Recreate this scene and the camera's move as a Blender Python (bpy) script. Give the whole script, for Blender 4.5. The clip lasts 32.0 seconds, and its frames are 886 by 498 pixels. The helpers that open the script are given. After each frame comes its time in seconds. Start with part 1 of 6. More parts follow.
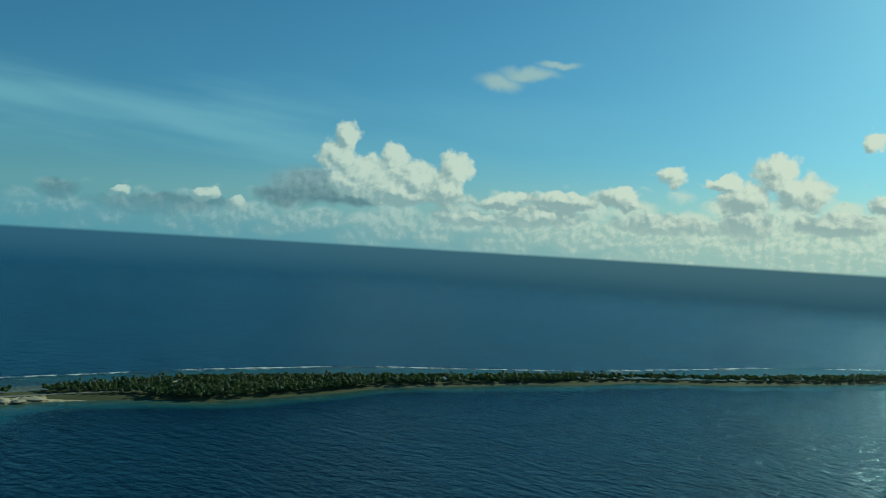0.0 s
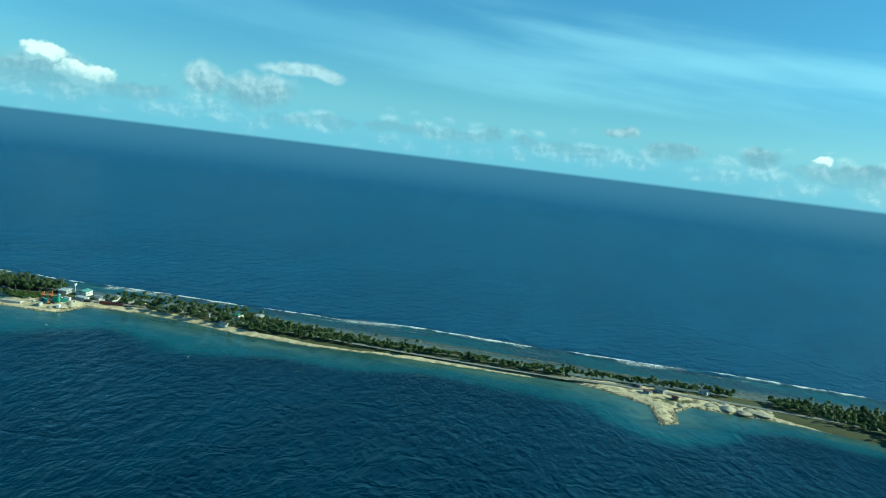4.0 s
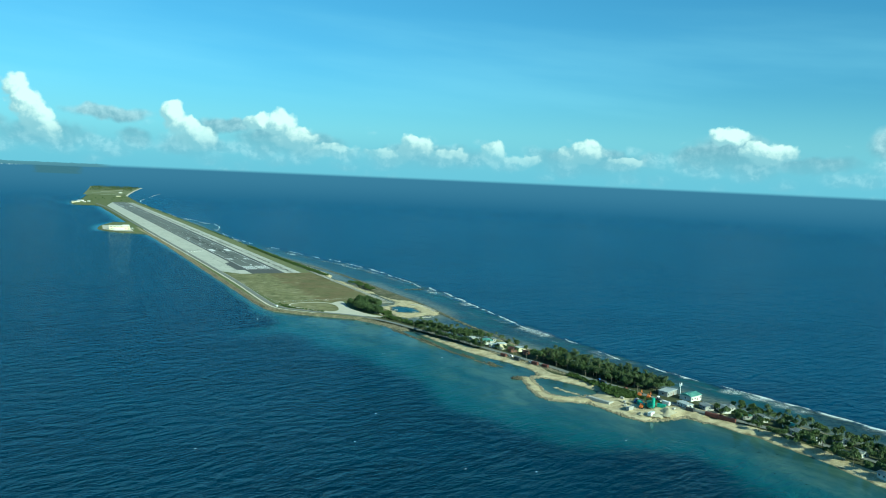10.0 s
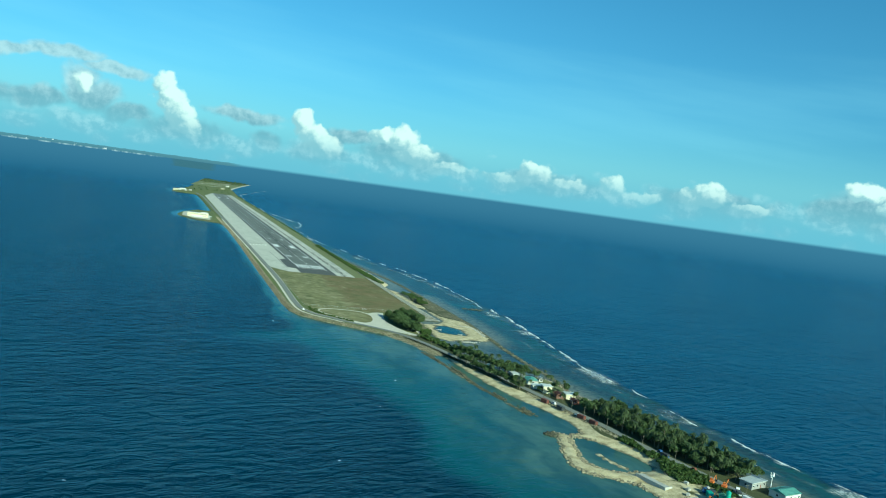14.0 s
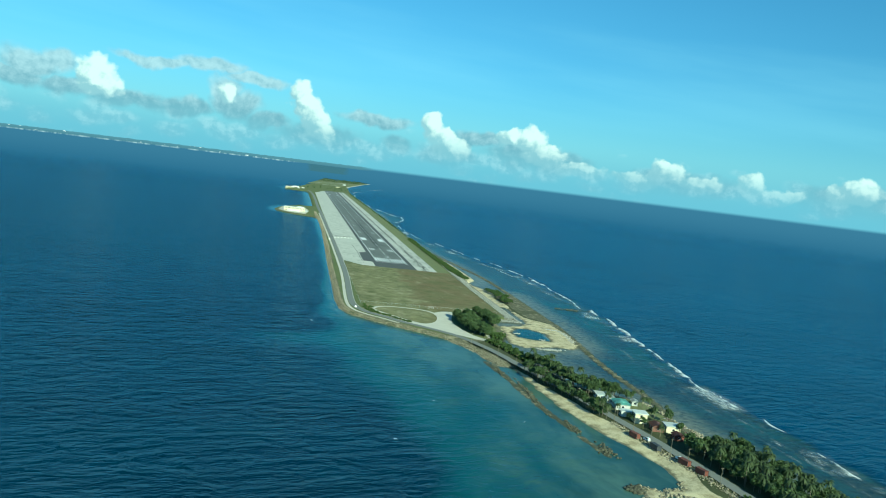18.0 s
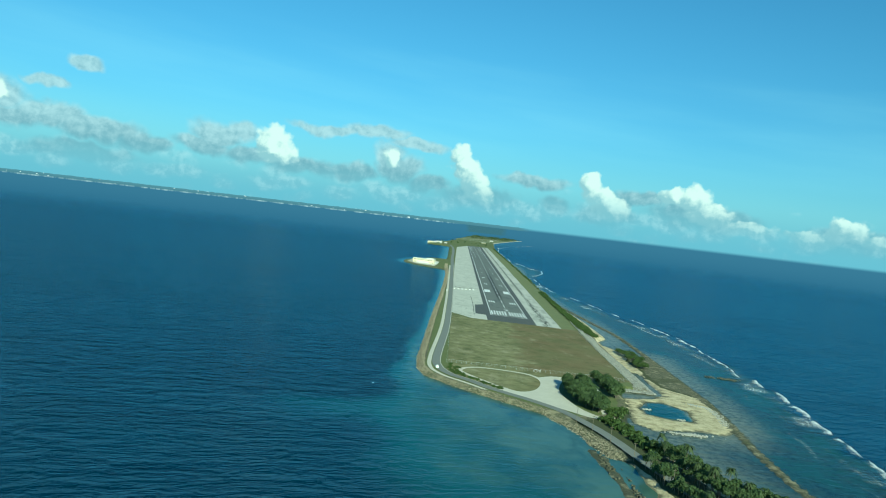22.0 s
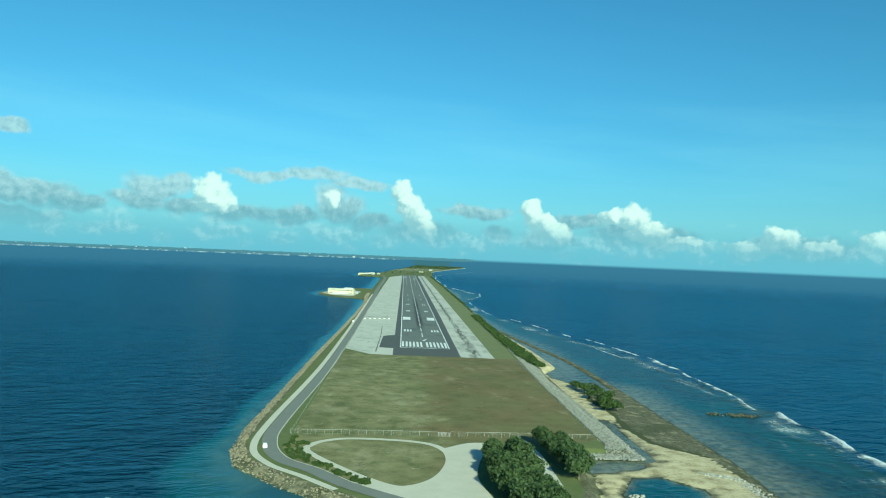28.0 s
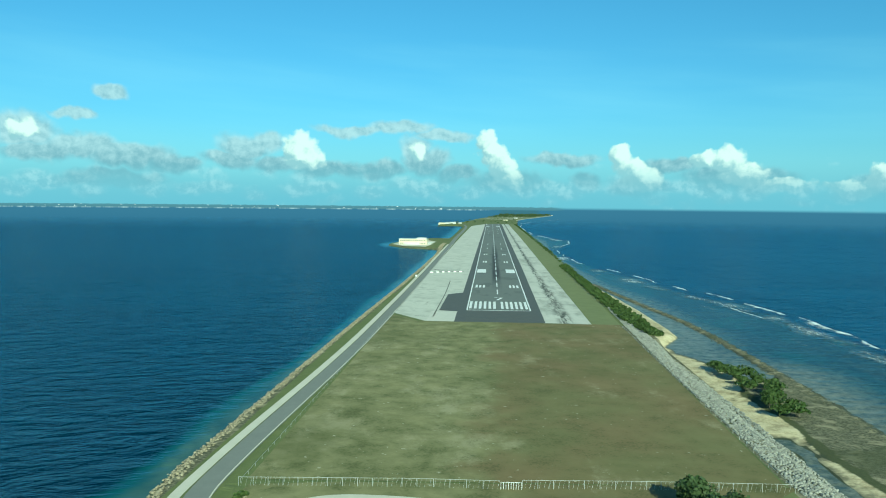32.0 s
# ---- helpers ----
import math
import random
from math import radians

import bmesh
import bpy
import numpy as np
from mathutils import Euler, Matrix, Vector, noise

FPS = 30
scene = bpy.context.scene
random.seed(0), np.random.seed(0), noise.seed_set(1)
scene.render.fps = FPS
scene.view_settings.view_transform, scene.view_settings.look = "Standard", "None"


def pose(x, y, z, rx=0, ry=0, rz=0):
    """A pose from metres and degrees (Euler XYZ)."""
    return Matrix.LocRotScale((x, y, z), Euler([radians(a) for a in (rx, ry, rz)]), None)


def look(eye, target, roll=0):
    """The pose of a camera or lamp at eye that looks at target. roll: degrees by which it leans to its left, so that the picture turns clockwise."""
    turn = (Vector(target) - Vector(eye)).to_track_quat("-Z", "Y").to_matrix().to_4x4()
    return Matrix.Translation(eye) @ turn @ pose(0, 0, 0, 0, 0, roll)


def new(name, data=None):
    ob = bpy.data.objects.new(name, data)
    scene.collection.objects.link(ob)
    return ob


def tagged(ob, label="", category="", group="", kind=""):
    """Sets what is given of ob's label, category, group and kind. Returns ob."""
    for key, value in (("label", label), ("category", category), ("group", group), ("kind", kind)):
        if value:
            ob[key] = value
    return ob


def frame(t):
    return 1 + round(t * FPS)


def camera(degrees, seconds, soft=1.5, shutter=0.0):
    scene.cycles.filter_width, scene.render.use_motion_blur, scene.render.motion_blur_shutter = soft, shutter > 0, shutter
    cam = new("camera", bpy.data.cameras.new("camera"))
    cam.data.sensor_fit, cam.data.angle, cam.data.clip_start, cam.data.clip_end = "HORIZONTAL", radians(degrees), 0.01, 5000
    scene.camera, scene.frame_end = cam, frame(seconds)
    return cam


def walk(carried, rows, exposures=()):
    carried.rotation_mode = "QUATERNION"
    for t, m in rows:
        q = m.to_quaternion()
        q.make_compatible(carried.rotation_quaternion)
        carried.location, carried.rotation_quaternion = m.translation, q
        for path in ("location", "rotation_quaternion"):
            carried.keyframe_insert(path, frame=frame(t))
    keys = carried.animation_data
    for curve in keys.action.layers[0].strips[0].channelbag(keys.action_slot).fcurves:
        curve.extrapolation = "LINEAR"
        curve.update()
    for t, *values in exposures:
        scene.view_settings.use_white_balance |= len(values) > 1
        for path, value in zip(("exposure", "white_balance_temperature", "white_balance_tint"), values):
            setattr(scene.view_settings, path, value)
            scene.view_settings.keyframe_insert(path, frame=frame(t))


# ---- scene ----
# camera: seconds, place in metres, tilt, lean and heading in degrees
EXPOSURES = [(0.0, -0.4, 6000, -13), (1.0, 0.05, 5950, -12), (2.0, 0.05, 5850, -13), (3.0, 0.45, 5750, -14), (7.0, 0.6, 5700, -16), (10.0, 0.5, 5700, -17), (11.0, 0.6, 5700, -17), (12.0, 0.52, 5700, -17), (13.0, 0.45, 5700, -17), (18.0, 0.5, 5750, -17), (19.3, 0.57, 5750, -17), (20.2, 0.55, 5750, -17), (21.0, 0.41, 5780, -18), (23.0, 0.42, 5800, -18), (29.0, 0.43, 5850, -19), (30.5, 0.28, 5850, -19), (31.3, 0.30, 5850, -19), (32.0, 0.48, 5850, -19)]
K = 0.895    # metres in one unit of the plan
cam = camera(58.16, 32.0, 1.0)
walk(cam, [(t, pose(K * x, K * y, K * z, tilt, lean, heading)) for t, x, y, z, tilt, lean, heading in (
    (0, -775.04, -1549.04, 191.29, 89.748, -3.376, -121.336),
    (0.5, -754.18, -1546.52, 193.33, 88.948, -3.372, -115.594),
    (1, -733.00, -1543.73, 195.53, 87.901, -4.315, -109.935),
    (1.5, -711.62, -1540.55, 197.70, 88.362, -5.903, -106.227),
    (2, -690.16, -1536.94, 199.71, 88.980, -7.637, -99.785),
    (2.5, -668.70, -1532.82, 201.44, 87.838, -8.204, -92.491),
    (3, -647.30, -1528.15, 202.83, 85.804, -6.992, -85.041),
    (3.5, -626.08, -1522.78, 203.72, 84.531, -6.801, -79.117),
    (4, -604.96, -1517.04, 204.36, 83.218, -6.888, -73.895),
    (4.5, -584.10, -1510.56, 204.48, 82.535, -7.116, -69.724),
    (5, -563.49, -1503.46, 204.17, 82.199, -7.408, -66.084),
    (5.5, -543.15, -1495.73, 203.43, 82.050, -7.717, -62.675),
    (6, -523.10, -1487.38, 202.31, 82.075, -7.909, -59.461),
    (6.5, -503.35, -1478.43, 200.84, 81.686, -7.239, -55.727),
    (7, -483.92, -1468.87, 199.04, 81.530, -6.025, -49.989),
    (7.5, -464.81, -1458.74, 196.98, 82.117, -5.537, -45.579),
    (8, -446.03, -1448.05, 194.67, 82.629, -4.332, -41.713),
    (8.5, -427.58, -1436.81, 192.18, 82.806, -3.545, -38.976),
    (9, -409.46, -1425.05, 189.53, 82.979, -2.002, -36.362),
    (9.5, -391.67, -1412.79, 186.77, 83.642, -1.203, -32.694),
    (10, -374.23, -1400.05, 183.93, 84.711, -2.488, -27.698),
    (10.5, -357.13, -1386.84, 181.04, 84.882, -3.689, -24.855),
    (11, -340.37, -1373.20, 178.14, 84.376, -3.089, -24.953),
    (11.5, -323.96, -1359.13, 175.23, 84.818, -3.599, -27.193),
    (12, -307.91, -1344.66, 172.35, 85.614, -5.144, -26.717),
    (12.5, -292.30, -1329.72, 169.50, 85.810, -6.486, -23.739),
    (13, -276.91, -1314.57, 166.68, 85.709, -7.679, -21.904),
    (13.5, -261.98, -1298.98, 163.92, 85.830, -7.644, -20.594),
    (14, -247.44, -1283.03, 161.21, 85.678, -7.850, -19.382),
    (14.5, -233.30, -1266.76, 158.54, 85.584, -8.014, -17.548),
    (15, -219.57, -1250.16, 155.91, 85.704, -7.513, -15.466),
    (15.5, -206.26, -1233.24, 153.32, 85.804, -6.981, -14.616),
    (16, -193.38, -1216.02, 150.75, 85.830, -6.631, -13.771),
    (16.5, -180.96, -1198.50, 148.19, 85.733, -6.630, -13.018),
    (17, -168.99, -1180.68, 145.63, 85.530, -6.834, -12.253),
    (17.5, -157.48, -1162.59, 143.06, 85.235, -7.098, -11.376),
    (18, -146.45, -1144.21, 140.47, 84.587, -7.025, -10.177),
    (18.5, -135.90, -1125.57, 137.85, 83.936, -6.796, -8.911),
    (19, -125.85, -1106.66, 135.19, 83.459, -7.230, -7.478),
    (19.5, -116.28, -1087.50, 132.49, 83.094, -8.317, -4.853),
    (20, -107.22, -1068.09, 129.75, 84.496, -8.666, -2.956),
    (20.5, -98.65, -1048.44, 126.96, 86.185, -8.654, -2.634),
    (21, -90.68, -1028.52, 124.13, 86.905, -8.213, -2.311),
    (21.5, -83.00, -1008.47, 121.27, 87.031, -7.868, -0.393),
    (22, -75.91, -988.17, 118.39, 87.585, -6.656, 1.178),
    (22.5, -69.29, -967.67, 115.50, 88.264, -5.740, 2.465),
    (23, -63.13, -947.00, 112.62, 88.583, -5.804, 2.898),
    (23.5, -57.41, -926.16, 109.77, 88.518, -5.655, 2.545),
    (24, -52.13, -905.18, 106.98, 88.437, -5.344, 1.959),
    (24.5, -47.26, -884.06, 104.27, 88.581, -5.397, 2.022),
    (25, -42.77, -862.82, 101.66, 88.969, -5.600, 2.192),
    (25.5, -38.64, -841.49, 99.19, 89.319, -4.641, 2.956),
    (26, -34.84, -820.08, 96.87, 89.498, -3.480, 2.534),
    (26.5, -31.35, -798.60, 94.73, 89.589, -1.705, 1.770),
    (27, -28.14, -777.09, 92.78, 89.712, -0.393, 0.640),
    (27.5, -25.19, -755.54, 91.02, 89.991, -0.622, -0.886),
    (28, -22.45, -733.99, 89.46, 90.415, -2.358, -2.769),
    (28.5, -19.91, -712.43, 88.08, 90.740, -3.927, -3.296),
    (29, -17.55, -690.87, 86.86, 91.005, -3.621, -2.830),
    (29.5, -15.32, -669.34, 85.74, 91.821, -2.983, -2.140),
    (30, -13.24, -647.81, 84.65, 92.214, -3.045, -0.167),
    (30.5, -11.30, -626.30, 83.49, 92.873, -3.278, 2.034),
    (31, -9.47, -604.78, 82.17, 91.797, -2.944, 3.002),
    (31.5, -7.77, -583.24, 80.49, 88.877, -1.759, 3.027),
    (32, -6.23, -561.65, 78.25, 86.704, -0.557, 3.459),
)], EXPOSURES)


# ---- node helpers ----
def put(nt, socket, value):
    if isinstance(value, bpy.types.NodeSocket):
        nt.links.new(value, socket)
    elif isinstance(value, tuple) and len(value) == 3 and socket.type == "RGBA":
        socket.default_value = (*value, 1)
    else:
        socket.default_value = value


def calc(nt, op, a, b=0.0, c=0.0, clamp=False):
    n = nt.nodes.new("ShaderNodeMath")
    n.operation, n.use_clamp = op, clamp
    for s, v in zip(n.inputs, (a, b, c)):
        put(nt, s, v)
    return n.outputs[0]


def vcalc(nt, op, a, b=(0.0, 0.0, 0.0), scale=None):
    n = nt.nodes.new("ShaderNodeVectorMath")
    n.operation = op
    put(nt, n.inputs[0], a)
    put(nt, n.inputs[1], b)
    if scale is not None:
        put(nt, n.inputs[3], scale)
    return n.outputs["Value"] if op in ("LENGTH", "DOT_PRODUCT", "DISTANCE") else n.outputs[0]


def noise_at(nt, vec, scale, detail=3.0, rough=0.55, colour=False):
    n = nt.nodes.new("ShaderNodeTexNoise")
    put(nt, n.inputs["Vector"], vec)
    put(nt, n.inputs["Scale"], scale)
    put(nt, n.inputs["Detail"], detail)
    put(nt, n.inputs["Roughness"], rough)
    return n.outputs["Color" if colour else "Fac"]


def span(nt, v, lo, hi, a=0.0, b=1.0, smooth=True):
    n = nt.nodes.new("ShaderNodeMapRange")
    n.interpolation_type = "SMOOTHSTEP" if smooth else "LINEAR"
    for s, x in zip(n.inputs, (v, lo, hi, a, b)):
        put(nt, s, x)
    return n.outputs[0]


def blend(nt, fac, a, b, mode="MIX"):
    n = nt.nodes.new("ShaderNodeMix")
    n.data_type, n.blend_type = "RGBA", mode
    put(nt, n.inputs[0], fac)
    put(nt, n.inputs[6], a)
    put(nt, n.inputs[7], b)
    return n.outputs[2]


def place(nt):
    return nt.nodes.new("ShaderNodeNewGeometry").outputs["Position"]


def attr(nt, name):
    n = nt.nodes.new("ShaderNodeAttribute")
    n.attribute_name = name
    return n.outputs["Fac"]


def fresh(name, rough=0.8, metal=0.0, spec=0.4):
    m = bpy.data.materials.new(name)
    m.use_nodes = True
    p = m.node_tree.nodes["Principled BSDF"]
    p.inputs["Roughness"].default_value = rough
    p.inputs["Metallic"].default_value = metal
    p.inputs["Specular IOR Level"].default_value = spec
    return m, m.node_tree, p


def relief(nt, p, height, strength=0.5, distance=0.1):
    n = nt.nodes.new("ShaderNodeBump")
    put(nt, n.inputs["Height"], height)
    n.inputs["Strength"].default_value = strength
    n.inputs["Distance"].default_value = distance
    nt.links.new(n.outputs[0], p.inputs["Normal"])


# ---- sky, clouds and sun ----
SUN_AZ, SUN_EL = 164.0, 26.0       # degrees clockwise from the runway's heading, and above the horizon
world = bpy.data.worlds.new("sky")
scene.world = world
world.use_nodes = True
wt = world.node_tree
wt.nodes.clear()
gen = wt.nodes.new("ShaderNodeTexCoord").outputs["Generated"]
sep = wt.nodes.new("ShaderNodeSeparateXYZ")
wt.links.new(gen, sep.inputs[0])
azim = calc(wt, "DEGREES", calc(wt, "ARCTAN2", sep.outputs[0], sep.outputs[1]))
elev = calc(wt, "DEGREES", calc(wt, "ARCSINE", sep.outputs[2]))
comb = wt.nodes.new("ShaderNodeCombineXYZ")
wt.links.new(azim, comb.inputs[0])
wt.links.new(elev, comb.inputs[1])
dome = comb.outputs[0]
sky = wt.nodes.new("ShaderNodeTexSky")
sky.sky_type = "NISHITA"
sky.sun_disc = False
sky.sun_elevation = radians(SUN_EL)
sky.sun_rotation = radians(SUN_AZ)
sky.air_density, sky.dust_density, sky.ozone_density = 1.0, 0.6, 2.0

warp1 = vcalc(wt, "SUBTRACT", noise_at(wt, dome, 0.33, 2.0, 0.5, True), (0.5, 0.5, 0.5))
warp2 = vcalc(wt, "SUBTRACT", noise_at(wt, dome, 0.95, 6.0, 0.54, True), (0.5, 0.5, 0.5))
puffy = vcalc(wt, "ADD", dome, vcalc(wt, "ADD", vcalc(wt, "SCALE", warp1, scale=1.5), vcalc(wt, "SCALE", warp2, scale=0.95)))


class Clouds:
    """A layer of clouds: the highest of many soft lobes on the dome, in degrees."""
    def __init__(self, at):
        self.at, self.field, self.lobes = at, None, []

    def lobe(self, az, el, w, h):
        self.lobes.append((az, el, w, h))
        d = vcalc(wt, "MULTIPLY", vcalc(wt, "SUBTRACT", self.at, (az, el, 0.0)), (0.74 / w, 0.74 / h, 0.0))
        v = calc(wt, "SUBTRACT", 1.0, vcalc(wt, "LENGTH", d))
        self.field = v if self.field is None else calc(wt, "MAXIMUM", self.field, v)


soft = vcalc(wt, "ADD", dome, vcalc(wt, "ADD", vcalc(wt, "SCALE", warp1, scale=1.6), vcalc(wt, "SCALE", warp2, scale=0.6)))
bright, grey = Clouds(puffy), Clouds(soft)
# towers ahead, over the runway
bright.lobe(-0.3, 4.3, 0.8, 0.8)
bright.lobe(0.0, 3.5, 0.9, 0.8)
bright.lobe(0.8, 2.7, 0.9, 0.9)
bright.lobe(1.2, 1.9, 1.0, 0.6)
bright.lobe(9.0, 3.3, 0.7, 0.7)
bright.lobe(9.8, 2.5, 0.8, 0.7)
bright.lobe(10.8, 1.8, 1.0, 0.6)
bright.lobe(14.7, 3.0, 1.0, 0.6)
bright.lobe(16.2, 3.0, 1.0, 0.7)
bright.lobe(17.4, 2.1, 1.3, 0.8)
bright.lobe(19.6, 1.4, 1.6, 0.6)
bright.lobe(23.9, 1.2, 1.6, 0.5)
bright.lobe(25.7, 1.9, 1.0, 0.7)
bright.lobe(27.9, 1.3, 1.3, 0.5)
bright.lobe(31.2, 1.8, 0.8, 0.8)
bright.lobe(33.1, 1.1, 1.4, 0.4)
bright.lobe(36.9, 1.6, 0.9, 0.6)
bright.lobe(37.8, 2.0, 0.9, 0.7)
bright.lobe(40.3, 1.3, 1.2, 0.4)
bright.lobe(47.1, 3.2, 1.1, 0.5)
bright.lobe(49.8, 2.3, 1.5, 0.6)
bright.lobe(-31.0, 4.5, 0.8, 0.5)
bright.lobe(-5.3, 3.7, 0.5, 0.5)
bright.lobe(-13.8, 3.8, 0.9, 0.8)
bright.lobe(-13.3, 3.1, 1.1, 0.7)
# the great tower over the ocean
bright.lobe(114.0, 7.3, 0.8, 0.9)
bright.lobe(113.4, 6.0, 1.2, 1.0)
bright.lobe(115.6, 4.8, 2.2, 1.3)
bright.lobe(117.5, 6.1, 0.9, 0.9)
bright.lobe(119.0, 4.7, 1.8, 1.1)
bright.lobe(121.9, 5.3, 1.0, 1.1)
bright.lobe(121.2, 4.0, 1.4, 1.2)
bright.lobe(117.8, 3.5, 2.8, 0.9)
bright.lobe(125.6, 3.5, 2.0, 0.5)
bright.lobe(130.0, 3.5, 2.2, 0.6)
bright.lobe(133.8, 3.8, 1.2, 0.6)
bright.lobe(137.2, 5.7, 0.9, 0.5)
bright.lobe(140.5, 5.5, 1.0, 0.4)
bright.lobe(141.9, 4.4, 1.6, 1.0)
bright.lobe(143.8, 6.0, 1.2, 1.2)
bright.lobe(145.4, 4.8, 1.6, 1.1)
bright.lobe(149.6, 7.8, 0.6, 0.6)
bright.lobe(150.5, 4.0, 1.0, 0.6)
bright.lobe(128.0, 2.4, 3.0, 0.6)
bright.lobe(136.5, 2.3, 3.0, 0.6)
bright.lobe(142.0, 2.6, 1.6, 0.9)
bright.lobe(147.5, 2.6, 2.2, 0.7)
bright.lobe(123.5, 2.1, 3.0, 0.5)
bright.lobe(157.0, 3.8, 3.0, 1.4)
bright.lobe(104.6, 2.4, 0.8, 0.5)
bright.lobe(106.7, 1.9, 0.8, 0.5)
bright.lobe(99.1, 2.5, 0.5, 0.3)
# shaded clouds
grey.lobe(-31.1, 4.4, 1.7, 0.9)
grey.lobe(-30.2, 3.1, 2.2, 0.6)
grey.lobe(-27.9, 3.5, 2.0, 0.8)
grey.lobe(-24.9, 2.9, 2.5, 0.7)
grey.lobe(-22.2, 2.5, 1.6, 0.5)
grey.lobe(-37.5, 3.7, 3.0, 1.1)
grey.lobe(-17.4, 3.8, 1.6, 0.8)
grey.lobe(-15.8, 4.3, 1.0, 0.7)
grey.lobe(-18.4, 2.8, 1.7, 0.5)
grey.lobe(-14.9, 2.7, 2.0, 0.5)
grey.lobe(-11.4, 2.4, 2.3, 0.6)
grey.lobe(-8.0, 2.4, 1.6, 0.5)
grey.lobe(-5.4, 3.6, 0.9, 0.9)
grey.lobe(-4.7, 2.9, 1.5, 0.8)
grey.lobe(-2.5, 2.1, 1.3, 0.5)
grey.lobe(-9.9, 5.1, 2.5, 0.35)
grey.lobe(-6.5, 5.3, 2.0, 0.5)
grey.lobe(-3.5, 4.7, 1.8, 0.4)
grey.lobe(-25.8, 7.0, 0.9, 0.4)
grey.lobe(-28.2, 5.5, 1.2, 0.3)
grey.lobe(-25.9, 1.5, 3.0, 0.5)
grey.lobe(5.0, 3.1, 2.2, 0.4)
grey.lobe(6.5, 1.8, 0.9, 0.5)
grey.lobe(12.4, 2.6, 1.6, 0.5)
grey.lobe(1.0, 1.6, 2.4, 0.7)
grey.lobe(10.2, 1.3, 1.8, 0.6)
grey.lobe(17.0, 1.9, 3.2, 0.9)
grey.lobe(26.5, 1.2, 3.4, 0.8)
grey.lobe(38.0, 1.3, 3.6, 0.8)
grey.lobe(48.0, 2.0, 3.0, 1.1)
grey.lobe(57.0, 3.0, 1.2, 1.0)
grey.lobe(60.5, 2.9, 2.2, 1.0)
grey.lobe(63.5, 4.5, 2.4, 0.45)
grey.lobe(52.5, 1.6, 2.2, 0.5)
grey.lobe(46.1, 1.9, 2.2, 0.7)
grey.lobe(62.6, 1.2, 1.6, 0.3)
grey.lobe(66.0, 1.4, 1.4, 0.35)
grey.lobe(69.5, 1.5, 1.2, 0.35)
grey.lobe(72.0, 1.4, 2.0, 0.3)
grey.lobe(75.0, 1.5, 1.4, 0.35)
grey.lobe(77.3, 1.6, 0.6, 0.45)
grey.lobe(79.8, 1.3, 0.9, 0.4)
grey.lobe(83.4, 1.4, 2.0, 0.4)
grey.lobe(86.2, 3.0, 1.0, 0.35)
grey.lobe(89.8, 2.0, 1.8, 0.5)
grey.lobe(95.5, 2.3, 1.2, 0.6)
grey.lobe(112.2, 3.6, 2.9, 1.2)
grey.lobe(109.6, 2.8, 1.4, 0.6)
grey.lobe(102.0, 1.7, 4.0, 0.5)
grey.lobe(114.5, 3.0, 3.0, 0.6)
bright.lobe(114.6, 4.0, 1.6, 0.9)

sunside = span(wt, azim, 85.0, 150.0)
grain = noise_at(wt, vcalc(wt, "ADD", dome, vcalc(wt, "SCALE", warp1, scale=1.0)), 1.3, 6.0, 0.6)
grain_up = noise_at(wt, vcalc(wt, "ADD", vcalc(wt, "ADD", dome, (0.25, 0.28, 0.0)), vcalc(wt, "SCALE", warp1, scale=1.0)), 1.3, 6.0, 0.6)
bumps = calc(wt, "MULTIPLY", calc(wt, "SUBTRACT", grain, grain_up), 1.5)
sunward = Clouds(vcalc(wt, "ADD", puffy, (0.42, 0.34, 0.0)))
for lobe in bright.lobes:
    sunward.lobe(*lobe)


def heads(at):
    """Round cauliflower heads of two sizes, about nought in the mean."""
    out = None
    for size, amp in ((1.05, 0.34), (2.5, 0.15)):
        v = wt.nodes.new("ShaderNodeTexVoronoi")
        v.feature, v.voronoi_dimensions = "SMOOTH_F1", "2D"
        put(wt, v.inputs["Vector"], vcalc(wt, "ADD", at, vcalc(wt, "SCALE", warp2, scale=0.5)))
        put(wt, v.inputs["Scale"], size)
        put(wt, v.inputs["Smoothness"], 0.35)
        w = calc(wt, "MULTIPLY", calc(wt, "SUBTRACT", 0.47, v.outputs["Distance"]), amp)
        out = w if out is None else calc(wt, "ADD", out, w)
    return out


bright.field = calc(wt, "ADD", bright.field, heads(dome))
sunward.field = calc(wt, "ADD", sunward.field, heads(vcalc(wt, "ADD", dome, (0.30, 0.34, 0.0))))
grey.field = calc(wt, "ADD", grey.field, calc(wt, "MULTIPLY", heads(vcalc(wt, "ADD", dome, (17.0, 3.0, 0.0))), 0.4))
edge = calc(wt, "SUBTRACT", bright.field, calc(wt, "MAXIMUM", sunward.field, -0.5))
rise = span(wt, calc(wt, "SUBTRACT", elev, calc(wt, "MULTIPLY", sunside, 1.2)), 1.2, 4.4, -0.28, 0.22)
lit_bright = span(wt, calc(wt, "ADD", calc(wt, "ADD", rise, calc(wt, "MULTIPLY", bumps, 0.8)), calc(wt, "MULTIPLY", edge, 1.0)), -0.36, 0.52)
lit_grey = span(wt, calc(wt, "ADD", rise, calc(wt, "MULTIPLY", bumps, 0.55)), -0.32, 0.5)
thin_low = span(wt, elev, 0.3, 3.0, 0.22, 1.0)
m_grey = calc(wt, "MULTIPLY", calc(wt, "MULTIPLY", span(wt, grey.field, -0.08, 0.46), 0.88), thin_low)
m_bright = calc(wt, "MULTIPLY", span(wt, bright.field, 0.0, 0.34), thin_low)
lumps = wt.nodes.new("ShaderNodeTexVoronoi")
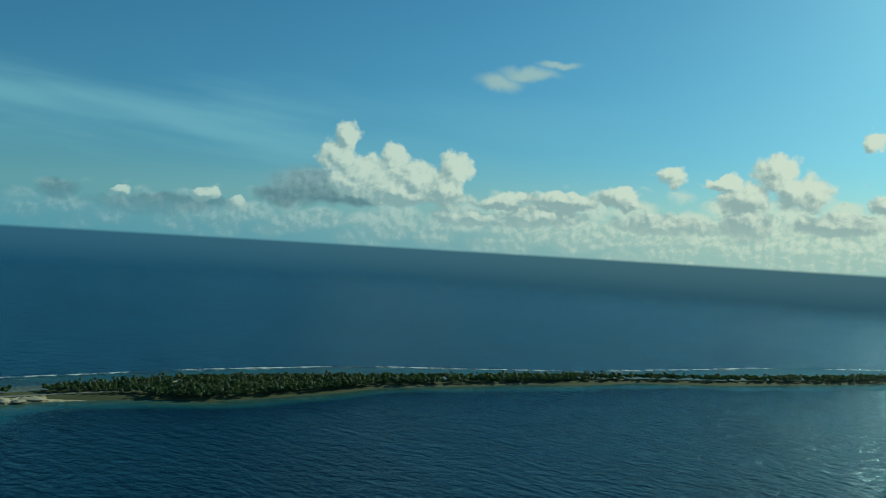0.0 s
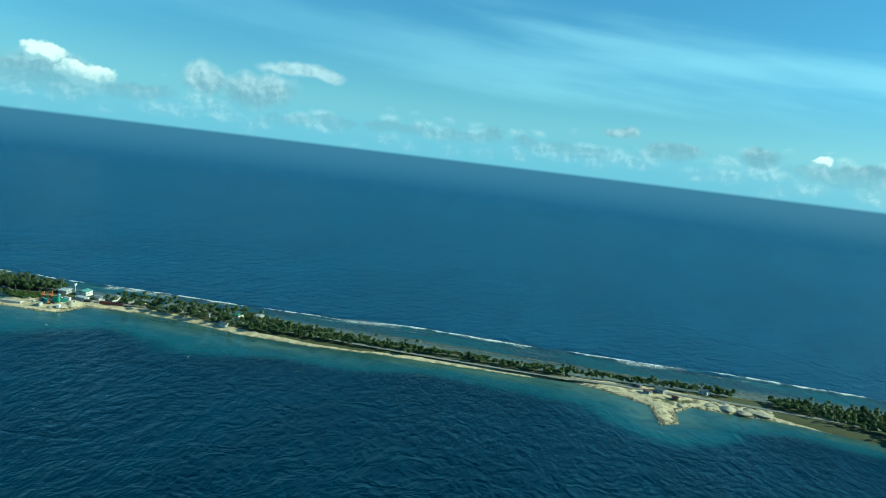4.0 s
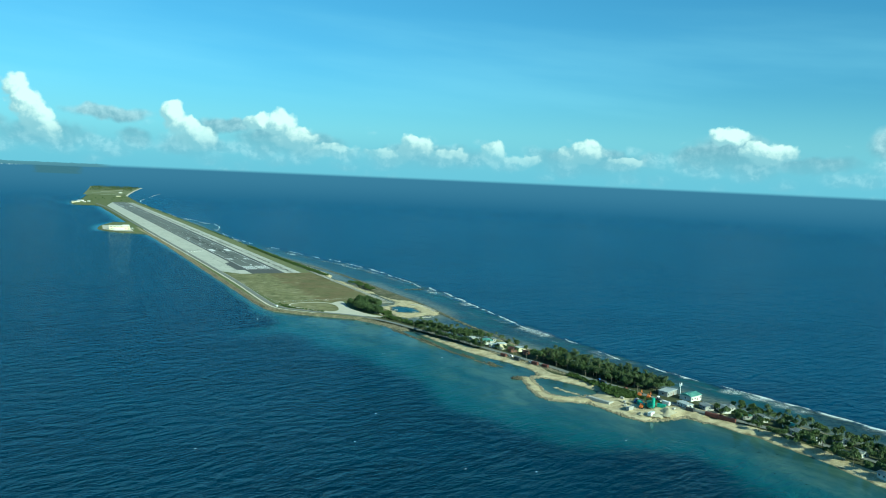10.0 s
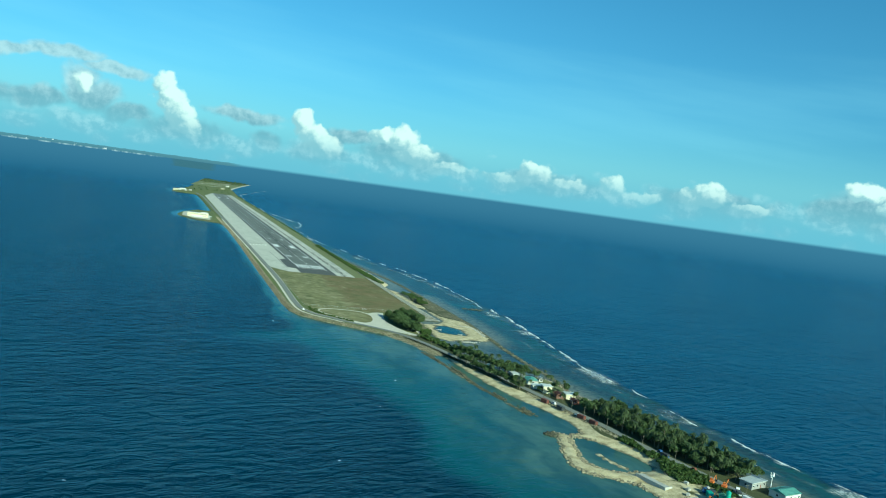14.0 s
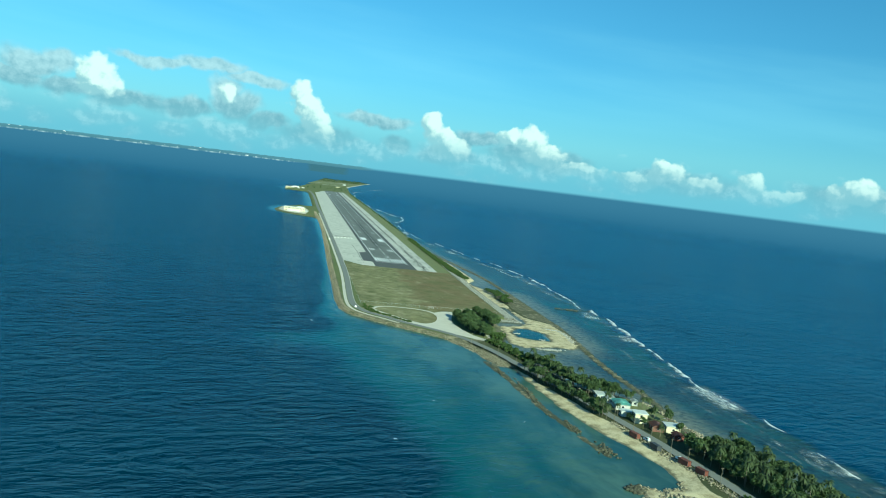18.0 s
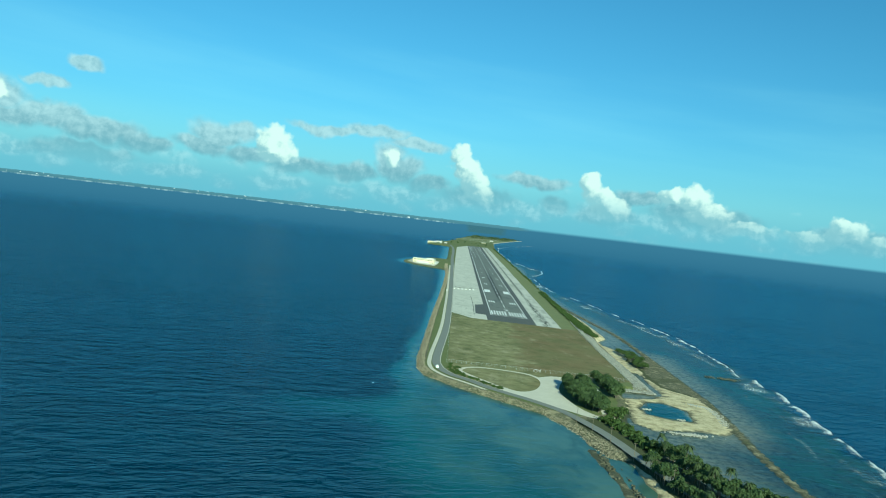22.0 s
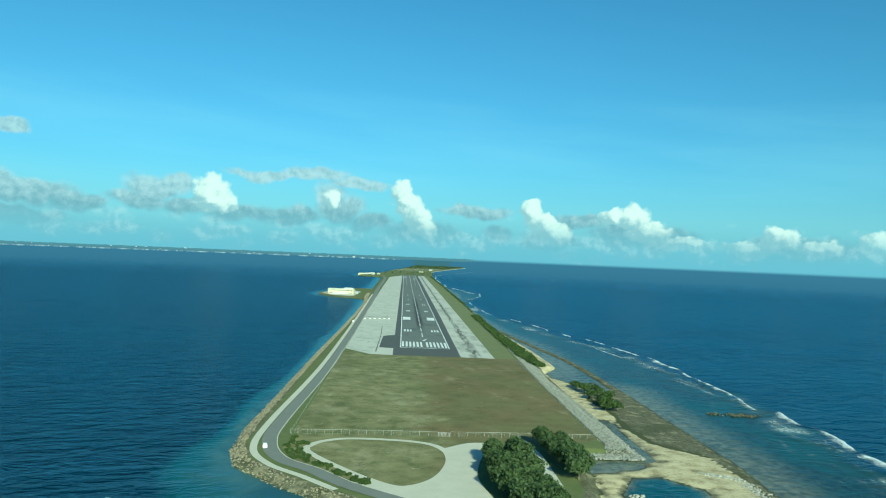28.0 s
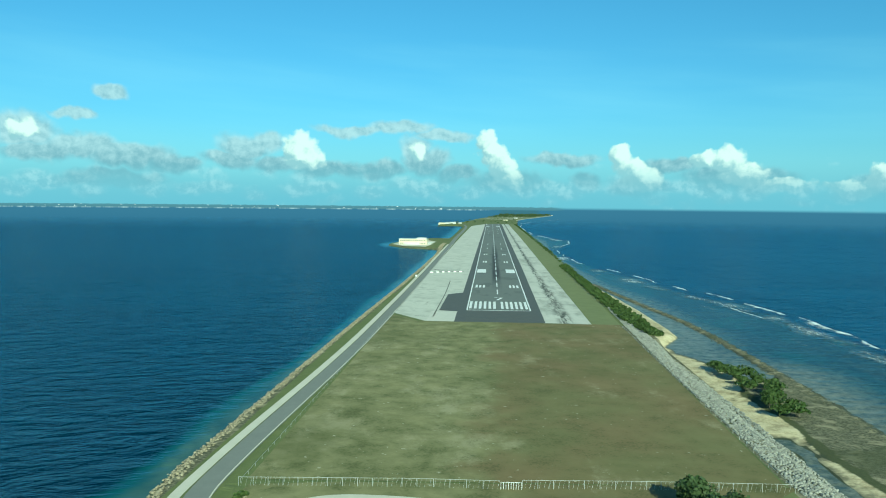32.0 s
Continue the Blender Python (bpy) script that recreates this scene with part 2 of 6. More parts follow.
lumps.feature, lumps.voronoi_dimensions = "SMOOTH_F1", "2D"
put(wt, lumps.inputs["Vector"], vcalc(wt, "MULTIPLY", vcalc(wt, "ADD", dome, vcalc(wt, "SCALE", warp2, scale=0.9)), (0.40, 0.85, 1.0)))
put(wt, lumps.inputs["Scale"], 1.0)
put(wt, lumps.inputs["Smoothness"], 0.25)
put(wt, lumps.inputs["Randomness"], 1.0)
middle = calc(wt, "ADD", 1.1, calc(wt, "MULTIPLY", sunside, 0.6))
away = calc(wt, "ABSOLUTE", calc(wt, "SUBTRACT", elev, middle))
bank = calc(wt, "SUBTRACT", calc(wt, "SUBTRACT", calc(wt, "ADD", 0.70, calc(wt, "MULTIPLY", sunside, 0.62)), lumps.outputs["Distance"]), calc(wt, "MULTIPLY", away, 0.34))
m_bank = calc(wt, "MULTIPLY", span(wt, bank, -0.08, 0.42), calc(wt, "ADD", 0.42, calc(wt, "MULTIPLY", sunside, 0.48)))
lit_bank = span(wt, calc(wt, "ADD", calc(wt, "MULTIPLY", bumps, 1.3), calc(wt, "MULTIPLY", elev, 0.16)), -0.1, 0.55)
tilted = wt.nodes.new("ShaderNodeCombineXYZ")
put(wt, tilted.inputs[0], calc(wt, "MULTIPLY", azim, 0.045))
put(wt, tilted.inputs[1], calc(wt, "ADD", calc(wt, "MULTIPLY", elev, 0.36), calc(wt, "MULTIPLY", azim, 0.028)))
cirrus = calc(wt, "MULTIPLY", noise_at(wt, tilted.outputs[0], 1.0, 4.0, 0.5), calc(wt, "MULTIPLY", span(wt, elev, 1.5, 6.0), span(wt, elev, 17.0, 8.0)))
streaks = calc(wt, "MULTIPLY", span(wt, azim, 62.0, 88.0), span(wt, azim, 122.0, 104.0))
m_cirrus = calc(wt, "MULTIPLY", span(wt, cirrus, 0.30, 0.72), calc(wt, "ADD", 0.15, calc(wt, "MULTIPLY", streaks, 0.3)))

bg_sky = wt.nodes.new("ShaderNodeBackground")
put(wt, bg_sky.inputs[0], blend(wt, 1.0, sky.outputs[0], blend(wt, span(wt, elev, 0.0, 16.0), (0.45, 0.85, 1.14), (0.50, 0.96, 1.17)), "MULTIPLY"))
bg_sky.inputs[1].default_value = 0.0766


def over(base, mask, colour, strength=0.87):
    b = wt.nodes.new("ShaderNodeBackground")
    put(wt, b.inputs[0], colour)
    b.inputs[1].default_value = strength
    mx = wt.nodes.new("ShaderNodeMixShader")
    put(wt, mx.inputs[0], mask)
    wt.links.new(base, mx.inputs[1])
    wt.links.new(b.outputs[0], mx.inputs[2])
    return mx.outputs[0]


air = over(bg_sky.outputs[0], calc(wt, "MULTIPLY", span(wt, elev, 7.0, -0.5, 0.0, 0.68), calc(wt, "ADD", 1.0, calc(wt, "MULTIPLY", sunside, 0.25))), blend(wt, sunside, (0.28, 0.57, 0.71), (0.72, 0.86, 0.76)))
# low haze painted into the sky, laid a second time over the clouds
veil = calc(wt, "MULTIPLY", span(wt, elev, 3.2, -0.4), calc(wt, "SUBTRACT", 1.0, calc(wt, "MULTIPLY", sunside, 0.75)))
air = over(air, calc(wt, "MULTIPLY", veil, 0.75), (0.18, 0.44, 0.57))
air = over(air, m_cirrus, (0.42, 0.78, 0.88))
wisp = Clouds(soft)
wisp.lobe(124.8, 11.8, 1.6, 0.6)
wisp.lobe(126.8, 12.5, 1.9, 0.45)
wisp.lobe(128.8, 13.2, 1.5, 0.25)
air = over(air, calc(wt, "MULTIPLY", span(wt, wisp.field, -0.1, 0.75), 0.7), (0.66, 0.78, 0.72))
air = over(air, m_bank, blend(wt, sunside, blend(wt, lit_bank, (0.27, 0.45, 0.54), (0.60, 0.75, 0.79)), blend(wt, lit_bank, (0.66, 0.80, 0.72), (1.00, 1.02, 0.86))))
air = over(air, m_grey, blend(wt, sunside, blend(wt, lit_grey, (0.19, 0.34, 0.42), (0.52, 0.67, 0.72)), blend(wt, lit_grey, (0.13, 0.21, 0.25), (0.30, 0.41, 0.43))))
air = over(air, m_bright, blend(wt, sunside, blend(wt, lit_bright, (0.33, 0.52, 0.58), (0.76, 0.87, 0.82)), blend(wt, lit_bright, (0.50, 0.61, 0.61), (1.04, 1.05, 0.90))))
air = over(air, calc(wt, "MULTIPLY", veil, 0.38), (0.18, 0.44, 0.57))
# the far shore of the atoll and the open sea below the horizon, painted on the backdrop with haze in their colours
far_top = calc(wt, "ADD", -0.34, calc(wt, "MULTIPLY", noise_at(wt, vcalc(wt, "MULTIPLY", dome, (1.0, 0.0, 0.0)), 2.0, 4.0), 0.16))
on_shore = calc(wt, "MULTIPLY", span(wt, azim, 5.4, 4.2), span(wt, azim, -75.0, -60.0))
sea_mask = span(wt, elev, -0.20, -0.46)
# sea colour pales towards the horizon for haze and towards the sun for sheen
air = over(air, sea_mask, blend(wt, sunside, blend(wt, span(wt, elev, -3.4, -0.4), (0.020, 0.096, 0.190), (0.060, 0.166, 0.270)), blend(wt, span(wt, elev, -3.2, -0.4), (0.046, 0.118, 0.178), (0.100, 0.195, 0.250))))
shore = calc(wt, "MULTIPLY", on_shore, calc(wt, "MULTIPLY", span(wt, elev, -0.48, -0.44), span(wt, calc(wt, "SUBTRACT", elev, far_top), 0.03, 0.0)))
air = over(air, calc(wt, "MULTIPLY", shore, 0.85), (0.105, 0.22, 0.27))
town = calc(wt, "MULTIPLY", shore, span(wt, noise_at(wt, vcalc(wt, "MULTIPLY", dome, (1.0, 2.0, 0.0)), 3.2, 2.0), 0.66, 0.70))
air = over(air, calc(wt, "MULTIPLY", town, span(wt, azim, -1.0, -4.0)), (0.75, 0.82, 0.80))
strand = calc(wt, "MULTIPLY", calc(wt, "MULTIPLY", on_shore, span(wt, azim, 0.5, -1.5)), calc(wt, "MULTIPLY", span(wt, elev, -0.53, -0.48), span(wt, elev, -0.40, -0.45)))
strand = calc(wt, "MULTIPLY", strand, span(wt, noise_at(wt, vcalc(wt, "MULTIPLY", dome, (1.0, 0.0, 0.0)), 1.6, 4.0, 0.7), 0.42, 0.62))
air = over(air, calc(wt, "MULTIPLY", strand, 0.6), (0.56, 0.70, 0.72))
edge_at = calc(wt, "ADD", azim, calc(wt, "MULTIPLY", calc(wt, "SUBTRACT", noise_at(wt, dome, 2.2, 4.0), 0.5), 0.7))
isle = calc(wt, "MULTIPLY", span(wt, edge_at, 0.5, 0.9), span(wt, edge_at, 3.5, 3.1))
isle = calc(wt, "MULTIPLY", isle, calc(wt, "MULTIPLY", span(wt, elev, -0.44, -0.50), span(wt, elev, -0.98, -0.90)))
air = over(air, calc(wt, "MULTIPLY", isle, 0.55), blend(wt, noise_at(wt, vcalc(wt, "MULTIPLY", dome, (1.0, 5.0, 0.0)), 3.0, 4.0), (0.050, 0.120, 0.130), (0.085, 0.165, 0.160)))
wout = wt.nodes.new("ShaderNodeOutputWorld")
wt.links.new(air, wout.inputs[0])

sun = new("sun", bpy.data.lights.new("sun", "SUN"))
sun.data.energy, sun.data.angle, sun.data.color = 5.0, radians(0.53), (0.95, 0.91, 0.69)
a, e = radians(SUN_AZ), radians(SUN_EL)
sun.matrix_world = look((0, 0, 0), (-math.sin(a) * math.cos(e), -math.cos(a) * math.cos(e), -math.sin(e)))


# ---- plan: shores and lines in units of K metres; the runway's threshold is the origin, y runs along the runway ----
def inside(poly, x, y):
    """Signed distance to a closed outline, positive inside."""
    best, odd = np.full(x.shape, 1e9), np.zeros(x.shape, bool)
    for (x0, y0), (x1, y1) in zip(poly, poly[1:] + poly[:1]):
        dx, dy = x1 - x0, y1 - y0
        t = np.clip(((x - x0) * dx + (y - y0) * dy) / (dx * dx + dy * dy + 1e-9), 0, 1)
        best = np.minimum(best, (x - x0 - t * dx) ** 2 + (y - y0 - t * dy) ** 2)
        if y0 != y1:
            odd ^= ((y0 > y) != (y1 > y)) & (x < dx * (y - y0) / (y1 - y0) + x0)
    return np.where(odd, 1, -1) * np.sqrt(best)


def along(line, half, x, y):
    best = np.full(x.shape, 1e9)
    for (x0, y0), (x1, y1) in zip(line, line[1:]):
        dx, dy = x1 - x0, y1 - y0
        t = np.clip(((x - x0) * dx + (y - y0) * dy) / (dx * dx + dy * dy + 1e-9), 0, 1)
        best = np.minimum(best, (x - x0 - t * dx) ** 2 + (y - y0 - t * dy) ** 2)
    return half - np.sqrt(best)


WEST = [(-90, -3454), (-23, -2940), (1, -2796), (41, -2589), (97, -2436), (104, -2329), (126, -2240), (135, -2149), (150, -2039),
        (138, -1978), (125, -1886), (121, -1798), (150, -1738), (163, -1646), (157, -1600), (155, -1566), (126, -1549), (94, -1554), (80, -1538),
        (134, -1526), (150, -1496), (165, -1450), (150, -1404), (138, -1320), (129, -1265), (110, -1199), (103, -1112), (110, -1057),
        (108, -1001), (96, -955), (145, -945)]
WEST += [(164, -983), (174, -1049), (178, -1118), (180, -1236), (186, -1321), (190, -1447), (212, -1544), (230, -1626), (250, -1748),
         (255, -1819), (240, -1930), (215, -2039), (192, -2149), (170, -2286), (140, -2438), (85, -2601), (45, -2804), (20, -2946), (-45, -3454)]
MIDDLE = [(96, -963), (92, -946), (71, -946), (52, -942), (46, -925), (43, -887), (30, -878), (16, -867), (14, -856), (16, -842), (22, -826), (29, -808), (33, -792),
          (42, -796), (56, -792), (60, -776), (58, -754), (52, -733), (46, -718), (44, -706), (38, -682), (34, -656), (31, -628), (30, -600), (29, -575), (25, -567), (18, -565), (13, -545), (9, -524), (-4, -494),
          (-8, -486), (-20, -462), (20, -427), (60, -401), (58, -436), (48, -474), (47, -500), (50, -528), (58, -564), (66, -599), (78, -622),
          (95, -628), (106, -644), (110, -687), (114, -720), (122, -752), (130, -813), (138, -864), (142, -911), (150, -941), (150, -963)]
AIRFIELD = [(7, -504), (-6, -487), (-32, -464), (-65, -434), (-88, -407), (-95, -380), (-97, -335), (-96, -230), (-95, -70), (-94, 20), (-92, 182),
            (-90, 404), (-90, 640), (-96, 860), (-97, 1500), (-100, 2050), (-110, 2150), (-184, 2180), (-195, 2300), (-190, 2400), (-140, 2600),
            (-75, 3200), (120, 3250), (92, 2500), (88, 2000), (90, 1000), (90, 500), (90, 230), (99, 117), (104, 30), (106, -60), (105, -88),
            (91, -118), (86, -165), (87, -282), (89, -345), (89, -376), (60, -372), (60, -401), (54, -447), (40, -478)]
SPIT = [(-88, 750), (-106, 772), (-150, 802), (-190, 870), (-197, 930), (-185, 1023), (-140, 1160), (-90, 1165)]
FLAT = [(85, -120), (92.5, -126), (92, -137), (97, -147), (105, -171), (108, -192), (113, -198), (124, -194), (131, -183), (131, -376), (125, -462), (109, -485), (89, -482), (60, -494),
        (50, -478), (54, -447), (60, -401), (74, -398), (88, -390), (86, -356), (86, -305), (85, -250)]
RING_POOL = [(40, -804), (37, -815), (34, -826), (29, -839), (27, -849), (31, -858), (44, -867), (66, -864), (74, -857), (71, -841), (65, -826), (61, -814), (56, -805), (50, -801)]
POND = [(65, -432), (70, -421), (76, -408), (88, -405), (101, -423), (96, -457), (80, -456), (67, -448)]
CREEK = [(89, -290), (94.5, -292), (96.5, -305), (95, -326), (95.5, -350), (96, -378), (88, -382), (89, -343), (90, -327), (91, -307)]
RIDGE = [(94, 225), (113, 60), (124, -23), (127, -84), (128, -140), (128, -195), (127.5, -260), (127, -330), (126, -402), (121, -465), (116, -515), (113, -575), (114, -620), (110, -668)]
OUTER = [(207, -1240), (214, -1307), (228, -1422), (234, -1513), (250, -1653), (264, -1800), (252, -1960), (225, -2110)]
BARS = [(11, -556), (16, -592), (18, -630), (21, -660), (24, -688), (28, -711)]
BAR_POOL = [(45, -833), (47, -849), (51, -862)]
BAR_TIP = [(29, -722), (31, -736), (34, -750)]
BREAKERS = [(-3454, -10), (-2803, 175), (-2662, 184), (-2424, 215), (-2236, 271), (-2065, 327), (-1892, 340), (-1763, 336), (-1627, 326),
            (-1489, 303), (-1407, 291), (-1253, 280), (-1165, 250), (-1052, 229), (-924, 208), (-847, 193), (-756, 187), (-614, 183),
            (-516, 186), (-418, 197), (-324, 205), (-188, 213), (-99, 207), (2, 203), (98, 188), (186, 162), (306, 146), (421, 122), (549, 108),
            (785, 103), (900, 122), (1020, 150), (1150, 160), (1300, 128), (1470, 104), (1900, 97), (2110, 92), (2600, 118), (2930, 190), (3750, 390), (4700, 540)]
SHELF = [(-3454, 60), (-1930, 45), (-1524, 60), (-1445, 70), (-1332, 60), (-1219, 85), (-1118, 110), (-1046, 105), (-907, 105), (-813, 118),
         (-732, 135), (-610, 150), (-528, 140), (-470, 95), (-437, 56), (-400, 30), (-356, 16), (-200, 10), (300, 11), (800, 25), (3200, 40)]


def lerp(table, y):
    return np.interp(y, [q[0] for q in table], [q[1] for q in table])


def wobble(x, y, size, seed=0):
    """Cheap smooth noise from a few sines."""
    r = np.random.RandomState(seed)
    out = np.zeros_like(x, dtype=float)
    for _ in range(7):
        a, ph, k = r.uniform(0, 6.28), r.uniform(0, 6.28), r.uniform(0.5, 1.8) / size
        out += np.sin((x * math.cos(a) + y * math.sin(a)) * k * 6.28 + ph)
    return out / 3.7


def land_height(x, y):
    wob = wobble(x, y, 18, 3) * 1.4
    shore = np.maximum(inside(WEST, x, y), inside(MIDDLE, x, y)) + wob
    shore = np.minimum(shore, -inside(RING_POOL, x, y) + wob * 0.5)
    bank = np.maximum(inside(AIRFIELD, x, y), inside(SPIT, x, y))
    flat = np.minimum(np.minimum(inside(FLAT, x, y) + wob * 0.8 + wobble(x, y, 6, 4) * 0.6, -inside(POND, x, y) + wob * 0.4), -inside(CREEK, x, y) + wob * 0.5)
    ridge = np.maximum(np.maximum(along(RIDGE, 2.9, x, y), along(OUTER, 1.6, x, y)), along(BAR_POOL, 1.8, x, y)) + wobble(x, y, 7, 5) * 1.6
    bars = np.maximum(along(BARS, 2.9, x, y), along(BAR_TIP, 2.6, x, y)) + wobble(x, y, 9, 6) * 1.3
    h = np.where(shore > 0, np.minimum(2.1, shore * 0.16), shore * 0.12)
    h = np.maximum(h, np.where(bank > 0, np.minimum(2.4, bank * 0.5), bank * 0.4))
    h = np.maximum(h, np.where(flat > 0, np.minimum(0.55, flat * 0.10) + 0.06 * wobble(x, y, 9, 8), flat * 0.06))
    h = np.maximum(h, np.where(ridge > 0, np.minimum(0.8, ridge * 0.25), ridge * 0.1))
    h = np.maximum(h, np.where(bars > 0, np.minimum(0.14, bars * 0.12), bars * 0.1))
    return np.maximum(h, -4.0), shore, bank, flat, ridge


def sheet(name, xs, ys, z, keep=None):
    """A grid mesh on the given lines; z and keep are arrays of rows by columns."""
    nx, ny = len(xs), len(ys)
    X, Y = np.meshgrid(xs, ys)
    co = np.stack([X * K, Y * K, z], -1).reshape(-1, 3)
    i = np.arange(nx * ny).reshape(ny, nx)
    q = np.stack([i[:-1, :-1], i[:-1, 1:], i[1:, 1:], i[1:, :-1]], -1).reshape(-1, 4)
    if keep is not None:
        q = q[keep.reshape(-1)[q].any(1)]
    me = bpy.data.meshes.new(name)
    me.vertices.add(len(co))
    me.vertices.foreach_set("co", co.reshape(-1))
    me.loops.add(q.size)
    me.loops.foreach_set("vertex_index", q.reshape(-1))
    me.polygons.add(len(q))
    me.polygons.foreach_set("loop_start", np.arange(0, q.size, 4))
    me.update()
    me.validate()
    me.shade_smooth()
    return new(name, me)


def give(ob, name, values):
    at = ob.data.attributes.new(name, "FLOAT", "POINT")
    at.data.foreach_set("value", np.asarray(values, dtype=np.float32).reshape(-1))


# ---- sea ----
def sea_material():
    m, nt, p = fresh("sea_water", 0.9, 0.0, 0.0)
    at = place(nt)
    patch = noise_at(nt, at, 0.012, 5.0, 0.6)
    fine = noise_at(nt, at, 0.07, 4.0, 0.6)
    mott = calc(nt, "ADD", calc(nt, "MULTIPLY", calc(nt, "SUBTRACT", patch, 0.5), 0.9), calc(nt, "MULTIPLY", calc(nt, "SUBTRACT", fine, 0.5), 0.35))
    sh = calc(nt, "ADD", attr(nt, "shallow"), calc(nt, "MULTIPLY", mott, calc(nt, "MINIMUM", 1.0, calc(nt, "ADD", 0.25, attr(nt, "shallow")))), clamp=True)
    rf = calc(nt, "ADD", attr(nt, "reef"), calc(nt, "MULTIPLY", mott, 0.4), clamp=True)
    streak = noise_at(nt, vcalc(nt, "MULTIPLY", at, (0.003, 0.006, 1.0)), 1.0, 5.0, 0.65)
    ribs = noise_at(nt, vcalc(nt, "ADD", vcalc(nt, "MULTIPLY", at, (0.0055, 0.030, 1.0)), vcalc(nt, "SCALE", noise_at(nt, at, 0.004, 2.0, 0.5, True), scale=1.5)), 1.0, 4.0, 0.6)
    gusts = span(nt, calc(nt, "ADD", calc(nt, "MULTIPLY", streak, 0.55), calc(nt, "MULTIPLY", ribs, 0.45)), 0.34, 0.66)
    deep = blend(nt, attr(nt, "ocean"), blend(nt, gusts, (0.0005, 0.008, 0.017), (0.0017, 0.018, 0.036)), blend(nt, gusts, (0.0013, 0.019, 0.047), (0.0042, 0.036, 0.080)))
    lagoon = blend(nt, span(nt, sh, 0.05, 0.55), deep, (0.013, 0.073, 0.083))
    beds = noise_at(nt, vcalc(nt, "ADD", vcalc(nt, "MULTIPLY", at, (0.030, 0.011, 1.0)), vcalc(nt, "SCALE", noise_at(nt, at, 0.02, 3.0, 0.5, True), scale=1.2)), 1.0, 4.0, 0.6)
    shelf = blend(nt, span(nt, beds, 0.36, 0.62), (0.030, 0.074, 0.066), blend(nt, fine, (0.060, 0.122, 0.098), (0.100, 0.166, 0.124)))
    lagoon = blend(nt, span(nt, sh, 0.45, 0.95), lagoon, shelf)
    coral_heads = noise_at(nt, at, 0.22, 5.0, 0.68)
    spots = span(nt, calc(nt, "ADD", calc(nt, "MULTIPLY", mott, 0.6), calc(nt, "SUBTRACT", coral_heads, 0.5)), -0.22, 0.22)
    inner = blend(nt, spots, (0.060, 0.080, 0.064), (0.205, 0.205, 0.145))
    pools = span(nt, calc(nt, "ADD", beds, calc(nt, "MULTIPLY", spots, 0.15)), 0.45, 0.75)
    outer = blend(nt, pools, blend(nt, spots, (0.010, 0.030, 0.037), (0.046, 0.070, 0.066)), (0.020, 0.072, 0.074))
    reef = blend(nt, span(nt, calc(nt, "ADD", attr(nt, "seaward"), calc(nt, "MULTIPLY", mott, 0.5)), 0.06, 0.46), inner, outer)
    put(nt, p.inputs["Base Color"], blend(nt, span(nt, rf, 0.1, 0.75), lagoon, reef))
    gust = vcalc(nt, "ADD", at, vcalc(nt, "SCALE", noise_at(nt, at, 0.02, 2.0, 0.5, True), scale=9.0))
    turned = nt.nodes.new("ShaderNodeVectorRotate")
    turned.rotation_type = "Z_AXIS"
    put(nt, turned.inputs["Vector"], gust)
    turned.inputs["Angle"].default_value = radians(-17)
    swell = noise_at(nt, vcalc(nt, "MULTIPLY", turned.outputs[0], (0.045, 0.115, 1.0)), 1.0, 3.0, 0.55)
    chop = noise_at(nt, vcalc(nt, "MULTIPLY", turned.outputs[0], (0.17, 0.40, 1.0)), 1.0, 4.0, 0.65)
    calm = calc(nt, "SUBTRACT", 1.0, calc(nt, "MULTIPLY", calc(nt, "MAXIMUM", attr(nt, "reef"), calc(nt, "MULTIPLY", attr(nt, "shallow"), 1.3)), 0.8, clamp=True))
    relief(nt, p, calc(nt, "MULTIPLY", calc(nt, "ADD", swell, calc(nt, "MULTIPLY", chop, 0.30)), calm), 1.0, 3.3)
    # a rough sea mirrors the sky, but never past two fifths
    gloss = nt.nodes.new("ShaderNodeBsdfGlossy")
    gloss.inputs["Roughness"].default_value = 0.18
    gloss.inputs["Color"].default_value = (0.56, 0.83, 1.0, 1)
    fres = nt.nodes.new("ShaderNodeFresnel")
    fres.inputs["IOR"].default_value = 1.33
    for n in (gloss, fres):
        nt.links.new(p.inputs["Normal"].links[0].from_socket, n.inputs["Normal"])
    wet = nt.nodes.new("ShaderNodeMixShader")
    put(nt, wet.inputs[0], calc(nt, "MULTIPLY", calc(nt, "MINIMUM", calc(nt, "MULTIPLY", fres.outputs[0], 0.72), 0.39), calc(nt, "SUBTRACT", 1.0, calc(nt, "MULTIPLY", rf, 0.35))))
    nt.links.new(p.outputs[0], wet.inputs[1])
    nt.links.new(gloss.outputs[0], wet.inputs[2])
    # far from the camera's path the sheet fades into the hazy painted backdrop sea
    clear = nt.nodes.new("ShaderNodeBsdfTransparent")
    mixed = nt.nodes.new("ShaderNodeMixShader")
    put(nt, mixed.inputs[0], span(nt, attr(nt, "far_fade"), 0.0, 1.0))
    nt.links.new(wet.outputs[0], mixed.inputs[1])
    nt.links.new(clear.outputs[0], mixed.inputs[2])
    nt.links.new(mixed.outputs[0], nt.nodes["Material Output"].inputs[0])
    return m


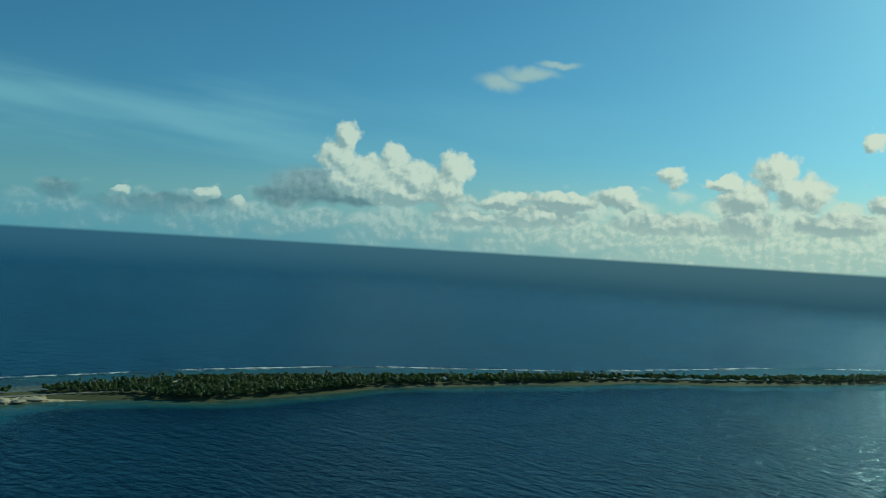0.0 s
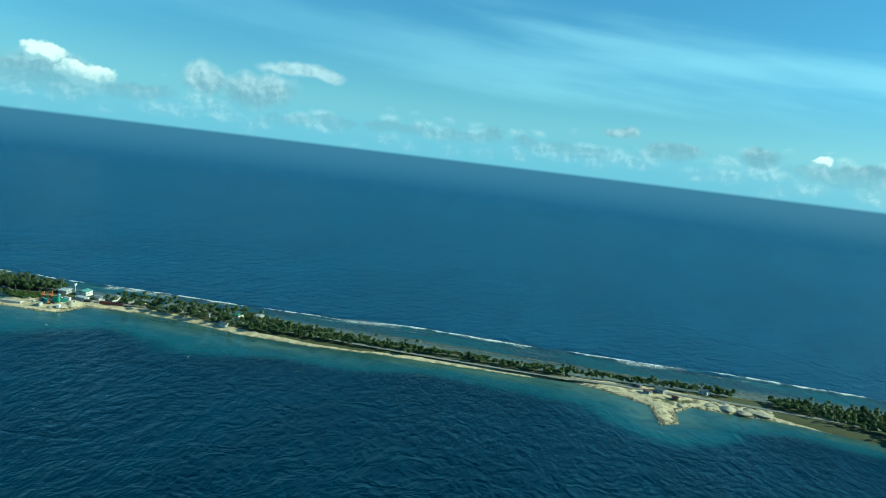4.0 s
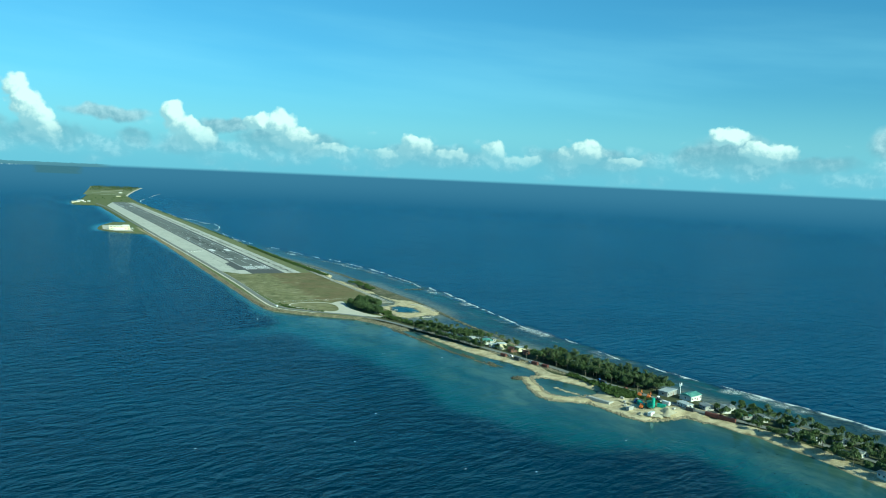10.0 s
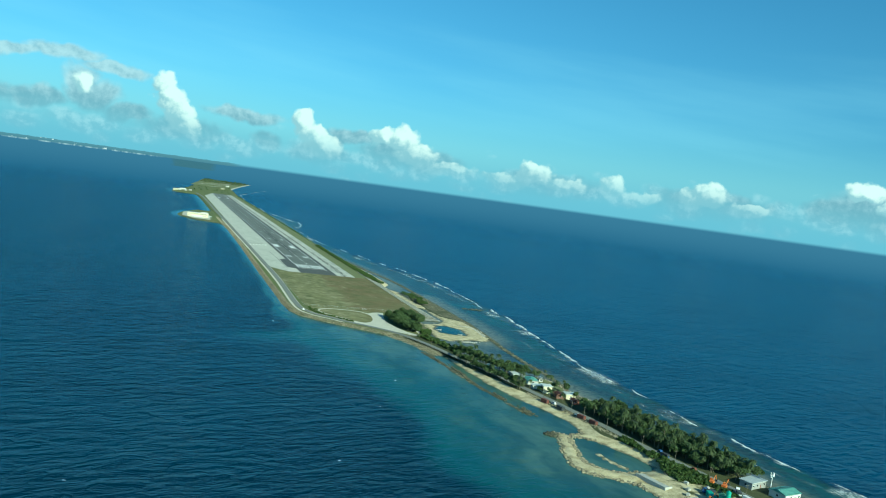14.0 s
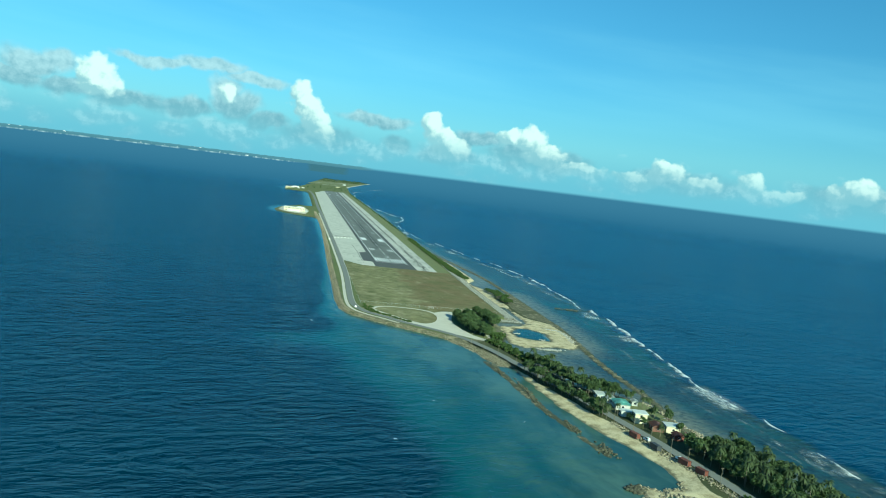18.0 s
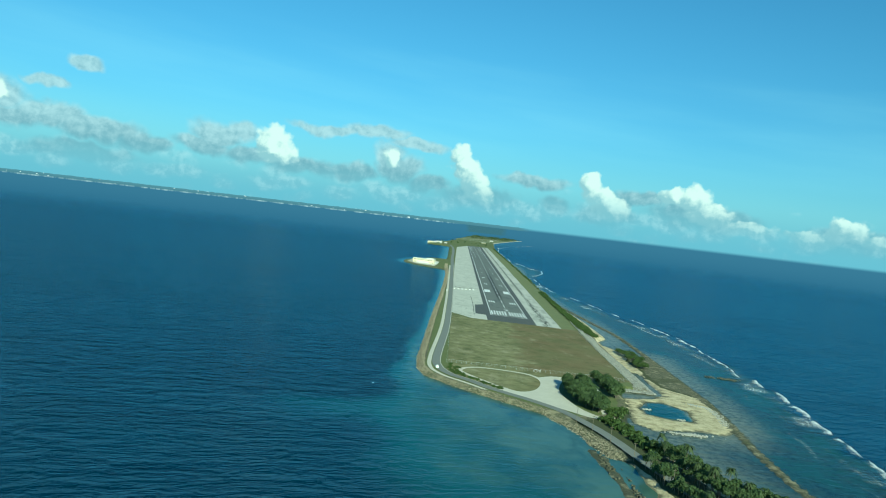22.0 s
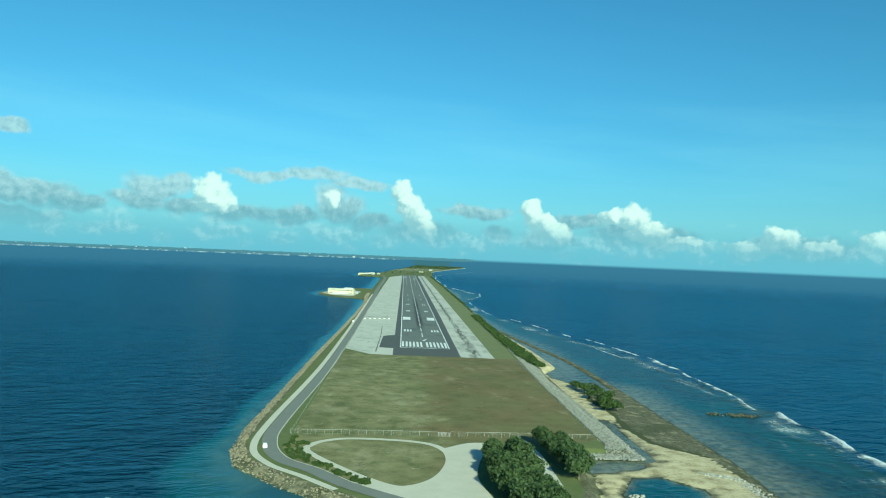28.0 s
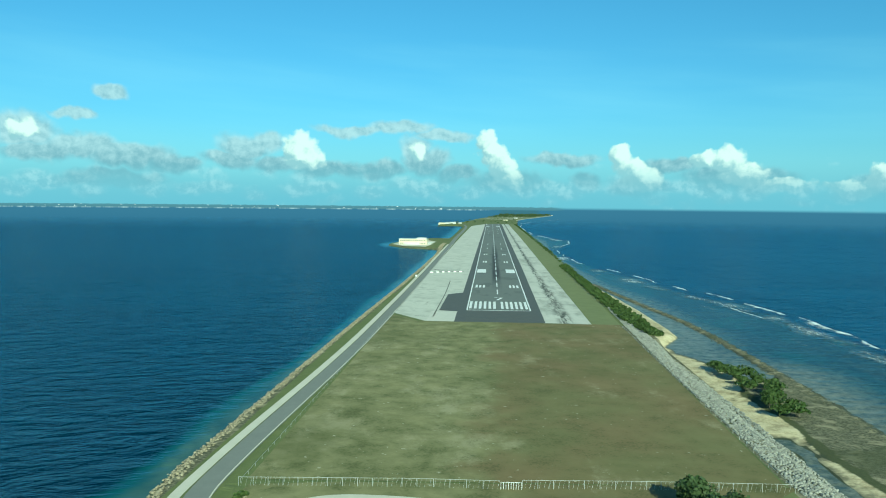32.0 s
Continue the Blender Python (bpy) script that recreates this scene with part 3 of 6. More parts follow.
sea_x = np.concatenate([[-18000, -12000, -7000], np.arange(-5500, -500, 250.0), [-450], np.arange(-380, 430, 6.0), [450], np.arange(520, 5600, 240.0), [7000, 12000, 18000]])
sea_y = np.concatenate([[-18000, -12000, -8000], np.arange(-6000, -3500, 250.0), np.arange(-3400, -520, 10.0), np.arange(-520, -280, 4.0), np.arange(-280, 2700, 10.0), np.arange(2700, 4700, 80.0), [5000, 6000, 8000, 12000, 18000]])
SX, SY = np.meshgrid(sea_x, sea_y)
sea = tagged(sheet("water", sea_x, sea_y, np.zeros_like(SX)), "dark blue tropical sea, turquoise over the lagoon shelf", "sea", kind="structure")
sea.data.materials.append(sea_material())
_, shore, bank, flat, ridge = land_height(SX, SY)
off = -np.maximum(np.maximum(shore, bank), flat)
mid = np.interp(SY, [-3400, -2400, -1700, -1100, -500, 3200], [-60, 110, 190, 145, 30, 0])
lag = SX < mid
width = lerp(SHELF, SY) * (1 + 0.25 * wobble(SX, SY, 160, 11))
pool_in = np.clip(inside(POND, SX, SY) / 4 + 0.3, 0, 1)
give(sea, "shallow", (1 - 0.6 * pool_in) * np.where(lag | (inside(POND, SX, SY) > -4), np.clip((width - off) / (0.42 * width), 0, 1) * 0.58 + np.clip(1 - off / (0.5 * width), 0, 1) * 0.42, np.clip(1 - off / 12, 0, 1) * 0.4))
give(sea, "ocean", np.where(lag, 0.0, 1.0) * np.clip((SX - mid) / 60, 0, 1))
# fade by distance from the middle of the camera's path, to hide the far cut
give(sea, "far_fade", np.clip((np.hypot(SX + 220, SY + 1120) * K - 2300) / 1900, 0, 1))
brk = lerp(BREAKERS, SY)
give(sea, "seaward", np.where(lag, 0, np.clip(off / np.maximum(off + np.maximum(brk - SX, 0), 1.0), 0, 1)))
give(sea, "reef", (1 - pool_in) * np.where(lag, 0, np.clip((brk + 8 + 10 * wobble(SX, SY, 60, 12) - SX) / 26, 0, 1)))


# ---- land ----
def ground_material():
    m, nt, p = fresh("island_ground", 0.95, 0.0, 0.2)
    at = place(nt)
    big, mid_, fine = noise_at(nt, at, 0.035, 4.0), noise_at(nt, at, 0.16, 4.0), noise_at(nt, at, 1.1, 4.0, 0.65)
    z = nt.nodes.new("ShaderNodeSeparateXYZ")
    nt.links.new(at, z.inputs[0])
    sand = blend(nt, span(nt, calc(nt, "ADD", calc(nt, "MULTIPLY", mid_, 0.6), calc(nt, "MULTIPLY", fine, 0.4)), 0.34, 0.62), (0.34, 0.275, 0.158), (0.615, 0.525, 0.335))
    soil = blend(nt, fine, (0.045, 0.055, 0.022), (0.10, 0.105, 0.05))
    grass = blend(nt, mid_, (0.085, 0.115, 0.038), (0.185, 0.195, 0.082))
    rubble = blend(nt, span(nt, fine, 0.3, 0.7), (0.060, 0.062, 0.034), (0.20, 0.185, 0.12))
    rubble = blend(nt, span(nt, mid_, 0.52, 0.66, 0.0, 0.8), rubble, (0.30, 0.265, 0.17))
    rubble = blend(nt, span(nt, big, 0.46, 0.36, 0.0, 0.6), rubble, (0.060, 0.070, 0.030))
    jitter = calc(nt, "MULTIPLY", calc(nt, "SUBTRACT", calc(nt, "ADD", calc(nt, "MULTIPLY", big, 0.5), calc(nt, "MULTIPLY", mid_, 0.5)), 0.5), 1.1)
    col = blend(nt, span(nt, calc(nt, "ADD", attr(nt, "grass"), jitter), 0.4, 0.6), soil, grass)
    col = blend(nt, span(nt, calc(nt, "ADD", attr(nt, "sand"), jitter), 0.42, 0.58), col, sand)
    col = blend(nt, span(nt, calc(nt, "ADD", attr(nt, "rubble"), jitter), 0.42, 0.58), col, rubble)
    wet = span(nt, calc(nt, "ADD", z.outputs[2], calc(nt, "MULTIPLY", calc(nt, "SUBTRACT", mid_, 0.5), 1.2)), 0.42, 0.02)
    col = blend(nt, calc(nt, "MULTIPLY", wet, 0.7), col, (0.045, 0.055, 0.038))
    put(nt, p.inputs["Base Color"], col)
    relief(nt, p, calc(nt, "ADD", fine, calc(nt, "MULTIPLY", mid_, 2.0)), 0.6, 0.4)
    return m


gx = np.concatenate([np.arange(-210, -112, 6.0), np.arange(-112, 136, 2.0), np.arange(136, 270, 3.0)])
gy = np.concatenate([np.arange(-3400, -1650, 8.0), np.arange(-1650, -990, 4.0), np.arange(-990, -520, 3.0), np.arange(-520, -150, 2.0), np.arange(-150, 300, 4.0), np.arange(300, 3260, 10.0)])
GX, GY = np.meshgrid(gx, gy)
gz, shore, bank, flat, ridge = land_height(GX, GY)
ground = tagged(sheet("ground", gx, gy, gz, gz > -0.9), "low coral island ground of sand, grass and soil", "ground", kind="structure")
ground_mat = ground_material()
ground.data.materials.append(ground_mat)
west_side = GX < np.interp(GY, [-3400, -2400, -1700, -1100, -500], [-60, 110, 190, 145, 60])
beach = np.interp(GY, [-3400, -1700, -1640, -1300, -1240, -1100, -960, -930, -860, -780, -720, -690, -655, -630, -600, -575], [-6, -5, 5, 6, 1, 12, 12, 24, 12, 9, 9, 11, 9, 6, 3, 0])
sandy = np.clip(1 - (shore - beach) / 5, 0, 1) * west_side * (GY < -500)
reach = np.interp(GY, [-375, -346, -310, -275, -230, -190, -165], [124, 102, 98.5, 101, 98, 106, 100])
sandy = np.maximum(sandy, (flat > 0) * np.clip((GY + 505) / 10, 0, 1) * np.where(GY < -375, 0.72, np.clip((reach - GX) / 6 + 0.5, 0.22, 0.66)))
sandy = np.maximum(sandy, (GX > np.interp(GY, [-120, -80, 0, 80, 215], [84, 93, 91, 90, 86])) & (GY > -125) & (GY < 225))
rub = np.maximum((ridge > -1) * (GX > 60), (along(BARS, 4, GX, GY) > 0) | (along(BAR_TIP, 4, GX, GY) > 0)).astype(float)
rub = np.maximum(rub, (flat > 0) * (GY > -375) * np.clip((GX - reach) / 8, 0, 0.68))
rub = np.maximum(rub, (GX > 74) & (GX < 89) & (GY > -385) & (GY < -60))
rub = np.maximum(rub, (shore > 0) * (shore < 9) * ~west_side * 0.7)
rub = np.maximum(rub, (bank > 0) * (bank < 7) * (GY < 900) * 0.9 * (GX < 60))
ROCKY = [(-8, -484), (-5, -494), (8, -524), (13, -546), (18, -567), (30, -568), (25, -538), (10, -506)]
rub = np.maximum(rub, inside(ROCKY, GX, GY) > -2)
sandy = sandy * (inside(ROCKY, GX, GY) < -4)
YARD = [(166, -1440), (188, -1448), (198, -1540), (196, -1640), (160, -1645), (155, -1566), (126, -1549), (94, -1554), (80, -1538), (134, -1526)]
sandy = np.maximum(sandy, np.clip(inside(YARD, GX, GY) / 5, 0, 0.54))
WORKS = [(64, -868), (90, -880), (102, -912), (112, -940), (92, -948), (56, -944), (56, -880)]
sandy = np.maximum(sandy, np.clip(inside(WORKS, GX, GY) / 5, 0, 0.52))
give(ground, "sand", sandy)
give(ground, "rubble", rub)
give(ground, "grass", np.where(bank > 0, 0.85, 0.25))

# far end of the island beyond the runway
FAR = [(70, 2870), (85, 2890), (140, 3282), (236, 3848), (330, 4350), (400, 4750), (430, 5300), (40, 5300), (37, 4607), (-32, 3839), (-92, 3231), (-75, 3180)]


def poly_mesh(name, pts, z, material, thick=0.0):
    bm = bmesh.new()
    f = bm.faces.new([bm.verts.new((K * x, K * y, z)) for x, y in pts])
    if f.normal.z < 0:
        f.normal_flip()
    if f.calc_area() < 0:
        f.normal_flip()
    bm.normal_update()
    if bm.faces[:][0].normal.z < 0:
        bm.faces[:][0].normal_flip()
    bmesh.ops.triangulate(bm, faces=bm.faces[:])
    me = bpy.data.meshes.new(name)
    bm.to_mesh(me)
    bm.free()
    me.materials.append(material)
    return new(name, me)


# ---- airfield surfaces ----
def plain_material(name, lo, hi, rough=0.85, scale=0.3, bump=0.3):
    m, nt, p = fresh(name, rough)
    at = place(nt)
    n1, n2 = noise_at(nt, at, scale, 5.0, 0.6), noise_at(nt, at, scale * 9, 4.0, 0.6)
    put(nt, p.inputs["Base Color"], blend(nt, calc(nt, "ADD", calc(nt, "MULTIPLY", n1, 0.65), calc(nt, "MULTIPLY", n2, 0.35)), lo, hi))
    relief(nt, p, n2, bump, 0.05)
    return m


asphalt = plain_material("runway_asphalt", (0.060, 0.064, 0.064), (0.115, 0.118, 0.112))
concrete = plain_material("coral_concrete", (0.42, 0.405, 0.35), (0.66, 0.635, 0.56), 0.9, 0.06)
paint = plain_material("white_paint", (0.62, 0.62, 0.6), (0.82, 0.82, 0.8), 0.7, 1.5)
coral = plain_material("crushed_coral", (0.44, 0.41, 0.33), (0.66, 0.62, 0.52), 0.95, 0.15)
roadway = plain_material("road_asphalt", (0.145, 0.153, 0.140), (0.235, 0.24, 0.215), 0.9, 0.2)

resa = tagged(poly_mesh("lawn", [(-71.5, -352), (74, -346), (75, -200), (75.5, -58), (-30, -56), (-52, -56), (-72, -28)], 2.47, concrete), "dry mown grass field before the runway", "grass", kind="structure")
conc_right = tagged(poly_mesh("pavement_ocean", [(28, -56), (58, -58), (60, 1200), (58, 2380), (32, 2380), (29, 400)], 2.47, concrete), "pale weathered concrete strip beside the runway", "pavement", kind="structure")
conc_left = tagged(poly_mesh("pavement_lagoon", [(-72, -20), (-48, -55), (-28, -56), (-26, 2380), (-72, 2100), (-74, 1000)], 2.45, concrete), "pale weathered concrete apron beside the runway", "pavement", kind="structure")
runway = tagged(poly_mesh("runway", [(-29, -57), (29.2, -56), (31, 400), (33, 2400), (-27, 2400), (-29, 110), (-41, 96), (-42, -4), (-29, -8)], 2.51, asphalt), "dark asphalt runway with worn edges", "runway", kind="structure")


def tape(name, line, half, z, material):
    """A level band of even width along a line."""
    pts = [Vector(q) for q in line]
    bm = bmesh.new()
    prev = None
    for i, q in enumerate(pts):
        d = (pts[min(i + 1, len(pts) - 1)] - pts[max(i - 1, 0)]).normalized()
        nrm = Vector((d.y, -d.x))
        pair = [bm.verts.new((*((q + nrm * s * half) * K), z)) for s in (-1, 1)]
        if prev:
            bm.faces.new((prev[0], prev[1], pair[1], pair[0]))
        prev = pair
    bm.normal_update()
    for f in bm.faces:
        if f.normal.z < 0:
            f.normal_flip()
    me = bpy.data.meshes.new(name)
    bm.to_mesh(me)
    bm.free()
    me.materials.append(material)
    return new(name, me)


def smooth(line, n=6):
    """A rounded line through the given corners."""
    p = [Vector(q) for q in line]
    p = [2 * p[0] - p[1]] + p + [2 * p[-1] - p[-2]]
    out = []
    for a, b, c, d in zip(p, p[1:], p[2:], p[3:]):
        for k in range(n):
            t = k / n
            out.append(tuple(0.5 * (2 * b + (c - a) * t + (2 * a - 5 * b + 4 * c - d) * t * t + (3 * b - a - 3 * c + d) * t ** 3)))
    return out + [tuple(p[-2])]


ROAD = [(-79, 900), (-75.5, 300), (-75, -60), (-76.5, -195), (-80.5, -330), (-79, -375), (-70, -402), (-55, -418), (-40, -437), (-14, -460), (4, -481),
        (15, -504), (25, -532), (35, -573), (50, -634), (64, -696), (70, -722), (75, -750), (80, -774), (88, -828), (97, -871), (104, -914), (112, -950),
        (128, -996), (138, -1067), (140, -1138), (145, -1270), (160, -1422), (175, -1494), (190, -1626), (195, -1829)]
road = tagged(tape("road", smooth(ROAD), 3.5, 2.54, roadway), "grey two-lane asphalt road along the shore", "road", kind="structure")


tagged(tape("road_far", smooth([(-79, 900), (-82, 1200), (-82, 1600), (-86, 2000), (-100, 2250)]), 4.0, 2.54, roadway), "grey shore road running on beside the apron", "road", kind="structure")


# ---- helpers for things ----
def mesh_of(name, bm, material):
    me = bpy.data.meshes.new(name)
    bm.normal_update()
    bm.to_mesh(me)
    bm.free()
    me.materials.append(material)
    return me


def part(name, bm, material, parent, label=""):
    ob = new(name, mesh_of(name, bm, material) if isinstance(bm, bmesh.types.BMesh) else bm)
    ob.parent = parent
    return tagged(ob, label)


def box(bm, x0, y0, z0, x1, y1, z1, m=None):
    v = [bm.verts.new((x, y, z)) for z in (z0, z1) for x, y in ((x0, y0), (x1, y0), (x1, y1), (x0, y1))]
    if m is not None:
        for q in v:
            q.co = m @ q.co
    for f in ((3, 2, 1, 0), (4, 5, 6, 7), (0, 1, 5, 4), (1, 2, 6, 5), (2, 3, 7, 6), (3, 0, 4, 7)):
        bm.faces.new([v[i] for i in f])
    return bm


def boxed(*size):
    return box(bmesh.new(), *size)


def tube(bm, a, b, r0, r1=None, n=10, cap=True):
    a, b = Vector(a), Vector(b)
    r1 = r0 if r1 is None else r1
    q = (b - a).to_track_quat("Z", "Y")
    rings = [[bm.verts.new(c + q @ Vector((r * math.cos(6.2832 * i / n), r * math.sin(6.2832 * i / n), 0))) for i in range(n)] for c, r in ((a, r0), (b, r1))]
    for i in range(n):
        bm.faces.new((rings[0][i], rings[0][(i + 1) % n], rings[1][(i + 1) % n], rings[1][i]))
    if cap:
        bm.faces.new(rings[0][::-1])
        bm.faces.new(rings[1])
    return bm


def stand(name, x, y, z=2.15, rz=0.0):
    """The empty of a thing, at a place of the plan."""
    ob = new(name)
    ob.matrix_world = pose(K * x, K * y, z, 0, 0, rz)
    ob.empty_display_size = 0.5
    return ob


def quads(name, co, faces, material):
    """A mesh from arrays of corners and four-sided faces."""
    me = bpy.data.meshes.new(name)
    n = faces.shape[1]
    me.vertices.add(len(co))
    me.vertices.foreach_set("co", np.asarray(co, dtype=np.float32).reshape(-1))
    me.loops.add(faces.size)
    me.loops.foreach_set("vertex_index", faces.astype(np.int32).reshape(-1))
    me.polygons.add(len(faces))
    me.polygons.foreach_set("loop_start", np.arange(0, faces.size, n))
    me.update()
    me.materials.append(material)
    return me


def tinted(name, lo, hi, rough=0.7, scale=0.8, metal=0.0, streaks=False):
    """Paint, metal or masonry with stains of two sizes, in the thing's own space."""
    m, nt, p = fresh(name, rough, metal)
    at = nt.nodes.new("ShaderNodeTexCoord").outputs["Object"]
    if streaks:
        at = vcalc(nt, "MULTIPLY", at, (1.0, 1.0, 0.15))
    n1, n2 = noise_at(nt, at, scale, 5.0, 0.65), noise_at(nt, at, scale * 6, 3.0, 0.6)
    oi = nt.nodes.new("ShaderNodeObjectInfo").outputs["Random"]
    f = calc(nt, "ADD", calc(nt, "MULTIPLY", n1, 0.6), calc(nt, "ADD", calc(nt, "MULTIPLY", n2, 0.25), calc(nt, "MULTIPLY", oi, 0.15)))
    put(nt, p.inputs["Base Color"], blend(nt, span(nt, f, 0.25, 0.75), lo, hi))
    relief(nt, p, n2, 0.2, 0.03)
    return m


white_wall = tinted("white_wall_paint", (0.44, 0.44, 0.40), (0.64, 0.635, 0.60), 0.7, 0.5, 0.0, True)
cream_wall = tinted("cream_wall_paint", (0.54, 0.48, 0.32), (0.68, 0.62, 0.45), 0.7, 0.5, 0.0, True)
grey_wall = tinted("grey_block_wall", (0.26, 0.26, 0.25), (0.42, 0.42, 0.40), 0.85)
teal_roof = tinted("teal_sheet_roof", (0.15, 0.42, 0.38), (0.30, 0.60, 0.52), 0.45, 0.4)
green_roof = tinted("green_sheet_roof", (0.10, 0.30, 0.20), (0.20, 0.45, 0.30), 0.5, 0.4)
grey_roof = tinted("grey_sheet_roof", (0.30, 0.33, 0.34), (0.50, 0.53, 0.53), 0.45, 0.4)
white_roof = tinted("white_sheet_roof", (0.44, 0.46, 0.43), (0.66, 0.68, 0.63), 0.5, 0.4)
brown_roof = tinted("brown_sheet_roof", (0.13, 0.055, 0.04), (0.23, 0.11, 0.08), 0.6, 0.4)
red_steel = tinted("rusty_red_steel", (0.10, 0.032, 0.024), (0.20, 0.07, 0.05), 0.6, 0.7, 0.0, True)
dark_steel = tinted("dark_painted_steel", (0.03, 0.035, 0.04), (0.08, 0.085, 0.09), 0.5)
green_steel = tinted("green_painted_steel", (0.03, 0.26, 0.19), (0.08, 0.42, 0.31), 0.5)
orange_steel = tinted("orange_painted_steel", (0.50, 0.13, 0.03), (0.65, 0.22, 0.06), 0.5)
white_steel = tinted("white_painted_steel", (0.65, 0.66, 0.65), (0.82, 0.82, 0.8), 0.45)
galvanised = tinted("galvanised_steel", (0.40, 0.41, 0.41), (0.58, 0.59, 0.58), 0.5, 1.0, 0.3)
blue_paint = tinted("blue_vehicle_paint", (0.03, 0.08, 0.22), (0.05, 0.12, 0.30), 0.35)
rubber = tinted("black_rubber", (0.015, 0.015, 0.015), (0.03, 0.03, 0.03), 0.9)
pale_rock = tinted("pale_limestone", (0.26, 0.25, 0.22), (0.52, 0.50, 0.44), 0.95, 0.7)
concrete_wall = tinted("cast_concrete", (0.34, 0.33, 0.30), (0.52, 0.51, 0.47), 0.9, 0.3)
bark = tinted("palm_bark", (0.10, 0.085, 0.06), (0.22, 0.19, 0.14), 0.95, 1.5)


def window_glass():
    m, nt, p = fresh("window_pane", 0.08, 0.0, 0.5)
    p.inputs["Base Color"].default_value = (0.015, 0.022, 0.028, 1)
    return m


pane_mat = window_glass()


def leaf_material(name, lo, hi):
    m, nt, p = fresh(name, 0.62, 0.0, 0.3)
    geo = nt.nodes.new("ShaderNodeNewGeometry")
    oi = nt.nodes.new("ShaderNodeObjectInfo").outputs["Random"]
    big = noise_at(nt, geo.outputs["Position"], 0.09, 3.0)
    f = calc(nt, "ADD", calc(nt, "MULTIPLY", geo.outputs["Random Per Island"], 0.5), calc(nt, "ADD", calc(nt, "MULTIPLY", big, 0.35), calc(nt, "MULTIPLY", oi, 0.15)))
    colour = blend(nt, f, lo, hi)
    put(nt, p.inputs["Base Color"], colour)
    through_leaf = nt.nodes.new("ShaderNodeBsdfTranslucent")
    put(nt, through_leaf.inputs[0], blend(nt, 1.0, colour, (1.25, 1.35, 0.8), "MULTIPLY"))
    mixed = nt.nodes.new("ShaderNodeMixShader")
    mixed.inputs[0].default_value = 0.35
    nt.links.new(p.outputs[0], mixed.inputs[1])
    nt.links.new(through_leaf.outputs[0], mixed.inputs[2])
    nt.links.new(mixed.outputs[0], nt.nodes["Material Output"].inputs[0])
    return m


leaf_broad = leaf_material("broad_leaves", (0.040, 0.072, 0.026), (0.104, 0.148, 0.056))
leaf_palm = leaf_material("palm_fronds", (0.044, 0.070, 0.028), (0.105, 0.135, 0.058))
leaf_scrub = leaf_material("shore_scrub_leaves", (0.026, 0.058, 0.014), (0.105, 0.150, 0.042))


# ---- runway markings ----
def slab(name, x0, y0, x1, y1, z, material, parent, label=""):
    bm = bmesh.new()
    bm.faces.new([bm.verts.new((K * x, K * y, z)) for x, y in ((x0, y0), (x1, y0), (x1, y1), (x0, y1))])
    return part(name, bm, material, parent, label)


def runway_material():
    m, nt, p = fresh("worn_runway_asphalt", 0.85)
    at = place(nt)
    s = nt.nodes.new("ShaderNodeSeparateXYZ")
    nt.links.new(at, s.inputs[0])
    n1, n2 = noise_at(nt, at, 0.05, 5.0, 0.6), noise_at(nt, at, 0.9, 4.0, 0.6)
    long_ = noise_at(nt, vcalc(nt, "MULTIPLY", at, (0.5, 0.008, 1.0)), 1.0, 4.0, 0.6)
    col = blend(nt, calc(nt, "ADD", calc(nt, "MULTIPLY", n1, 0.6), calc(nt, "MULTIPLY", n2, 0.4)), (0.105, 0.116, 0.106), (0.185, 0.195, 0.175))
    track = calc(nt, "MULTIPLY", span(nt, calc(nt, "ABSOLUTE", calc(nt, "SUBTRACT", calc(nt, "ABSOLUTE", s.outputs[0]), 1.6)), 3.4, 0.6),
                 calc(nt, "MULTIPLY", span(nt, s.outputs[1], 90.0, 260.0), span(nt, s.outputs[1], 900.0, 520.0)))
    col = blend(nt, calc(nt, "MULTIPLY", track, span(nt, long_, 0.3, 0.6, 0.35, 0.95)), col, (0.03, 0.032, 0.033))
    patches = span(nt, noise_at(nt, vcalc(nt, "MULTIPLY", at, (0.06, 0.02, 1.0)), 1.0, 2.0), 0.58, 0.62, 0.0, 0.35)
    col = blend(nt, patches, col, (0.06, 0.065, 0.062))
    put(nt, p.inputs["Base Color"], col)
    relief(nt, p, n2, 0.2, 0.03)
    return m


centre = runway_material()
slab("surface", -22.9, -2, 22.9, 2400, 2.55, centre, runway, "worn grey asphalt with rubber marks")
PZ = 2.585
slab("threshold_bar", -22.6, -1.6, 22.6, 0.0, PZ, paint, runway)
for side in (-1, 1):
    slab("edge_line", side * 22.45 - 0.5, 0, side * 22.45 + 0.5, 2400, PZ, paint, runway)
    for i in range(6):
        x = side * (1.9 + 3.5 * i + 0.9)
        slab("threshold_stripe", x - 0.95, 8, x + 0.95, 50, PZ, paint, runway)
    for end in (0, 1):
        for dist, count in ((152, 3), (457, 2), (610, 2), (762, 1), (914, 1)):
            for i in range(count):
                x, y = side * (11.9 + 3.3 * i), (dist if not end else 2400 - dist)
                slab("touchdown_bar", x - 0.95, y, x + 0.95, y + (23 if not end else -23), PZ, paint, runway)
        y = 307 if not end else 2400 - 307
        slab("aiming_point", side * 10.9, y, side * 20.8, y + (46 if not end else -46), PZ, paint, runway)
for i in range(37):
    slab("centre_stripe", -0.5, 100 + 61 * i, 0.5, 137 + 61 * i, PZ, paint, runway)


def stroke(name, pts, half, z, material, parent):
    ob = tape(name, pts, half, z, material)
    ob.parent = parent
    return ob


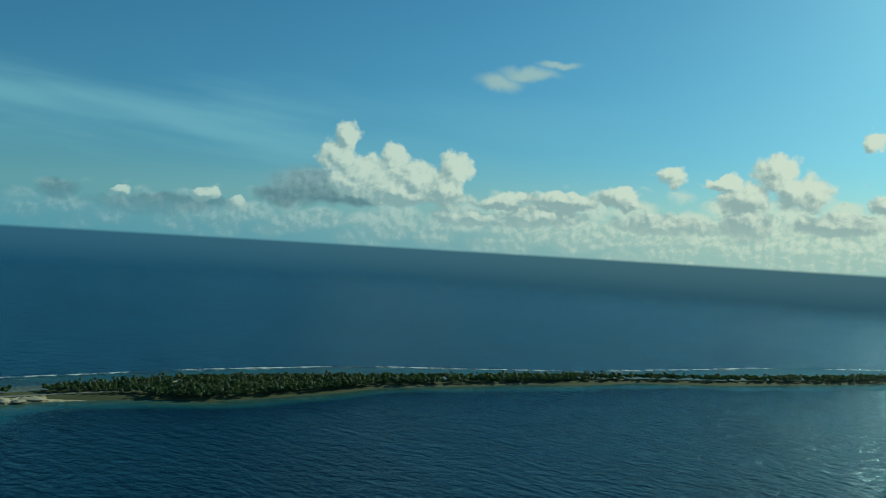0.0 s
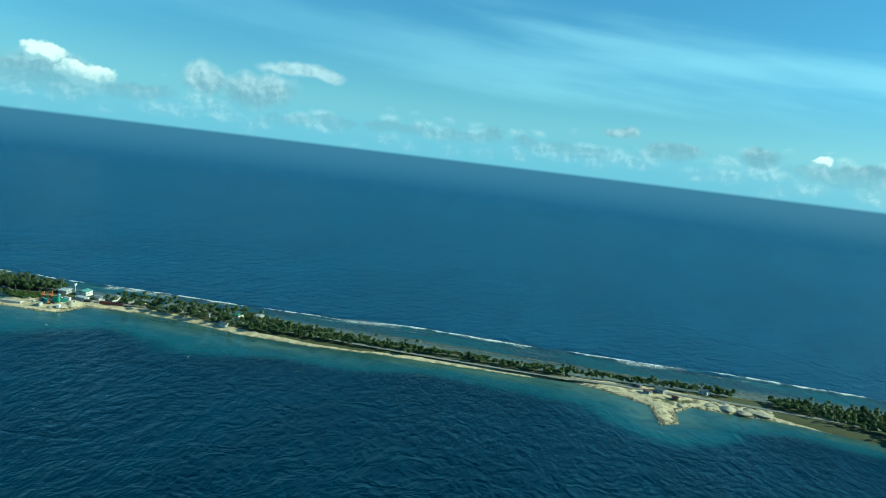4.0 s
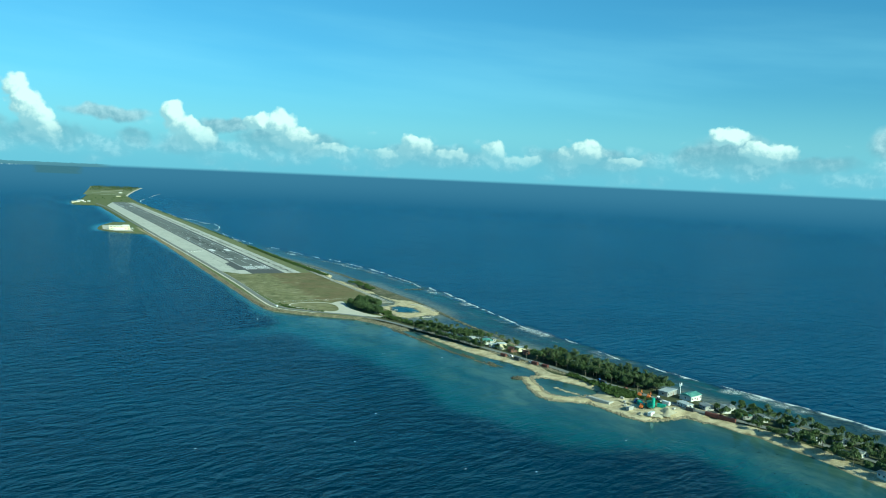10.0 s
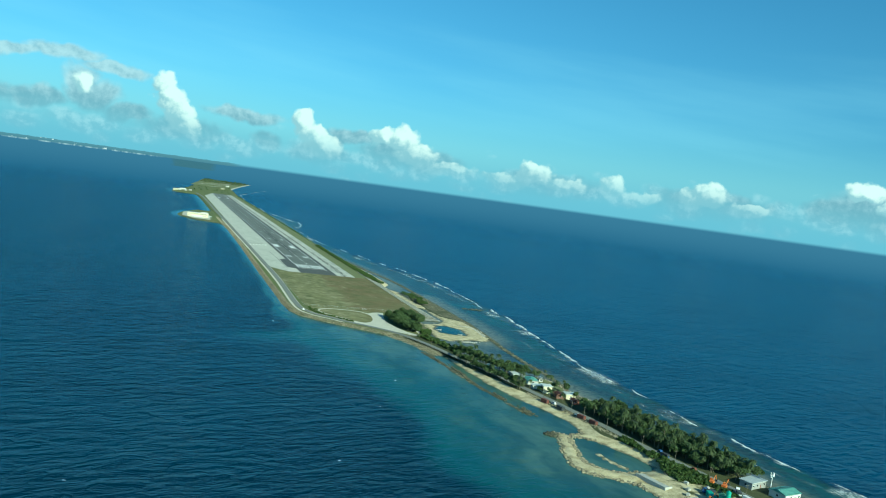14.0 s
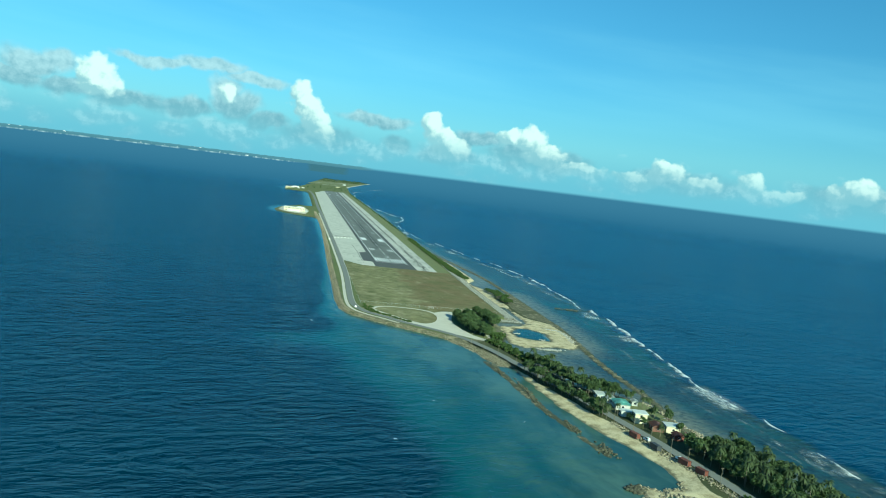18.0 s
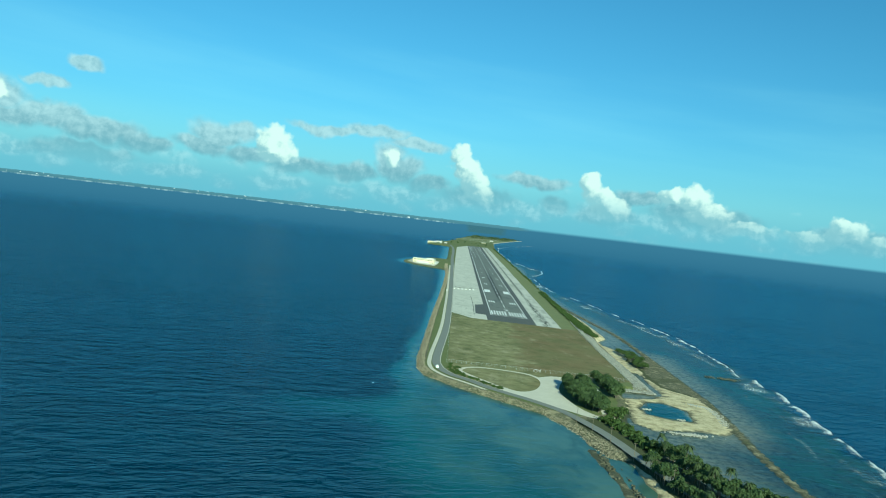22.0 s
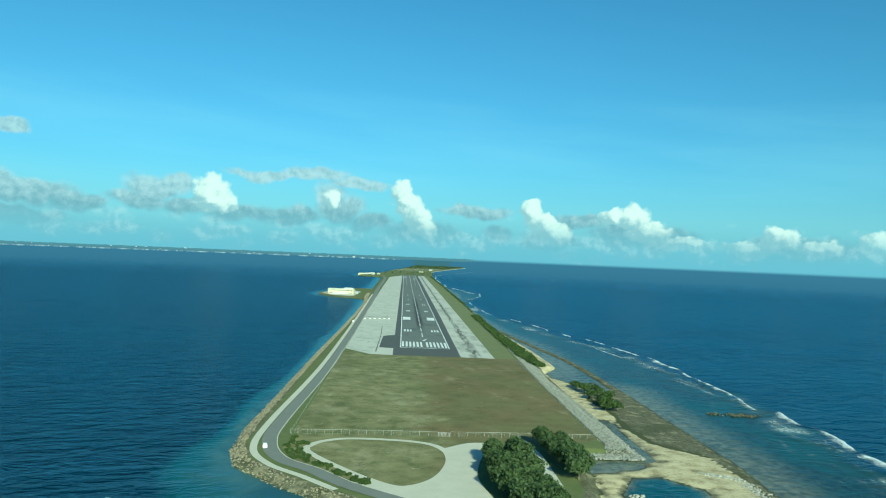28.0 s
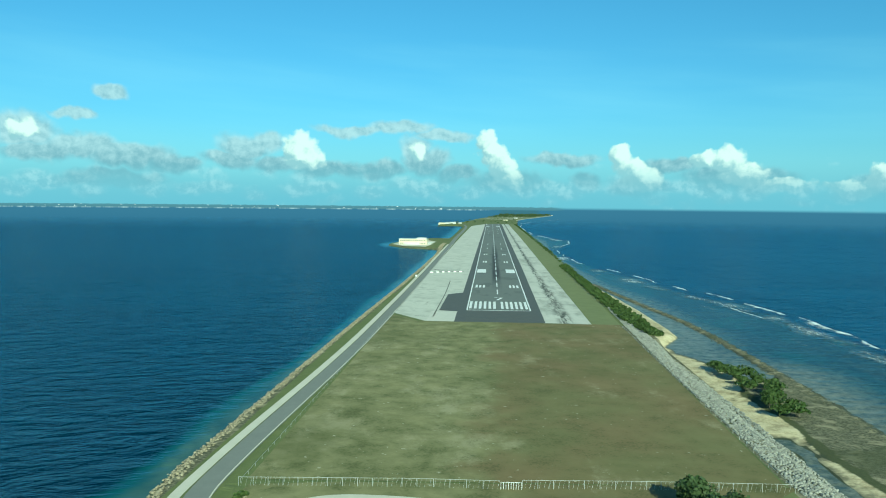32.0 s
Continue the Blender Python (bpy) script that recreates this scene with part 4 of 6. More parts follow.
stroke("numeral", [(-3.0, 76.5), (3.2, 76.5), (-0.6, 60)], 1.0, PZ, paint, runway)
faint = plain_material("faded_chevron_paint", (0.095, 0.097, 0.080), (0.150, 0.148, 0.115))
for i in range(7):
    y = -8 - 6.5 * i
    stroke("chevron", [(-22, y - 3), (-6, y + 2.4), (0, y + 3), (6, y + 2.4), (22, y - 3)], 0.35, 2.53, faint, runway)
tar = plain_material("old_tar_seal", (0.075, 0.078, 0.07), (0.20, 0.20, 0.175))
for k, (line, half) in enumerate((([(-44, -36), (-43.5, 100), (-45, 210)], 0.4), ([(-74, 304), (-36, 320)], 3.2), ([(-74, 346), (-60, 330), (-40, 338)], 1.6),
                                  ([(-44, -34), (-56, -33)], 0.4), ([(-72, 520), (-52, 524)], 0.5), ([(-70, 560), (-40, 566)], 0.5))):
    stroke("tar_seam", line, half, 2.5, tar, conc_left)
for i in range(6):
    block = tagged(stand("marker_block", -70 + 6.2 * i, 300 + 2.6 * i, 2.44), "white painted concrete block on the apron", "block", "row of blocks across the apron")
    part("body", boxed(-1.2, -0.8, 0, 1.2, 0.8, 0.9), paint, block)
    part("lifting_loop", tube(bmesh.new(), (0, 0, 0.88), (0, 0, 1.15), 0.09, n=6), tar, block)
slab("stand_panel", -47, -55, -29, -10, 2.5, concrete, conc_left, "newer pale concrete panel")


def stained_concrete():
    m, nt, p = fresh("stained_coral_concrete", 0.9)
    at = place(nt)
    s = nt.nodes.new("ShaderNodeSeparateXYZ")
    nt.links.new(at, s.inputs[0])
    n1, n2 = noise_at(nt, at, 0.04, 5.0, 0.6), noise_at(nt, at, 0.5, 4.0, 0.6)
    col = blend(nt, calc(nt, "ADD", calc(nt, "MULTIPLY", n1, 0.6), calc(nt, "MULTIPLY", n2, 0.4)), (0.38, 0.375, 0.32), (0.64, 0.62, 0.55))
    mid_line = calc(nt, "ADD", 36.0, calc(nt, "MULTIPLY", noise_at(nt, vcalc(nt, "MULTIPLY", at, (0.0, 0.03, 0.0)), 1.0, 4.0), 5.0))
    near = span(nt, calc(nt, "ABSOLUTE", calc(nt, "SUBTRACT", s.outputs[0], mid_line)), span(nt, s.outputs[1], 20.0, 300.0, 6.6, 3.4), 0.3)
    broken = span(nt, noise_at(nt, vcalc(nt, "MULTIPLY", at, (0.4, 0.05, 1.0)), 1.0, 6.0, 0.70), 0.40, 0.58)
    soot = span(nt, calc(nt, "ADD", noise_at(nt, vcalc(nt, "MULTIPLY", at, (0.07, 0.022, 1.0)), 1.0, 6.0, 0.65), calc(nt, "MULTIPLY", near, 0.10)), 0.46, 0.68, 0.0, 0.62)
    col = blend(nt, soot, col, (0.215, 0.220, 0.185))
    col = blend(nt, calc(nt, "MULTIPLY", near, broken), col, (0.055, 0.06, 0.05))
    cross = span(nt, noise_at(nt, vcalc(nt, "MULTIPLY", at, (0.01, 0.12, 1.0)), 1.0, 2.0), 0.63, 0.67, 0.0, 0.5)
    col = blend(nt, cross, col, (0.20, 0.20, 0.18))
    put(nt, p.inputs["Base Color"], col)
    relief(nt, p, n2, 0.25, 0.04)
    return m


stained = stained_concrete()
conc_right.data.materials[0] = stained


def apron_concrete():
    """Old concrete slabs: joints, oil and lichen stains, ragged cracks."""
    m, nt, p = fresh("apron_concrete", 0.9)
    at = place(nt)
    s = nt.nodes.new("ShaderNodeSeparateXYZ")
    nt.links.new(at, s.inputs[0])
    n1, n2, n3 = noise_at(nt, at, 0.022, 6.0, 0.65), noise_at(nt, at, 0.5, 4.0, 0.6), noise_at(nt, at, 0.11, 6.0, 0.7)
    col = blend(nt, calc(nt, "ADD", calc(nt, "MULTIPLY", n1, 0.65), calc(nt, "MULTIPLY", n2, 0.35)), (0.36, 0.36, 0.30), (0.68, 0.66, 0.58))
    for k, wide in ((0, 7.6), (1, 6.1)):
        line = calc(nt, "ABSOLUTE", calc(nt, "SUBTRACT", calc(nt, "FRACT", calc(nt, "DIVIDE", s.outputs[k], wide)), 0.5))
        col = blend(nt, span(nt, line, 0.475, 0.495, 0.0, 0.1), col, (0.16, 0.16, 0.13))
    crack = calc(nt, "ABSOLUTE", calc(nt, "SUBTRACT", noise_at(nt, vcalc(nt, "MULTIPLY", at, (0.9, 0.35, 1.0)), 0.03, 5.0, 0.55), 0.5))
    col = blend(nt, calc(nt, "MULTIPLY", span(nt, crack, 0.008, 0.002, 0.0, 0.45), span(nt, n1, 0.54, 0.64)), col, (0.06, 0.07, 0.045))
    col = blend(nt, span(nt, n3, 0.46, 0.70, 0.0, 0.5), col, (0.235, 0.238, 0.195))
    put(nt, p.inputs["Base Color"], col)
    relief(nt, p, n2, 0.25, 0.04)
    return m


conc_left.data.materials[0] = apron_concrete()


def field_material():
    m, nt, p = fresh("mown_dry_grass", 0.95, 0.0, 0.2)
    at = place(nt)
    s = nt.nodes.new("ShaderNodeSeparateXYZ")
    nt.links.new(at, s.inputs[0])
    n1, n2, n3 = noise_at(nt, at, 0.022, 5.0, 0.6), noise_at(nt, at, 0.11, 5.0, 0.65), noise_at(nt, at, 1.3, 3.0, 0.6)
    side = span(nt, calc(nt, "ADD", s.outputs[0], calc(nt, "MULTIPLY", calc(nt, "SUBTRACT", n1, 0.5), 60.0)), -10.0, 4.0)
    green = blend(nt, span(nt, n2, 0.2, 0.8), (0.120, 0.124, 0.050), (0.268, 0.248, 0.124))
    brown = blend(nt, span(nt, n1, 0.3, 0.7), blend(nt, n2, (0.105, 0.102, 0.040), (0.200, 0.185, 0.085)), blend(nt, n2, (0.130, 0.098, 0.045), (0.235, 0.180, 0.090)))
    col = blend(nt, side, green, brown)
    ragged = noise_at(nt, vcalc(nt, "MULTIPLY", at, (1.3, 0.8, 1.0)), 0.03, 9.0, 0.72)
    bare = span(nt, calc(nt, "SUBTRACT", ragged, calc(nt, "MULTIPLY", side, 0.06)), 0.49, 0.66, 0.0, 0.6)
    col = blend(nt, bare, col, (0.36, 0.325, 0.20))
    dark = span(nt, calc(nt, "ADD", calc(nt, "MULTIPLY", n2, 0.5), calc(nt, "MULTIPLY", n3, 0.5)), 0.47, 0.36, 0.0, 0.45)
    col = blend(nt, dark, col, (0.062, 0.074, 0.026))
    damp = span(nt, noise_at(nt, vcalc(nt, "MULTIPLY", at, (0.022, 0.017, 1.0)), 1.0, 4.0, 0.55), 0.48, 0.68, 0.0, 0.45)
    col = blend(nt, damp, col, (0.082, 0.092, 0.030))
    chips = span(nt, noise_at(nt, at, 0.55, 2.0, 0.4), 0.72, 0.77, 0.0, 0.7)
    col = blend(nt, chips, col, (0.42, 0.39, 0.29))
    put(nt, p.inputs["Base Color"], col)
    relief(nt, p, calc(nt, "ADD", n3, n2), 0.4, 0.15)
    return m


mown = field_material()
resa.data.materials[0] = mown
verge_mat = plain_material("green_verge", (0.10, 0.125, 0.045), (0.225, 0.23, 0.10), 0.95, 0.12)
tagged(poly_mesh("verge_ocean", [(58.5, -58), (76, -58), (79, 120), (84, 520), (84, 1370), (78, 2380), (58.5, 2380), (60.5, 1200)], 2.44, verge_mat), "green grass verge between concrete and sea wall", "grass", kind="structure")
tagged(poly_mesh("verge_loop", [(-70, -356), (-46, -352), (78, -346), (60, -364), (20, -360), (0, -374), (0, -400), (-8, -428), (-22, -440), (-40, -432), (-60, -410), (-72, -385)], 2.45, mown), "dry olive grass inside the looped track", "grass", kind="structure")
LOOP = [(-62, -382), (-56, -370), (-42, -363), (-14, -366), (-2, -378), (0, -400), (-7, -426), (-20, -438), (-34, -427), (-50, -406), (-60, -390), (-62, -382)]
tagged(tape("track", smooth(LOOP), 1.7, 2.5, coral), "looped track of pale crushed coral", "track", kind="structure")
tagged(poly_mesh("lot", smooth([(-2, -378), (10, -366), (20, -366), (16, -385), (12, -404), (10, -425), (14, -452), (20, -472), (28, -486), (22, -490), (8, -478), (-10, -462), (-24, -452), (-40, -434),
                                (-30, -430), (-20, -438), (-8, -428), (0, -400)], 3), 2.52, coral), "open lot of pale crushed coral", "lot", kind="structure")
tagged(poly_mesh("path", [(34, -360), (39, -357), (42, -386), (42, -438), (39, -472), (31, -476), (33, -428), (36, -390)], 2.52, concrete), "pale concrete path between the trees", "path", kind="structure")
tagged(tape("path_pond", smooth([(32, -470), (36, -484), (39, -500), (41, -524), (46, -548)]), 1.9, 2.3, coral), "pale gravel path beside the pond", "path", kind="structure")
tagged(tape("kerb_line", smooth([(x + (2.9 if y > -400 else 2), y + (0 if y > -340 else 3)) for x, y in ROAD[:9]]), 0.22, 2.55, coral), "worn pale road edge line", "line", kind="structure")
tagged(tape("shoulder", smooth([(x - 5.6, y) for x, y in ROAD[:5]] + [(-84.5, -384), (-74, -410), (-58, -427), (-44, -443)]), 1.6, 2.46, coral), "pale gravel road shoulder", "shoulder", kind="structure")


# ---- fences ----
def fence(line, label, step=3.4, high=2.3, thick=0.055, wired=True):
    base = stand("fence", 0, 0, 0)
    tagged(base, label, "fence")
    pts = [Vector((K * x, K * y)) for x, y in line]
    post_me = mesh_of("post", tube(bmesh.new(), (0, 0, 0), (0, 0, high), thick, n=6), galvanised)
    for a, b in zip(pts, pts[1:]):
        n = max(1, int((b - a).length / step))
        for i in range(n):
            q = a.lerp(b, i / n)
            ob = part("post", post_me, None, base)
            ob.location = (q.x, q.y, 2.2)
        for z in (2.35, 4.45) if wired else (2.15 + high,):
            part("rail", tube(bmesh.new(), (a.x, a.y, z), (b.x, b.y, z), thick * 0.73, n=5), galvanised, base)
        if not wired:
            continue
        nw = int((b - a).length / 1.1)
        bm = bmesh.new()
        d = (b - a).normalized()
        for i in range(nw):
            q = a.lerp(b, (i + 0.5) / nw)
            tube(bm, (q.x, q.y, 2.3), (q.x + d.x * 0.5, q.y + d.y * 0.5, 4.45), 0.018, n=3, cap=False)
        part("mesh_wire", bm, galvanised, base)
    return base


fence([(-72.5, -357), (-25, -354), (-3, -354)], "chain-link fence across the grass before the runway")
fence([(3, -353), (36, -351), (74, -350)], "chain-link fence across the grass before the runway")
fence([(-72.5, -355), (-72.5, -200), (-72.8, -30)], "low wire fence beside the shore road", 6.0, 1.2, 0.04, False)
fence([(75, -350), (75, -200), (75.5, -62)], "low wire fence along the stone sea wall", 6.0, 1.2, 0.04, False)
gate = tagged(stand("gate", 0, -354, 2.2), "white metal double gate in the fence", "gate")
for i in range(9):
    part("bar", tube(bmesh.new(), (-2.4 + 0.6 * i, 0, 0), (-2.4 + 0.6 * i, 0, 2.0), 0.05, n=6), white_steel, gate)
for z in (0.15, 1.95):
    part("rail", tube(bmesh.new(), (-2.5, 0, z), (2.5, 0, z), 0.05, n=6), white_steel, gate)


# ---- rocks ----
def ico():
    bm = bmesh.new()
    bmesh.ops.create_icosphere(bm, subdivisions=1, radius=1.0)
    co = np.array([v.co[:] for v in bm.verts])
    fa = np.array([[v.index for v in f.verts] for f in bm.faces])
    bm.free()
    return co, fa


ICO_CO, ICO_FA = ico()


def rocks(name, x, y, z, size, material, label, seed, category="rocks"):
    """Many loose boulders as one mesh; x, y in the plan, z and size in metres."""
    r = np.random.RandomState(seed)
    n = len(x)
    co = ICO_CO[None] * (1 + r.uniform(-0.28, 0.28, (n, 12, 1)))
    co = co * (size[:, None, None] * r.uniform(0.6, 1.1, (n, 1, 3)))
    a = r.uniform(0, 6.28, n)
    c, s = np.cos(a)[:, None], np.sin(a)[:, None]
    co = np.stack([co[..., 0] * c - co[..., 1] * s, co[..., 0] * s + co[..., 1] * c, co[..., 2] * 0.75], -1)
    co += np.stack([K * x, K * y, z + size * 0.2], -1)[:, None]
    fa = ICO_FA[None] + 12 * np.arange(n)[:, None, None]
    ob = new(name, quads(name, co.reshape(-1, 3), fa.reshape(-1, 3), material))
    return tagged(ob, label, category, kind="stuff")


def pick(n, x0, x1, y0, y1, seed):
    r = np.random.RandomState(seed)
    return r.uniform(x0, x1, n), r.uniform(y0, y1, n), r


def island_rock(name, lo, hi):
    m, nt, p = fresh(name, 0.95, 0.0, 0.2)
    geo = nt.nodes.new("ShaderNodeNewGeometry")
    n = noise_at(nt, geo.outputs["Position"], 0.8, 4.0, 0.6)
    f = calc(nt, "ADD", calc(nt, "MULTIPLY", geo.outputs["Random Per Island"], 0.6), calc(nt, "MULTIPLY", n, 0.4))
    put(nt, p.inputs["Base Color"], blend(nt, f, lo, hi))
    return m


brown_rubble = island_rock("brown_coral_rubble", (0.13, 0.115, 0.078), (0.37, 0.325, 0.23))
grey_rubble = island_rock("grey_limestone_rubble", (0.12, 0.123, 0.11), (0.37, 0.365, 0.325))
dark_rubble = island_rock("dark_wet_rubble", (0.038, 0.041, 0.028), (0.135, 0.13, 0.092))

xa, ya, r = pick(30000, -106, -84, -400, 950, 21)
xb, yb, r = pick(27000, -100, 48, -570, -380, 20)
x, y = np.concatenate([xa, xb]), np.concatenate([ya, yb])
b, c = inside(AIRFIELD, x, y), inside(ROCKY, x, y)
ok = (((b > -1.2) & (b < 6.0) & ((y < -440) | (x < -60)) & (y > -486)) | ((c > -1) & (y < -470))) & (along(ROAD, 5.2, x, y) < 0)
x, y = x[ok], y[ok]
rocks("boulders", x, y, land_height(x, y)[0], 0.22 + 0.4 * r.rand(len(x)) ** 2, brown_rubble, "brown coral boulders of the lagoon sea wall", 22)
x, y, r = pick(26000, 74, 93, -378, 120, 23)
ok = (x > np.interp(y, [-378, -360, -200, 0, 120], [70, 76.5, 76, 79, 84])) & (x < np.interp(y, [-378, -300, -190, -110, 0, 120], [91, 90, 88, 86, 85, 88]))
x, y = x[ok], y[ok]
rocks("boulders", x, y, land_height(x, y)[0], 0.24 + 0.36 * r.rand(len(x)) ** 1.5, grey_rubble, "grey limestone boulders of the ocean sea wall", 24)
x, y, r = pick(500, 58, 90, -380, -371, 25)
rocks("boulders", x, y, np.full(len(x), 0.5), 0.4 + 0.6 * r.rand(len(x)), grey_rubble, "grey limestone boulders at the end of the sea wall", 26)
x, y, r = pick(30000, 88, 140, -680, 250, 27)
d = along(RIDGE, 5.0, x, y)
ok = (d > 0) & (r.rand(len(x)) < 0.12)
x, y, d = x[ok], y[ok], d[ok]
rocks("reef_rubble", x, y, np.clip(d * 0.2, 0, 0.8), 0.14 + 0.24 * r.rand(len(x)) ** 2, dark_rubble, "brown wet coral rubble ridge on the reef flat", 28)
t = np.random.RandomState(29).rand(420)
lx, ly = np.interp(t, [0, 0.35, 0.7, 1], [109, 121, 121, 117]), np.interp(t, [0, 0.35, 0.7, 1], [-400, -407, -430, -459])
r = np.random.RandomState(30)
rocks("boulders", lx + r.normal(0, 1.4, 420), ly + r.normal(0, 1.6, 420), np.full(420, 0.5), 0.25 + 0.4 * r.rand(420), pale_rock, "pale limestone boulders heaped beside the pond", 31)
for k, (px, py, w, h, n, mt) in enumerate(((83, -493, 13, 3, 160, pale_rock), (184, -264, 9, 5, 120, dark_rubble), (70, -433, 3, 2, 30, pale_rock), (88, -455, 2.5, 2, 25, pale_rock), (36, -742, 4, 9, 90, dark_rubble),
                                           (22, -640, 2, 36, 150, dark_rubble), (168, -262, 5, 3, 40, dark_rubble), (15, -575, 2, 24, 90, dark_rubble), (29, -706, 2.4, 12, 80, dark_rubble))):
    r = np.random.RandomState(40 + k)
    rocks("rock_heap", px + r.normal(0, w / 2, n), py + r.normal(0, h / 2, n), np.full(n, 0.15), 0.3 + 0.6 * r.rand(n), mt, "heap of coral rocks standing out of shallow water", 60 + k)
t = np.random.RandomState(37).rand(900)
ly = -696 - 112 * t
r = np.random.RandomState(38)
lx = np.interp(ly, [-808, -774, -750, -722, -696], [78, 73, 68.5, 63.5, 57.5]) + r.normal(0, 1.7, 900)
rocks("boulders", lx, ly, land_height(lx, ly)[0], 0.25 + 0.5 * r.rand(900) ** 2, brown_rubble, "tumbled coral boulders between beach and road", 39)
x, y, r = pick(26000, 10, 118, -965, -640, 33)
h, s_, b_, f_, rd_ = land_height(x, y)
ok = (s_ > -1.5) & (s_ < np.where(x < 60, 2.6, 4.0)) & (((y < -784) & (x < 60)) | ((y < -936) & (x < 100)) | ((x > 100) & (y > -740)))
x, y, s_ = x[ok], y[ok], s_[ok]
rocks("boulders", x, y, np.maximum(s_, 0) * 0.16, 0.3 + 0.75 * r.rand(len(x)) ** 2, brown_rubble, "brown coral boulders edging the reclaimed shore", 34)
t = np.random.RandomState(71).rand(260)
r = np.random.RandomState(72)
lx, ly = np.interp(t, [0, 1], [26, 34]) + r.normal(0, 1.4, 260), np.interp(t, [0, 1], [-797, -794]) + r.normal(0, 2.0, 260)
rocks("rock_heap", lx, ly, np.full(260, 0.1), 0.4 + 0.7 * r.rand(260), dark_rubble, "dark rocks running out from the ring's tip", 73)
x, y, r = pick(6000, 75, 175, -1640, -1440, 35)
h, s_, b_, f_, rd_ = land_height(x, y)
ok = (s_ > 0) & (s_ < 5) & (x < 172)
x, y, s_ = x[ok], y[ok], s_[ok]
rocks("boulders", x, y, s_ * 0.16, 0.4 + 0.6 * r.rand(len(x)), brown_rubble, "brown boulders edging the yard and jetty", 36)


# ---- surf ----
def foam_material():
    m, nt, p = fresh("sea_foam", 0.9, 0.0, 0.1)
    at = place(nt)
    n1 = noise_at(nt, vcalc(nt, "MULTIPLY", at, (0.55, 0.22, 1.0)), 1.0, 5.0, 0.7)
    n2 = noise_at(nt, at, 1.6, 4.0, 0.7)
    p.inputs["Base Color"].default_value = (0.78, 0.82, 0.82, 1)
    v = calc(nt, "ADD", attr(nt, "thick"), calc(nt, "MULTIPLY", calc(nt, "SUBTRACT", calc(nt, "ADD", calc(nt, "MULTIPLY", n1, 0.6), calc(nt, "MULTIPLY", n2, 0.4)), 0.5), 2.1))
    put(nt, p.inputs["Alpha"], span(nt, v, 0.30, 1.25, 0.0, 0.92))
    return m


foam = foam_material()


def ribbon(name, ys, xs, wid, thick, crest, line=1.0):
    """A strip of foam whose seaward edge runs through the given places; it thins towards the land."""
    cols = np.linspace(0, 1, 9)
    X = xs[:, None] - wid[:, None] * cols[None]
    Y = np.repeat(ys[:, None], 9, 1) - 0.12 * wid[:, None] * cols[None]
    prof = np.exp(-((cols - 0.14) / 0.12) ** 2)
    Z = 0.12 + crest * np.clip(thick, 0, 1)[:, None] * prof[None]
    i = np.arange(len(ys) * 9).reshape(len(ys), 9)
    q = np.stack([i[:-1, :-1], i[:-1, 1:], i[1:, 1:], i[1:, :-1]], -1).reshape(-1, 4)
    ob = new(name, quads(name, np.stack([X * K, Y * K, Z], -1).reshape(-1, 3), q, foam))
    give(ob, "thick", thick[:, None] * (line * prof + 0.85 * np.sin(np.pi * np.clip(cols + 0.12 * line, 0, 1)) ** 0.8 * (1 - 0.35 * cols))[None] * np.where((cols < 0.02) | (cols > 0.98), 0, 1)[None])
    ob.visible_shadow = False
    return ob


def breaker(y0, y1, width, shift, strength=1.0, seed=0, crest=0.3):
    """One breaking wave on the reef's edge, with tapered ends."""
    ys = np.arange(y0, y1 + 0.1, 2.0)
    t = (ys - y0) / (y1 - y0)
    ends = np.clip(np.minimum(t, 1 - t) * 5, 0, 1) ** 0.7
    bend = 5 * math.sin(seed * 1.7)
    xs = lerp(BREAKERS, ys) + shift + bend * (t - 0.5) ** 2 * 2 + 1.4 * wobble(ys, ys * 0, 60, seed) + 0.5 * wobble(ys, ys * 0, 13, seed + 1) + (t - 0.5) * 4
    thick = strength * ends * (0.78 + 0.3 * wobble(ys, ys * 0, 26, seed + 2) + 0.2 * wobble(ys, ys * 0, 9, seed + 5))
    ob = ribbon("surf", ys, xs, width * (0.35 + 0.65 * ends) * (0.85 + 0.3 * wobble(ys, ys * 0, 30, seed + 3)), thick, crest, 0.75)
    return tagged(ob, "white breaking wave on the edge of the reef", "surf", "breakers along the reef", "stuff")


# short breakers off the airfield, a long unbroken line farther back, each with a sheet of lace behind it
for k, (y0, y1, w, sh) in enumerate(((-600, -556, 6, -6), (-564, -498, 10, 0), (-502, -444, 10, 2), (-450, -398, 13, 3), (-404, -348, 13, 6), (-352, -286, 11, 8), (-290, -244, 10, 4), (-250, -196, 9, -6), (-200, -148, 9, -2), (-154, -116, 7, 0),
                                     (-122, -80, 5, 3), (-84, 16, 12, 9), (12, 96, 8, 9), (108, 168, 7, 18), (172, 222, 5, 13), (232, 340, 5, 10), (362, 425, 5, 11), (-12, 84, 2.5, -17), (470, 600, 6, 1), (640, 690, 5, 0),
                                     (700, 800, 6, 2), (900, 1190, 9, 0), (1210, 1480, 8, 0), (1500, 1700, 7, 0), (1740, 2080, 8, 0), (2100, 2380, 9, 0), (2420, 2900, 10, 0), (2960, 3700, 14, 0))):
    breaker(y0, y1, w, sh, 1.05, 300 + 7 * k)
